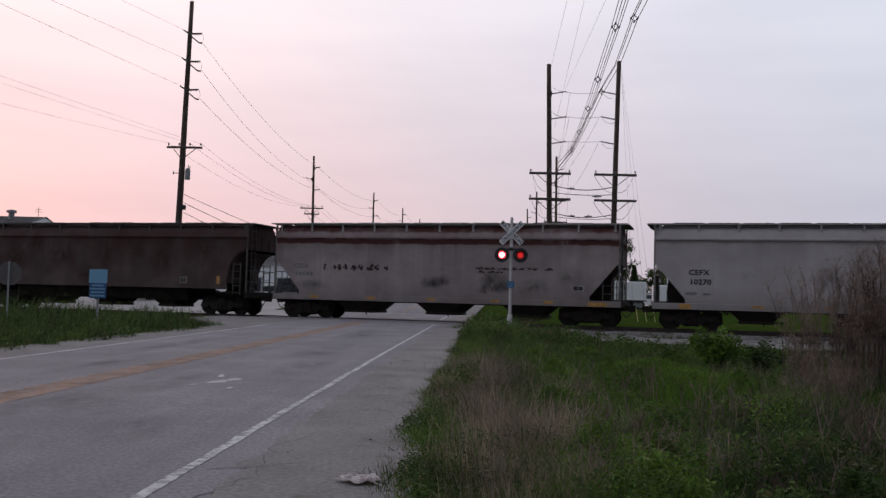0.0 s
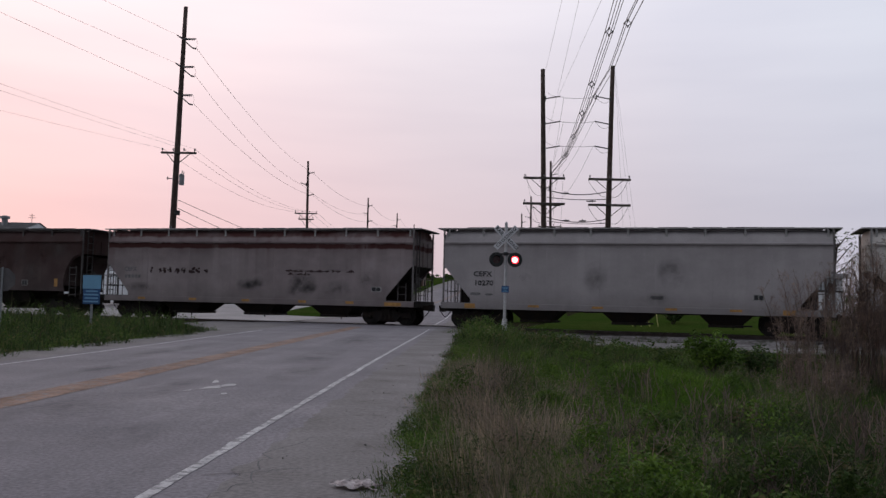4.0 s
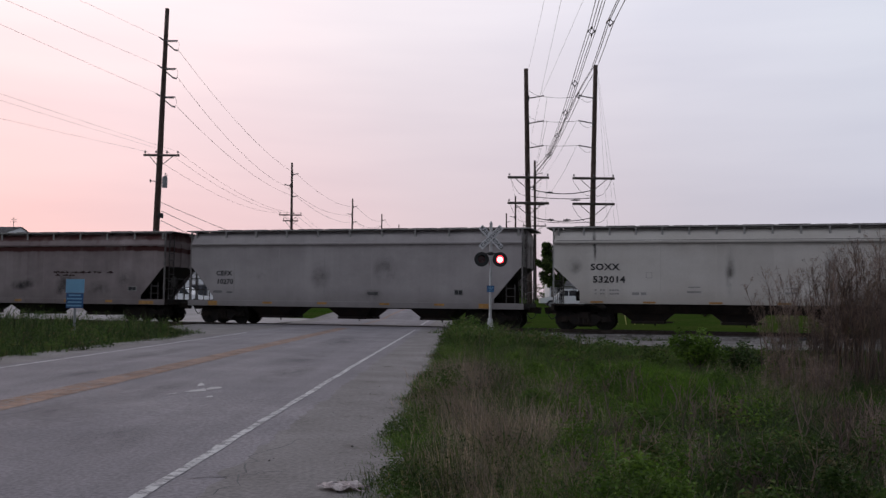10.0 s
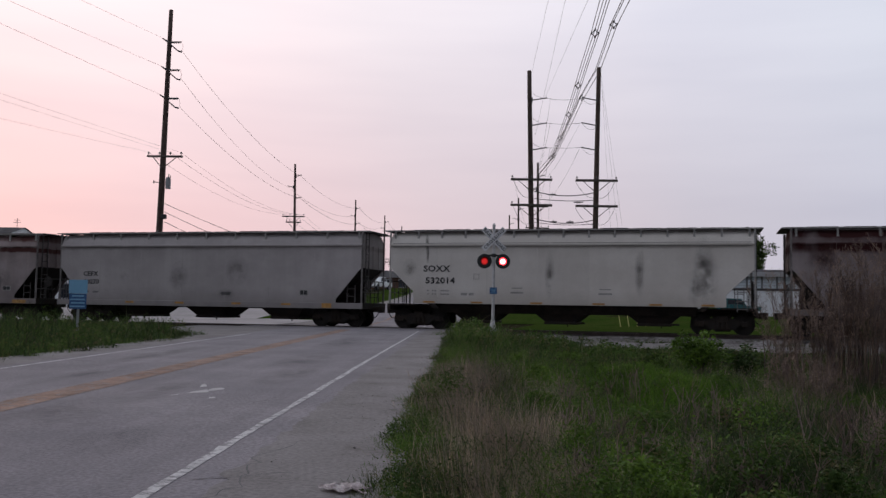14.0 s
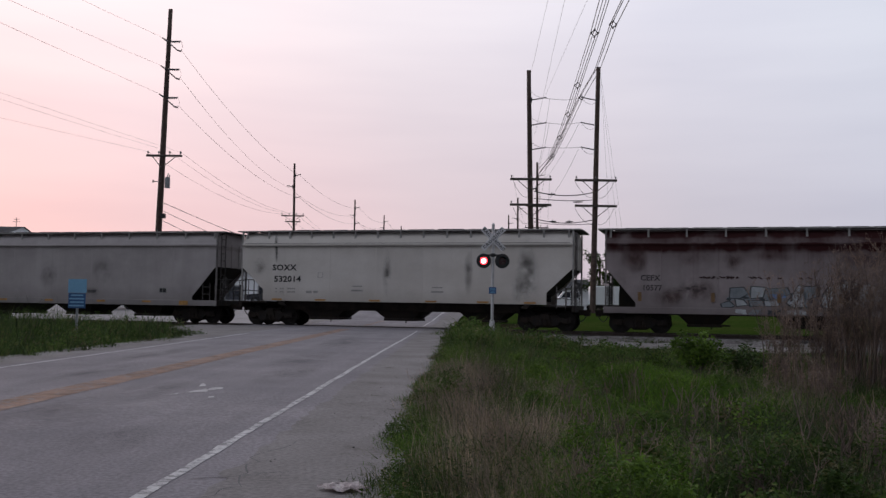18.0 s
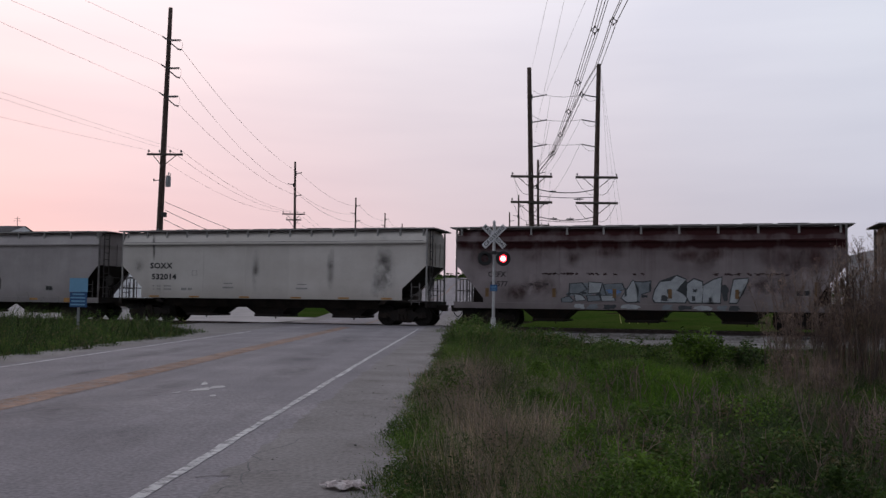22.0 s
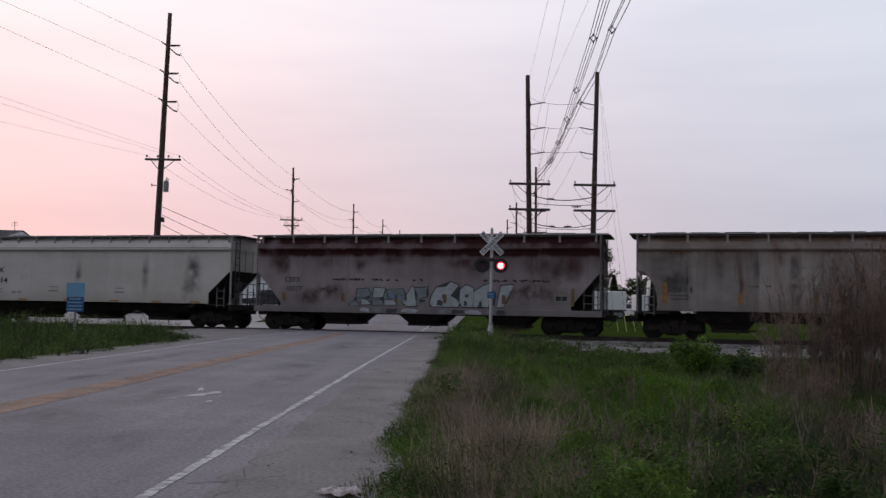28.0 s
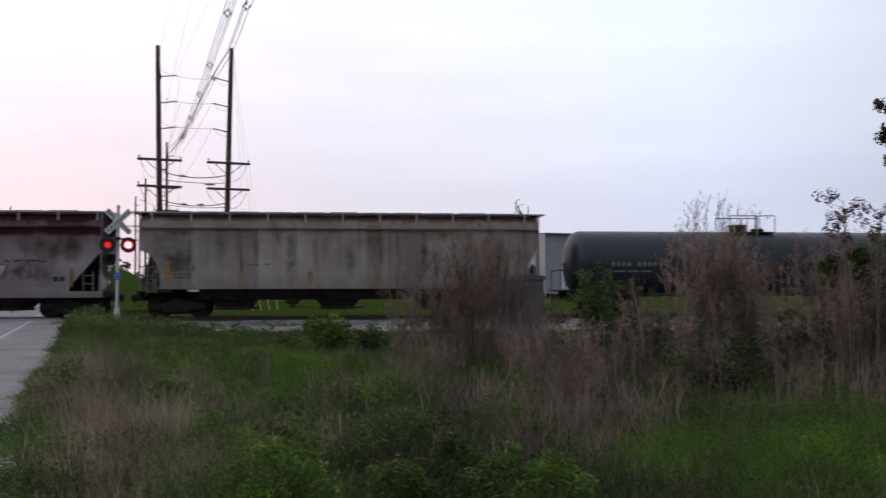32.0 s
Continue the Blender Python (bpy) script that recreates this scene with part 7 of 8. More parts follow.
# leafy plants in round mounds, bright where they stand free and dull in the hollows
r = np.random.RandomState(61)
mounds = {True: [[], []], False: [[], []]}
while len(mounds[True][0]) < 34 * 14:
    y = 5.0 + 14.5 * r.rand() ** 1.3
    x = y * (0.06 + 0.50 * r.rand())
    one = np.array([x]), np.array([y])
    if x < verge_edge(y) + 0.6 or not off_gravel(*one)[0] or r.rand() < 0.9 * field(BROWN, *one)[0]:
        continue
    bright = bool(field(LUSH, *one)[0] + 0.25 * r.rand() > field(SHADY, *one)[0])
    w, h = 0.16 + 0.20 * r.rand(), 0.22 + 0.26 * r.rand()
    for _ in range(14):
        px_, py_ = x + r.randn() * w * 0.6, y + r.randn() * w * 0.6
        d_ = math.hypot(px_ - x, py_ - y) / w
        mounds[bright][0].append((px_, py_, gz(px_, py_) + h * max(0.25, 1 - 0.45 * d_ * d_) * (0.75 + 0.3 * r.rand())))
        mounds[bright][1].append(0.06 + 0.07 * r.rand())
for bright, nm, lab in ((True, "bright_mounds", "round mounds of bright green leafy weeds"), (False, "dull_mounds", "round mounds of dull green leafy weeds")):
    cs_, rad_ = mounds[bright]
    v, f = leaf_cloud(r, cs_, rad_, 75 * len(cs_), 0.019)
    tagged(new(nm, big_mesh(nm, v, [f], WEED if bright else GRASS)), lab, "weeds", kind="stuff")


def signal_patch(r, n):
    c = np.array([(0.9, 35.6, 0.7), (0.5, 34, 0.7), (2.0, 34.5, 0.9), (1.5, 32.5, 1.0), (3.2, 33.0, 0.8), (0.3, 31.5, 0.6), (0.9, 29.5, 0.9), (2.8, 30.6, 0.9), (0.4, 36.6, 0.4), (0.2, 27.0, 0.7), (4.2, 31.6, 1.0), (5.6, 31.0, 0.9), (3.4, 28.0, 1.2), (7.4, 30.2, 0.7), (9.2, 29.4, 0.6)])[r.randint(0, 15, n)]
    x, y = c[:, 0] + r.randn(n) * c[:, 2] * 0.6, c[:, 1] + r.randn(n) * c[:, 2] * 0.8
    ok = (x > -0.35) & (track_dist(x, y) < -3.2)
    return x[ok], y[ok], (0.35 + 0.85 * r.rand(ok.sum()) ** 2) * (1 - 0.35 * smooth(1.2, 3.2, x[ok]))


blades("signal_grass", 15000, signal_patch, 0.25, 0.8, 0.022, GRASS, "tall green grass round the foot of the signal", "grass", 0.8, 23, 3, 9, 0.14)
r = np.random.RandomState(24)
ax, ay, ah = signal_patch(r, 420)
v, f = leaf_cloud(r, np.stack([ax, ay, ground_z(ax, ay) + (0.1 + 0.55 * r.rand(len(ax)) ** 1.4) * ah], -1), np.full(len(ax), 0.16), 12000, 0.045)
tagged(new("signal_weeds", big_mesh("signal_weeds", v, [f], GRASS)), "leafy green weeds round the foot of the signal", "weeds", kind="stuff")


def brush(x, y, w, h, n, rs, label="thicket of bare brown dead brush stalks", twigs=3, material=None, fluff=0):
    """A thicket of bare stalks that fork towards their tips."""
    r = np.random.RandomState(rs)
    paths, tips = [], []
    for _ in range(n):
        a = r.rand() * 2 * math.pi
        rr = w * math.sqrt(r.rand())
        bx, by = x + rr * math.cos(a), y + rr * 0.8 * math.sin(a)
        bz = gz(bx, by) - 0.05
        hh = h * (0.45 + 0.6 * r.rand() ** 1.2)
        lx, ly = r.randn(2) * 0.11 * hh
        pts = [(bx + lx * t * t + 0.02 * r.randn(), by + ly * t * t + 0.02 * r.randn(), bz + hh * t) for t in np.linspace(0, 1, 6)]
        paths.append((pts, 0.009 + 0.006 * r.rand(), 0.0035))
        for _ in range(twigs):
            k = (2.5 + 2.5 * r.rand() ** 0.8) if h > 1.7 else (1.4 + 3.6 * r.rand() ** 0.7)
            k0 = int(min(k, 4))
            p = np.array(pts[k0]) * (1 - (k - k0)) + np.array(pts[k0 + 1]) * (k - k0)
            q = np.array([r.randn() * 0.085, r.randn() * 0.085, 0.08 + 0.17 * r.rand()]) * (0.5 + hh * 0.32)
            paths.append(([tuple(p), tuple(p + q * 0.5 + r.randn(3) * 0.015), tuple(p + q)], 0.0036, 0.0018))
            if fluff:
                tips.append(p + q * (0.4 + 0.7 * r.rand()))
    th = thing("dead_brush", pose(0, 0, 0), label, "brush", "thickets of dead brush")
    for nm, sel in (("stalk_mass", [p for p in paths if len(p[0]) > 3]), ("twig_mass", [p for p in paths if len(p[0]) == 3])):
        v, f = stems(sel)
        part(nm, big_mesh(nm, v, [f], material or DEAD_STEM), DEAD_STEM, th)["kind"] = "stuff"
    if fluff:
        v, f = leaf_cloud(r, tips, np.full(len(tips), 0.045), len(tips) * (fluff + 3 * (h > 1.7)), 0.012, 0.9)
        part("seed_fluff", big_mesh("seed_fluff", v, [f], FLUFF), FLUFF, th)["kind"] = "stuff"
    return th


k = 100
for x, y, w, h, n in ((6.9, 16.9, 0.6, 2.3, 64), (7.4, 17.0, 0.6, 2.6, 70), (7.9, 17.2, 0.5, 2.5, 36), (8.5, 17.4, 0.5, 2.6, 30), (6.2, 17.0, 0.6, 2.0, 44), (9.3, 17.6, 0.5, 1.6, 20), (9.2, 12.1, 0.6, 2.25, 46), (9.75, 12.3, 0.55, 2.75, 60), (10.3, 12.6, 0.6, 2.4, 40), (8.4, 12.7, 0.5, 1.6, 30), (7.0, 13.5, 0.6, 1.0, 24),
                      (12.0, 13.8, 0.8, 1.9, 60), (12.8, 18.0, 1.2, 1.2, 60), (5.6, 10.2, 0.5, 0.95, 34), (6.6, 11.2, 0.5, 1.1, 30), (7.9, 10.2, 0.5, 1.0, 28), (11.2, 11.4, 0.6, 2.2, 70), (5.4, 14.5, 0.7, 0.8, 50), (10.6, 10.4, 0.5, 2.3, 36), (7.6, 15.4, 0.6, 1.0, 26), (9.2, 10.2, 0.5, 1.2, 26)):
    k += 1
    brush(x, y, w, h * 1.05, int(n * (0.8 if h > 1.7 else 1.0)), k, twigs=24 if h > 1.7 else 16, fluff=7)
# tangles of bent twigs low down
for x, y, w, h, n in ((3.3, 6.2, 0.45, 0.65, 60), (2.0, 6.2, 0.35, 0.5, 26), (3.3, 7.7, 0.5, 0.7, 40), (5.0, 8.2, 0.8, 0.75, 70), (8.4, 8.6, 0.8, 0.8, 60), (0.95, 5.9, 0.3, 0.45, 24), (1.2, 8.4, 0.45, 0.55, 20), (1.5, 6.6, 0.3, 0.55, 18), (2.7, 10.0, 0.5, 0.6, 34), (4.0, 9.6, 0.6, 0.7, 44), (1.9, 12.4, 0.6, 0.6, 34), (4.4, 6.9, 0.4, 0.7, 34)):
    k += 1
    brush(x, y, w, h, n, k, "low tangle of dry broken twigs", 7, DEAD_STEM)


def shrub(x, y, h, w, rs, material, label, n=2200, leaf=0.055, name="shrub"):
    """A bush: some stems and loose leaves in clumps."""
    r = np.random.RandomState(rs)
    th = thing(name, pose(x, y, gz(x, y)), label, "shrub")
    paths, cs, rad = [], [], []
    for _ in range(26):
        a, t = r.rand() * 2 * math.pi, r.rand()
        tip = np.array([math.cos(a) * w * (0.2 + 0.8 * t), math.sin(a) * w * (0.2 + 0.8 * t), h * (1 - 0.45 * t * t) * (0.6 + 0.45 * r.rand())])
        paths.append(([(0.05 * math.cos(a), 0.05 * math.sin(a), -0.05), tuple(tip * np.array([0.4, 0.4, 0.55])), tuple(tip)], 0.014, 0.004))
        for q in (0.55, 0.78, 1.0):
            cs.append(tip * q)
            rad.append(0.10 + 0.14 * r.rand() * w)
    v, f = stems(paths, 5)
    part("stem", big_mesh("stem", v, [f], BARK), BARK, th)
    v, f = leaf_cloud(r, cs, rad, n, leaf)
    part("foliage", big_mesh("foliage", v, [f], material), material, th)
    return th


shrub(5.05, 19.6, 1.08, 0.66, 31, WEED, "round leafy green shrub beside the gravel track", 3400, 0.042)
shrub(4.3, 20.2, 0.55, 0.45, 32, LEAF, "small leafy green shrub beside the gravel", 1300, 0.04)
shrub(6.2, 20.4, 0.7, 0.5, 33, GRASS_DARK, "dark green shrub with thin leaves", 1500, 0.04)
shrub(9.55, 16.2, 2.0, 0.85, 34, LEAF, "tall green leafy shrub among dead brush", 5200, 0.034)
shrub(10.5, 15.6, 1.3, 0.8, 38, GRASS_DARK, "low dark shrub among dead brush", 4200, 0.034)
shrub(8.3, 10.6, 0.8, 0.8, 39, GRASS_DARK, "low dark leafy weeds among dead brush", 4200, 0.03)
shrub(10.6, 11.6, 1.2, 0.8, 40, GRASS_DARK, "dark leafy shrub tangled in dead brush", 4600, 0.032)
shrub(11.9, 15.0, 1.2, 0.8, 35, LEAF, "green leafy shrub among dead brush", 2600, 0.05)
shrub(12.2, 11.0, 2.4, 1.1, 36, LEAF, "dense olive-green shrub on the bank", 7000, 0.04)
shrub(13.4, 12.8, 1.9, 1.0, 37, GRASS_DARK, "dark dense shrub on the bank", 4000, 0.055)


def sapling(x, y, h, rs, material, label, leaf=0.05, n=900):
    """A thin young tree: a slender stem, side shoots, leaves in tufts near the tips."""
    r = np.random.RandomState(rs)
    th = thing("sapling", pose(x, y, gz(x, y)), label, "sapling", "young trees on the bank")
    lean = r.randn(2) * 0.08 * h
    main_ = [(lean[0] * t * t, lean[1] * t * t, h * t) for t in np.linspace(0, 1, 8)]
    paths, cs, rad = [(main_, 0.02, 0.005)], [], []
    for j in range(9):
        t = 0.78 + 0.22 * j / 8
        p = np.array([lean[0] * t * t, lean[1] * t * t, h * t])
        a = r.rand() * 6.28
        q = p + np.array([math.cos(a), math.sin(a), 0.55]) * (0.20 + 0.14 * r.rand())
        paths.append(([tuple(p), tuple((p + q) / 2 + r.randn(3) * 0.02), tuple(q)], 0.008, 0.003))
        cs += [q, (p + 2 * q) / 3]
        rad += [0.09, 0.07]
    v, f = stems(paths, 5)
    part("trunk", big_mesh("trunk", v, [f], BARK), BARK, th)
    v, f = leaf_cloud(r, cs, rad, n, leaf, 0.8)
    part("crown", big_mesh("crown", v, [f], material), material, th)


sapling(9.62, 9.5, 2.7, 41, RED_LEAF, "slender sapling with dark reddish young leaves", 0.027, 620)
sapling(10.08, 9.5, 2.65, 42, RED_LEAF, "slender sapling with dark reddish young leaves", 0.027, 620)
sapling(10.34, 9.5, 3.9, 43, RED_LEAF, "taller sapling with dark reddish young leaves", 0.035, 1500)
sapling(10.6, 10.3, 2.0, 44, LEAF, "young green sapling beside dead brush")


def behind(r, n):
    y = -7 + 10.3 * r.rand(n)
    x = verge_edge(y) + 11 * r.rand(n) ** 1.2
    ok = np.hypot(x, y) > 0.5
    return x[ok], y[ok], (0.3 + 0.5 * lumps(x, y))[ok] * (1 - 0.6 * np.exp(-np.hypot(x, y) / 1.5))[ok]


blades("near_grass", 50000, behind, 0.12, 0.42, 0.009, GRASS, "rough green grass where the roadside is walked on", "grass", 0.8, 27, 2, 14, 0.08)


# ---- beyond the track ----
WALL_W = mat("white_siding", (0.78, 0.80, 0.82), 0.7, var=0.08, scale=0.6, fine=12, bump=0.05)
WALL_G = mat("grey_siding", (0.30, 0.31, 0.33), 0.7, var=0.1, scale=0.6, fine=12, bump=0.05)
ROOF_G = mat("grey_shingle_roof", (0.13, 0.13, 0.14), 0.85, var=0.2, scale=1.0, fine=18)
# frame grey that stands for the soft shade gaps between the pale panels
SHADE_GREY = mat("shade_gap_trim", (0.20, 0.21, 0.22), 0.7, var=0.2)
FASCIA = mat("grey_fascia", (0.36, 0.36, 0.37), 0.7, var=0.1)
DARK_GLASS = mat("dark_window_glass", (0.035, 0.04, 0.05), 0.15, var=0.1, bump=0)
TEAL = mat("teal_car_paint", (0.03, 0.12, 0.13), 0.3, var=0.1, bump=0)
WHITE_PAINT = mat("white_vehicle_paint", (0.82, 0.84, 0.86), 0.35, var=0.06, bump=0)
DOOR_BLUE = mat("pale_blue_grey_door", (0.62, 0.68, 0.73), 0.5, var=0.12, bump=0.02)
TYRE = mat("tyre_rubber", (0.02, 0.02, 0.021), 0.85, var=0.2)


def gable_house(name, x0, x1, y0, y1, z0, zw, zr, wall, label, openings, along="x", group=""):
    """A building with a pitched roof whose ridge runs along x or y; openings on the near side: (x, z, w, h, name)."""
    th = thing(name, pose(0, 0, 0), label, "building", group)
    t = 0.2
    for (ax, bx, ay, by) in ((x0, x1, y0, y0 + t), (x0, x1, y1 - t, y1), (x0, x0 + t, y0 + t, y1 - t), (x1 - t, x1, y0 + t, y1 - t)):
        bm = bmesh.new()
        box(bm, bx - ax, by - ay, zw - z0, ((ax + bx) / 2, (ay + by) / 2, (z0 + zw) / 2))
        part("wall", bm, wall, th)
    o = 0.5
    bm = bmesh.new()
    if along == "x":
        m = (y0 + y1) / 2
        for k, (ya, yb) in enumerate(((y0 - o, m), (y1 + o, m))):
            loft(bm, [[(x0 - 0.1, ya, zw - 0.1), (x1 + 0.1, ya, zw - 0.1)], [(x0 - 0.1, yb, zr), (x1 + 0.1, yb, zr)]])
    else:
        m = (x0 + x1) / 2
        for xa, xb in ((x0 - o, m), (x1 + o, m)):
            loft(bm, [[(xa, y0 - o, zw - 0.1), (xa, y1 + o, zw - 0.1)], [(xb, y0 - o, zr), (xb, y1 + o, zr)]])
    bmesh.ops.solidify(bm, geom=bm.faces[:], thickness=0.18)
    part("roof", bm, ROOF_G, th, "grey shingle roof")
    for q in ((x0 + 0.02, x0 + t), (x1 - t, x1 - 0.02)) if along == "x" else ((y0 + 0.02, y0 + t), (y1 - t, y1 - 0.02)):
        bm = bmesh.new()
        tri = [(y0, zw), (y1, zw), ((y0 + y1) / 2, zr - 0.1)] if along == "x" else [(x0, zw), (x1, zw), ((x0 + x1) / 2, zr - 0.1)]
        a = [bm.verts.new((q[0], p, z) if along == "x" else (p, q[0], z)) for p, z in tri]
        b = [bm.verts.new((q[1], p, z) if along == "x" else (p, q[1], z)) for p, z in tri]
        bm.faces.new(a)
        bm.faces.new(b[::-1])
        for i2 in range(3):
            bm.faces.new((a[i2], a[(i2 + 1) % 3], b[(i2 + 1) % 3], b[i2]))
        part("gable", bm, wall, th)
    for x, z, w, h, nm in openings:
        bm = bmesh.new()
        box(bm, w + 0.24, 0.1, h + 0.24, (x, y0 - 0.03, z))
        fr = part(nm, bm, FASCIA if nm != "bay_door" else SHADE_GREY, th)
        bm = bmesh.new()
        if nm == "bay_door":
            for q in range(4):
                box(bm, w, 0.06, h / 4 - 0.03, (x, y0 - 0.08, z - h / 2 + h / 8 + q * h / 4))
            part("door_leaf", bm, DOOR_BLUE, fr)
        else:
            box(bm, w, 0.05, h, (x, y0 - 0.07, z))
            part("pane", bm, DARK_GLASS, fr)
    return th


# the white house whose roof shows over the cars
hs = gable_house("house", -77, -47.3, 92, 104, 0.5, 7.6, 9.2, WALL_W, "white house with a grey shingle roof and a vent", [(-50 - 4 * j, 4.0, 1.2, 1.4, "window") for j in range(6)])
bm = bmesh.new()
rod(bm, (-50.35, 96.5, 8.5), (-50.35, 96.5, 9.45), 0.30, 14)
rod(bm, (-50.35, 96.5, 9.45), (-50.35, 96.5, 9.7), 0.52, 14)
rod(bm, (-50.35, 96.5, 9.7), (-50.35, 96.5, 9.8), 0.52, 14, 0.15)
part("roof_vent", bm, GALV, hs, "round galvanised roof vent")
bm = bmesh.new()
rod(bm, (-47.9, 97.5, 8.5), (-47.9, 97.5, 10.15), 0.03, 6)
rod(bm, (-48.3, 97.5, 9.7), (-47.5, 97.5, 9.7), 0.02, 6)
rod(bm, (-48.2, 97.5, 9.95), (-47.6, 97.5, 9.95), 0.02, 6)
part("aerial", bm, WIRE, hs, "thin roof aerial")
gable_house("shop_building", -43, -14.5, 88, 98, 0.4, 4.4, 5.4, WALL_W, "long low white shop building with dark windows", [(-41 + 3.2 * j, 2.3, 1.6, 1.3, "window") for j in range(8)])
# storage building with bay doors
sb = gable_house("garage_building", 21.5, 38, 96, 106, 0.8, 5.2, 5.95, WALL_W, "low white garage building with a row of pale panels", [(22.6 + 1.55 * j, 4.36, 1.34, 1.22, "bay_door") for j in range(10)])
bm = bmesh.new()
box(bm, 17.2, 0.5, 0.5, (29.75, 95.5, 5.2))
part("fascia", bm, FASCIA, sb, "deep grey fascia under the roof")
bm = bmesh.new()
box(bm, 16.5, 0.12, 2.75, (29.75, 95.9, 2.2))
part("lower_wall", bm, WHITE_PAINT, sb)
bm = bmesh.new()
box(bm, 16.6, 0.1, 0.2, (29.75, 95.8, 3.62))
part("dark_rail", bm, DARKBAR, sb)
gable_house("warehouse", 46.5, 78, 88, 112, 0.6, 7.8, 8.3, WALL_G, "large grey metal-clad warehouse", [(50 + 6 * j, 2.6, 3.2, 3.4, "bay_door") for j in range(4)], "x")
BRICK = mat("brown_brick_wall", (0.15, 0.085, 0.065), 0.85, var=0.3, scale=1.5, fine=8)
gable_house("brick_house", -14, -7.2, 130, 139, 3.4, 5.5, 6.6, BRICK, "low brown brick house on the slope", [(-12.5, 4.6, 0.9, 1.0, "window"), (-10.4, 4.6, 0.9, 1.0, "window"), (-8.4, 4.6, 0.9, 1.0, "window")])
gable_house("hill_house", 13.6, 19.5, 138, 146, 0.6, 4.6, 5.9, WALL_W, "small white house far past the crossing", [(15.2, 3.6, 0.9, 1.0, "window"), (17.6, 3.6, 0.9, 1.0, "window")])
gable_house("small_house", 56, 64, 112, 122, 0.8, 5.0, 8.4, WALL_W, "small white gabled house far past the track", [(58, 3, 1, 1.3, "window"), (61.5, 3, 1, 1.3, "window")], "y")


def wheels(th, xs_, y0, y1, r):
    for x in xs_:
        for y in (y0, y1):
            bm = bmesh.new()
            rod(bm, (x, y - 0.12, r), (x, y + 0.12, r), r, 18)
            w = part("wheel", bm, TYRE, th)
            bm = bmesh.new()
            rod(bm, (x, y - 0.13, r), (x, y + 0.13, r), r * 0.55, 12)
            part("rim", bm, GALV, w)


def pickup(x, y, turn, paint, label, estate=False):
    """A pickup truck, or, with a cabin to its tail, a tall car."""
    th = thing("parked_car" if estate else "pickup_truck", pose(x, y, gz(x, y), 0, 0, turn), label, "car" if estate else "pickup truck")
    bm = bmesh.new()
    prism(bm, [(-2.7, 0.5), (2.7, 0.5), (2.72, 0.95), (1.35, 1.05), (0.9, 1.1), (-2.65, 1.1)], -0.92, 0.92)
    part("body", bm, paint, th)
    bm = bmesh.new()
    prism(bm, [(-0.75, 1.1), (1.3, 1.08), (0.75, 1.72), (-0.6, 1.74)] if not estate else [(-2.55, 1.1), (1.3, 1.08), (0.7, 1.70), (-2.2, 1.74)], -0.82, 0.82)
    part("cab", bm, paint, th)
    panes = [[(-0.55, 1.16), (0.15, 1.16), (0.15, 1.62), (-0.5, 1.64)], [(0.22, 1.16), (1.05, 1.15), (0.68, 1.62), (0.22, 1.62)]]
    if estate:
        panes.append([(-2.3, 1.2), (-0.65, 1.18), (-0.6, 1.62), (-2.1, 1.62)])
    for y2 in (-0.83, 0.83):
        for q in panes:
            bm = bmesh.new()
            prism(bm, q, y2 - 0.01, y2 + 0.01)
            part("side_window", bm, DARK_GLASS, th)
    wheels(th, (-1.75, 1.75), -0.85, 0.85, 0.38)


def box_trailer(x, y, turn, l, h, label):
    th = thing("box_trailer", pose(x, y, gz(x, y), 0, 0, turn), label, "trailer", "parked trailers and trucks")
    bm = bmesh.new()
    box(bm, l, 2.4, h, (0, 0, 0.75 + h / 2), bevel=0.04)
    part("box", bm, WHITE_PAINT, th)
    bm = bmesh.new()
    box(bm, l + 0.05, 2.45, 0.09, (0, 0, 0.78))
    box(bm, l * 0.9, 0.3, 0.2, (0, 0, 0.65))
    part("frame", bm, DARKBAR, th)
    wheels(th, (l * 0.2, l * 0.33), -1.0, 1.0, 0.4)


pickup(20.3, 90, 4, WHITE_PAINT, "white tall family car parked past the track", True)
pickup(26.9, 92.4, 0, TEAL, "teal pickup truck parked before a white building")
pickup(18.9, 104, 15, WHITE_PAINT, "white pickup truck parked far past the track")
pickup(9.9, 82, 178, WHITE_PAINT, "white pickup truck parked beside a small trailer")
box_trailer(12.75, 80, 4, 2.9, 1.65, "small white box trailer parked past the track")
box_trailer(17.6, 84, 0, 3.4, 1.5, "low white box trailer parked past the track")
box_trailer(-27, 72, 3, 6.0, 1.9, "white box trailer parked on a pale lot")
pickup(-24.0, 79, -5, WHITE_PAINT, "white pickup truck parked on a pale lot")
pickup(-16.0, 80, 180, mat("dark_car_paint", (0.03, 0.032, 0.038), 0.3, var=0.1, bump=0), "dark pickup truck parked by a white building")
pickup(-11.2, 122, 70, WHITE_PAINT, "white pickup truck parked on the grassy slope")
bm = bmesh.new()
rows = []
for s in np.linspace(-62, -12.5, 30):
    rows.append([(TRACK_AT + TU * s + TN * off).to_tuple()[:2] + (gz(*(TRACK_AT + TU * s + TN * off).to_tuple()[:2]) + 0.04,) for off in (4, 8, 12, 17, 22, 28, 34, 40)])
loft(bm, rows)
single("parking_lot", bm, CONCRETE_LOT, "pale gravelly lot beyond the crossing", "lot", kind="structure")
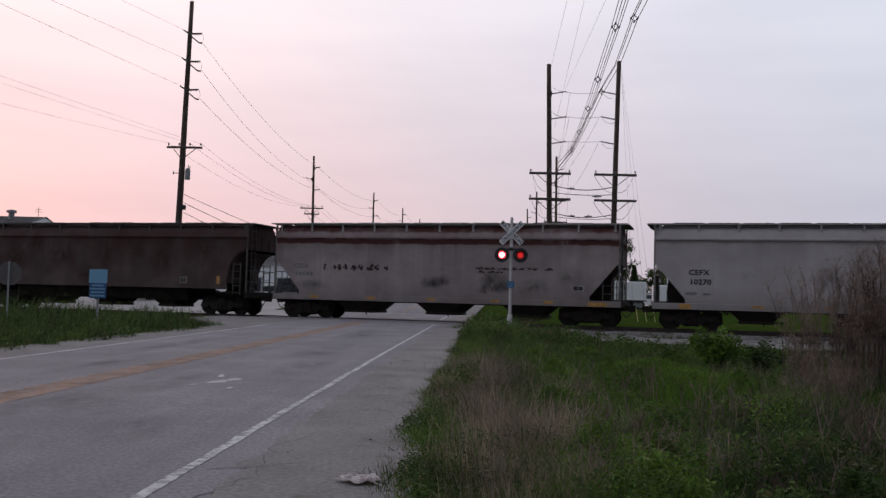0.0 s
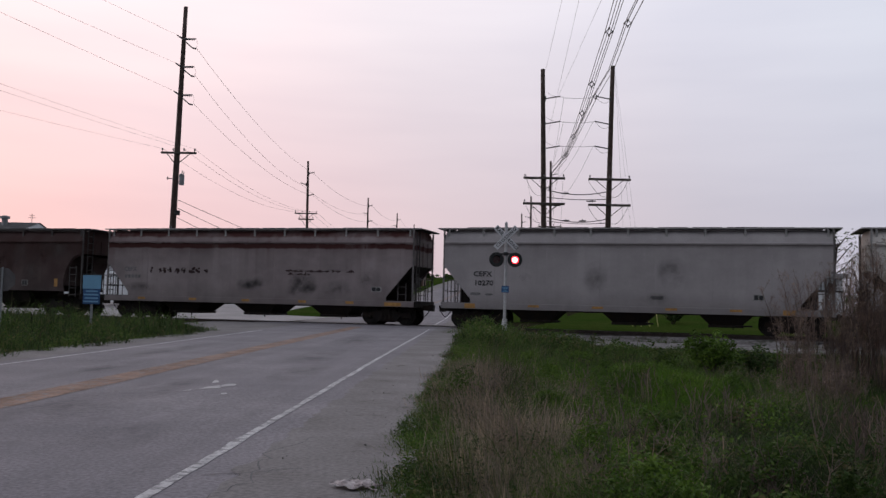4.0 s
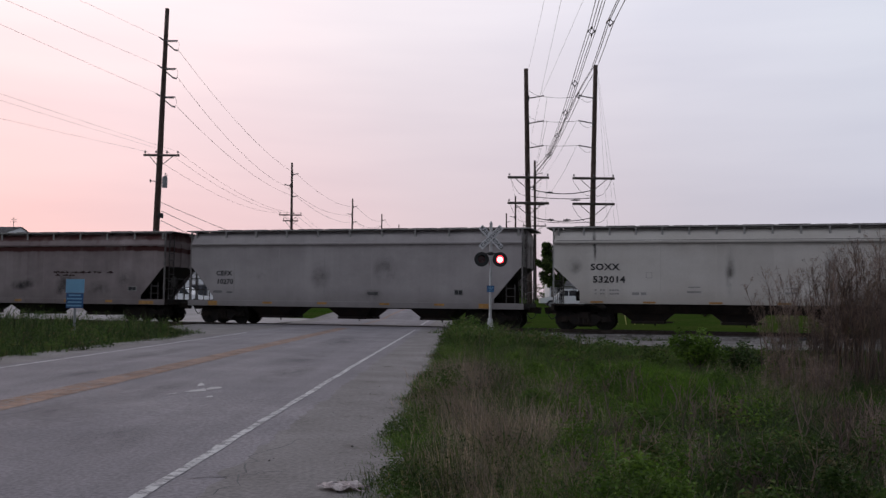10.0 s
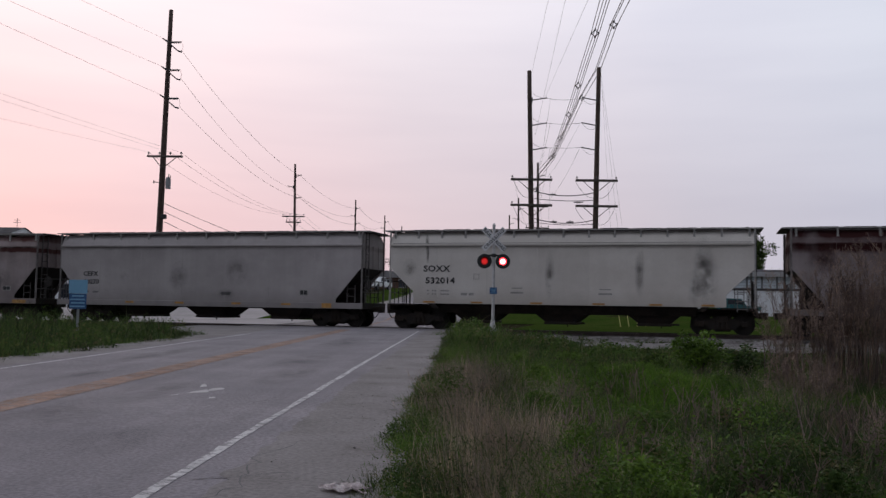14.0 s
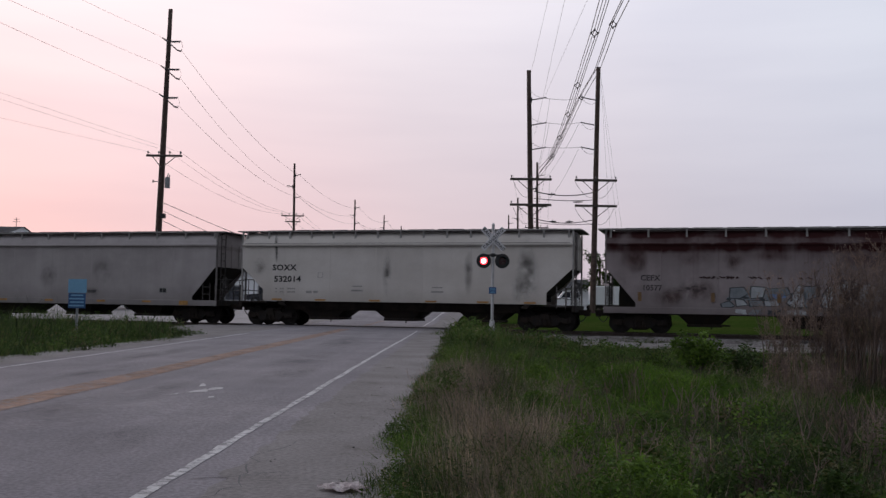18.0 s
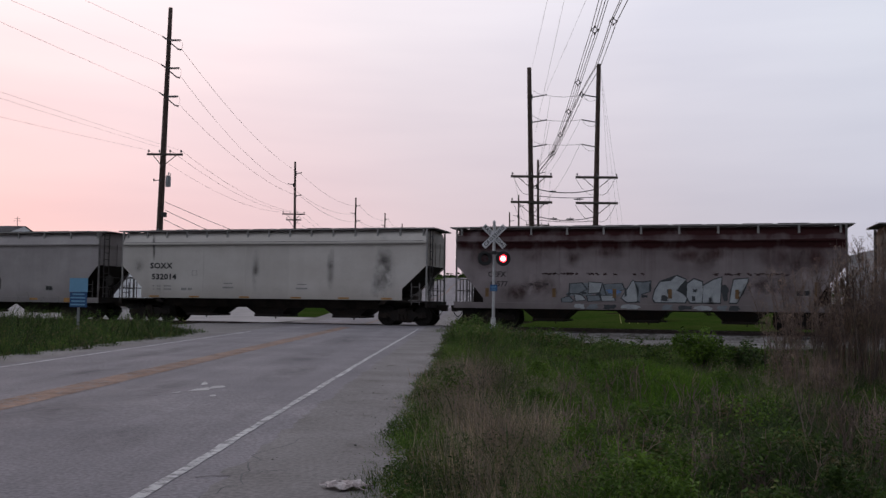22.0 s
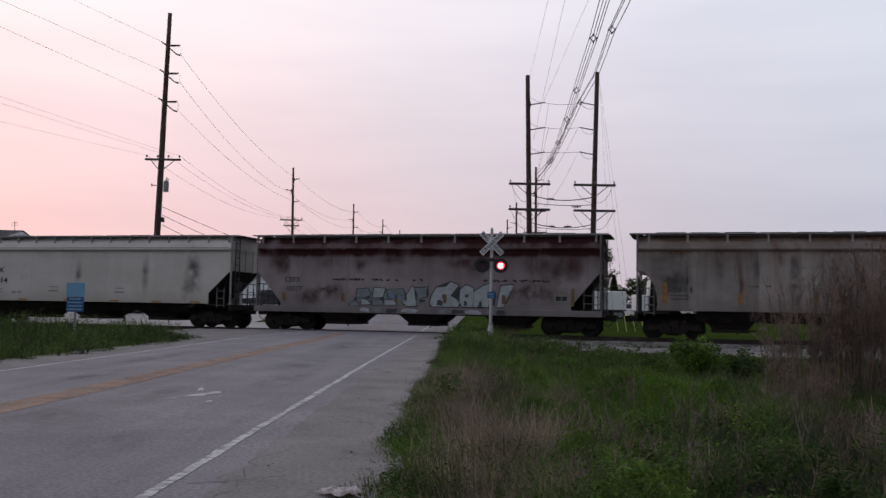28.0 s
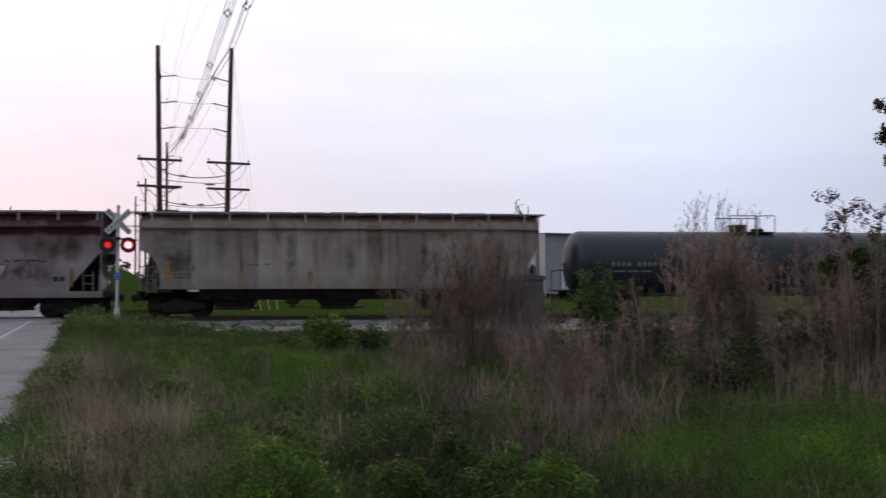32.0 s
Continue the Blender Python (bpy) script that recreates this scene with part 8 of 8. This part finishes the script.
# street light over the lot
lpo = thing("lamp_post", pose(21.6, 110, gz(21.6, 110)), "slim dark lamp post with one arm", "lamp post")
bm = bmesh.new()
rod(bm, (0, 0, 0), (0, 0, 7.3), 0.09, 10, 0.06)
part("post", bm, DARKBAR, lpo)
bm = bmesh.new()
rod(bm, (-0.2, 0, 7.25), (0.3, 0, 7.35), 0.04, 8)
box(bm, 0.5, 0.25, 0.14, (0.25, 0, 7.33), bevel=0.03)
part("lamp_head", bm, DARKBAR, lpo)
copy_thing(lpo, pose(22.4, 88, gz(22.4, 88) - 0.9))


def tree(x, y, h, w, rs, label, leaf=0.22, n=5200, material=None, sparse=1.0):
    """A tree: tapered trunk, limbs that fork, and many small leaves in uneven clumps."""
    r = np.random.RandomState(rs)
    th = thing("tree", pose(x, y, gz(x, y)), label, "tree", "trees past the track")
    paths, cs, rad = [([(0, 0, -0.1), (0.05, 0, h * 0.25), (0.1 * r.randn(), 0.1 * r.randn(), h * 0.6), (0.2 * r.randn(), 0.2 * r.randn(), h * 0.9)], 0.035 * h, 0.01 * h)], [], []
    for j in range(22):
        t = 0.28 + 0.62 * r.rand()
        a = r.rand() * 6.28
        l = w * (0.45 + 0.6 * r.rand()) * math.sin(math.pi * min(0.98, 0.22 + 0.72 * (t - 0.1)))
        p = np.array([0, 0, h * t])
        q = p + np.array([math.cos(a) * l, math.sin(a) * l, h * (0.08 + 0.14 * r.rand())])
        m = (p + q) / 2 + r.randn(3) * 0.05 * h
        paths.append(([tuple(p), tuple(m), tuple(q)], 0.011 * h, 0.003 * h))
        for k2 in range(4):
            c = m + (q - m) * r.rand() * 1.1 + r.randn(3) * 0.10 * w
            cs.append(c)
            rad.append(w * (0.12 + 0.16 * r.rand()))
    v, f = stems(paths, 6)
    part("trunk", big_mesh("trunk", v, [f], BARK), BARK, th)
    v, f = leaf_cloud(r, cs, rad, int(n * sparse), leaf, 0.7)
    part("crown", big_mesh("crown", v, [f], material or LEAF), material or LEAF, th)


tree(37.2, 122, 10.4, 3.6, 51, "full green tree behind a white building", 0.17, 14000)
tree(18.9, 126, 8.4, 2.6, 52, "green tree past the trailers", 0.14, 5000)
tree(24.2, 128, 5.2, 2.4, 53, "thin half-bare tree far past the track", 0.2, 1500)
tree(10.6, 104, 7.0, 2.0, 54, "small bushy green tree past the track", 0.15, 16000)
tree(27.6, 134, 5.0, 2.6, 55, "green tree behind buildings", 0.22, 3000)
tree(43.5, 112, 10.0, 3.2, 56, "nearly bare spindly tree", 0.15, 700)
tree(-55, 120, 8.0, 4.0, 57, "green tree behind a white house", 0.24, 4000)
tree(42.9, 86, 9.7, 1.6, 58, "bare thin tree in front of a warehouse", 0.1, 160)


def conifer(x, y, h, w, rs):
    r = np.random.RandomState(rs)
    th = thing("spruce", pose(x, y, gz(x, y)), "dark pointed spruce tree", "tree", "pointed evergreens")
    v, f = stems([([(0, 0, 0), (0, 0, h)], 0.12, 0.02)], 6)
    part("trunk", big_mesh("trunk", v, [f], BARK), BARK, th)
    n = 3500
    t = r.rand(n) ** 0.7
    rr = w * (1 - t) * np.sqrt(r.rand(n)) + 0.05
    a = r.rand(n) * 6.28
    c = np.stack([rr * np.cos(a), rr * np.sin(a), 0.3 + (h - 0.3) * t - 0.25 * rr], -1)
    v, f = leaf_cloud(r, c, np.full(n, 0.08), n, 0.16)
    part("crown", big_mesh("crown", v, [f], GRASS_DARK), GRASS_DARK, th)


conifer(18.6, 111, 5.2, 1.3, 61)
tree(32.6, 124, 8.6, 3.4, 66, "full green tree behind a garage building", 0.17, 10000)
conifer(6.8, 97, 4.4, 1.1, 64)
tree(-8.6, 143, 5.4, 2.4, 65, "dark green tree behind a brick house", 0.16, 9000)
shrub(12.3, 57, 1.1, 0.8, 62, GRASS_DARK, "round dark evergreen bush on the lawn", 2600, 0.07, "lawn_bush")
shrub(16.5, 62, 0.9, 0.7, 63, LEAF, "low green bush on the lawn", 1800, 0.07, "lawn_bush")
# far wood along the horizon
r = np.random.RandomState(71)
cs, rad = [], []
for x in np.arange(-420, 460, 2.6):
    hh = 7.0 + 3.0 * math.sin(x * 0.05) + 2.5 * r.rand()
    for q in range(3):
        cs.append((x + r.randn() * 2, 430 + r.randn() * 8, 0.6 + hh * (0.15 + 0.35 * q)))
        rad.append(2.4 + 1.4 * r.rand())
# a nearer belt of trees behind the crest of the road
for x in np.arange(-60, 40, 1.3):
    hh = 1.5 + 0.8 * math.sin(x * 0.21) + 1.0 * r.rand()
    for q in range(4):
        cs.append((x + r.randn(), 232 + r.randn() * 4, gz(x, 232) + hh * (0.1 + 0.28 * q)))
        rad.append(1.1 + 0.6 * r.rand())
v, f = leaf_cloud(r, cs, rad, 60000, 0.62)
tagged(new("far_wood", big_mesh("far_wood", v, [f], LEAF)), "dark line of far woods on the horizon", "woods", kind="stuff")


# ---- what moves ----
def run_at(t):
    ts, ds = [r[0] for r in RUN], [r[1] for r in RUN]
    return float(np.interp(t, ts, ds))


def motions():
    for car, s in CARS:
        walk(car, [(t, track_m(s + d)) for t, d in RUN])
    # the two lamps flash in turn: lit face forward, then the fading one, then the dark one
    PERIOD, SWAP, TO_EAST = 1.484, 0.742, 8.03
    for side, drum in DRUMS:
        x, y, z = drum.matrix_basis.translation
        on0 = TO_EAST - (0 if side == "east" else SWAP)
        ev = []
        for k in range(-7, 18):
            on = on0 + k * PERIOD
            off = on + SWAP
            turn = 360.0 * k
            ev += [(on - 0.02, turn - 120), (on - 0.01, turn - 60), (on, turn), (on + 0.03, turn), (on + 0.06, turn), (off - 0.06, turn), (off - 0.03, turn), (off, turn), (off + 0.02, turn + 60), (off + 0.04, turn + 120), (off + 0.07, turn + 120), (off + 0.10, turn + 120), (off + 0.20, turn + 120), (off + 0.23, turn + 120), (off + 0.26, turn + 120), (off + 0.28, turn + 180), (off + 0.30, turn + 240), (off + 0.33, turn + 240), (off + 0.36, turn + 240), (off + 0.62, turn + 240), (off + 0.66, turn + 240)]
        ts, an = [e[0] for e in ev], [e[1] for e in ev]
        rows = [(0.0, float(np.interp(0.0, ts, an)))] + [e for e in ev if 0.04 < e[0] < 31.96] + [(32.0, float(np.interp(32.0, ts, an)))]
        walk(drum, [(t, pose(x, y, z, 0, 0, -a)) for t, a in rows])
    for w in WHEELSETS:
        x, y, z = w.matrix_basis.translation
        walk(w, [(t, pose(x, y, z, 0, math.degrees(run_at(t) / 0.457), 0)) for t in np.arange(0, 32.01, 0.25)])


motions()
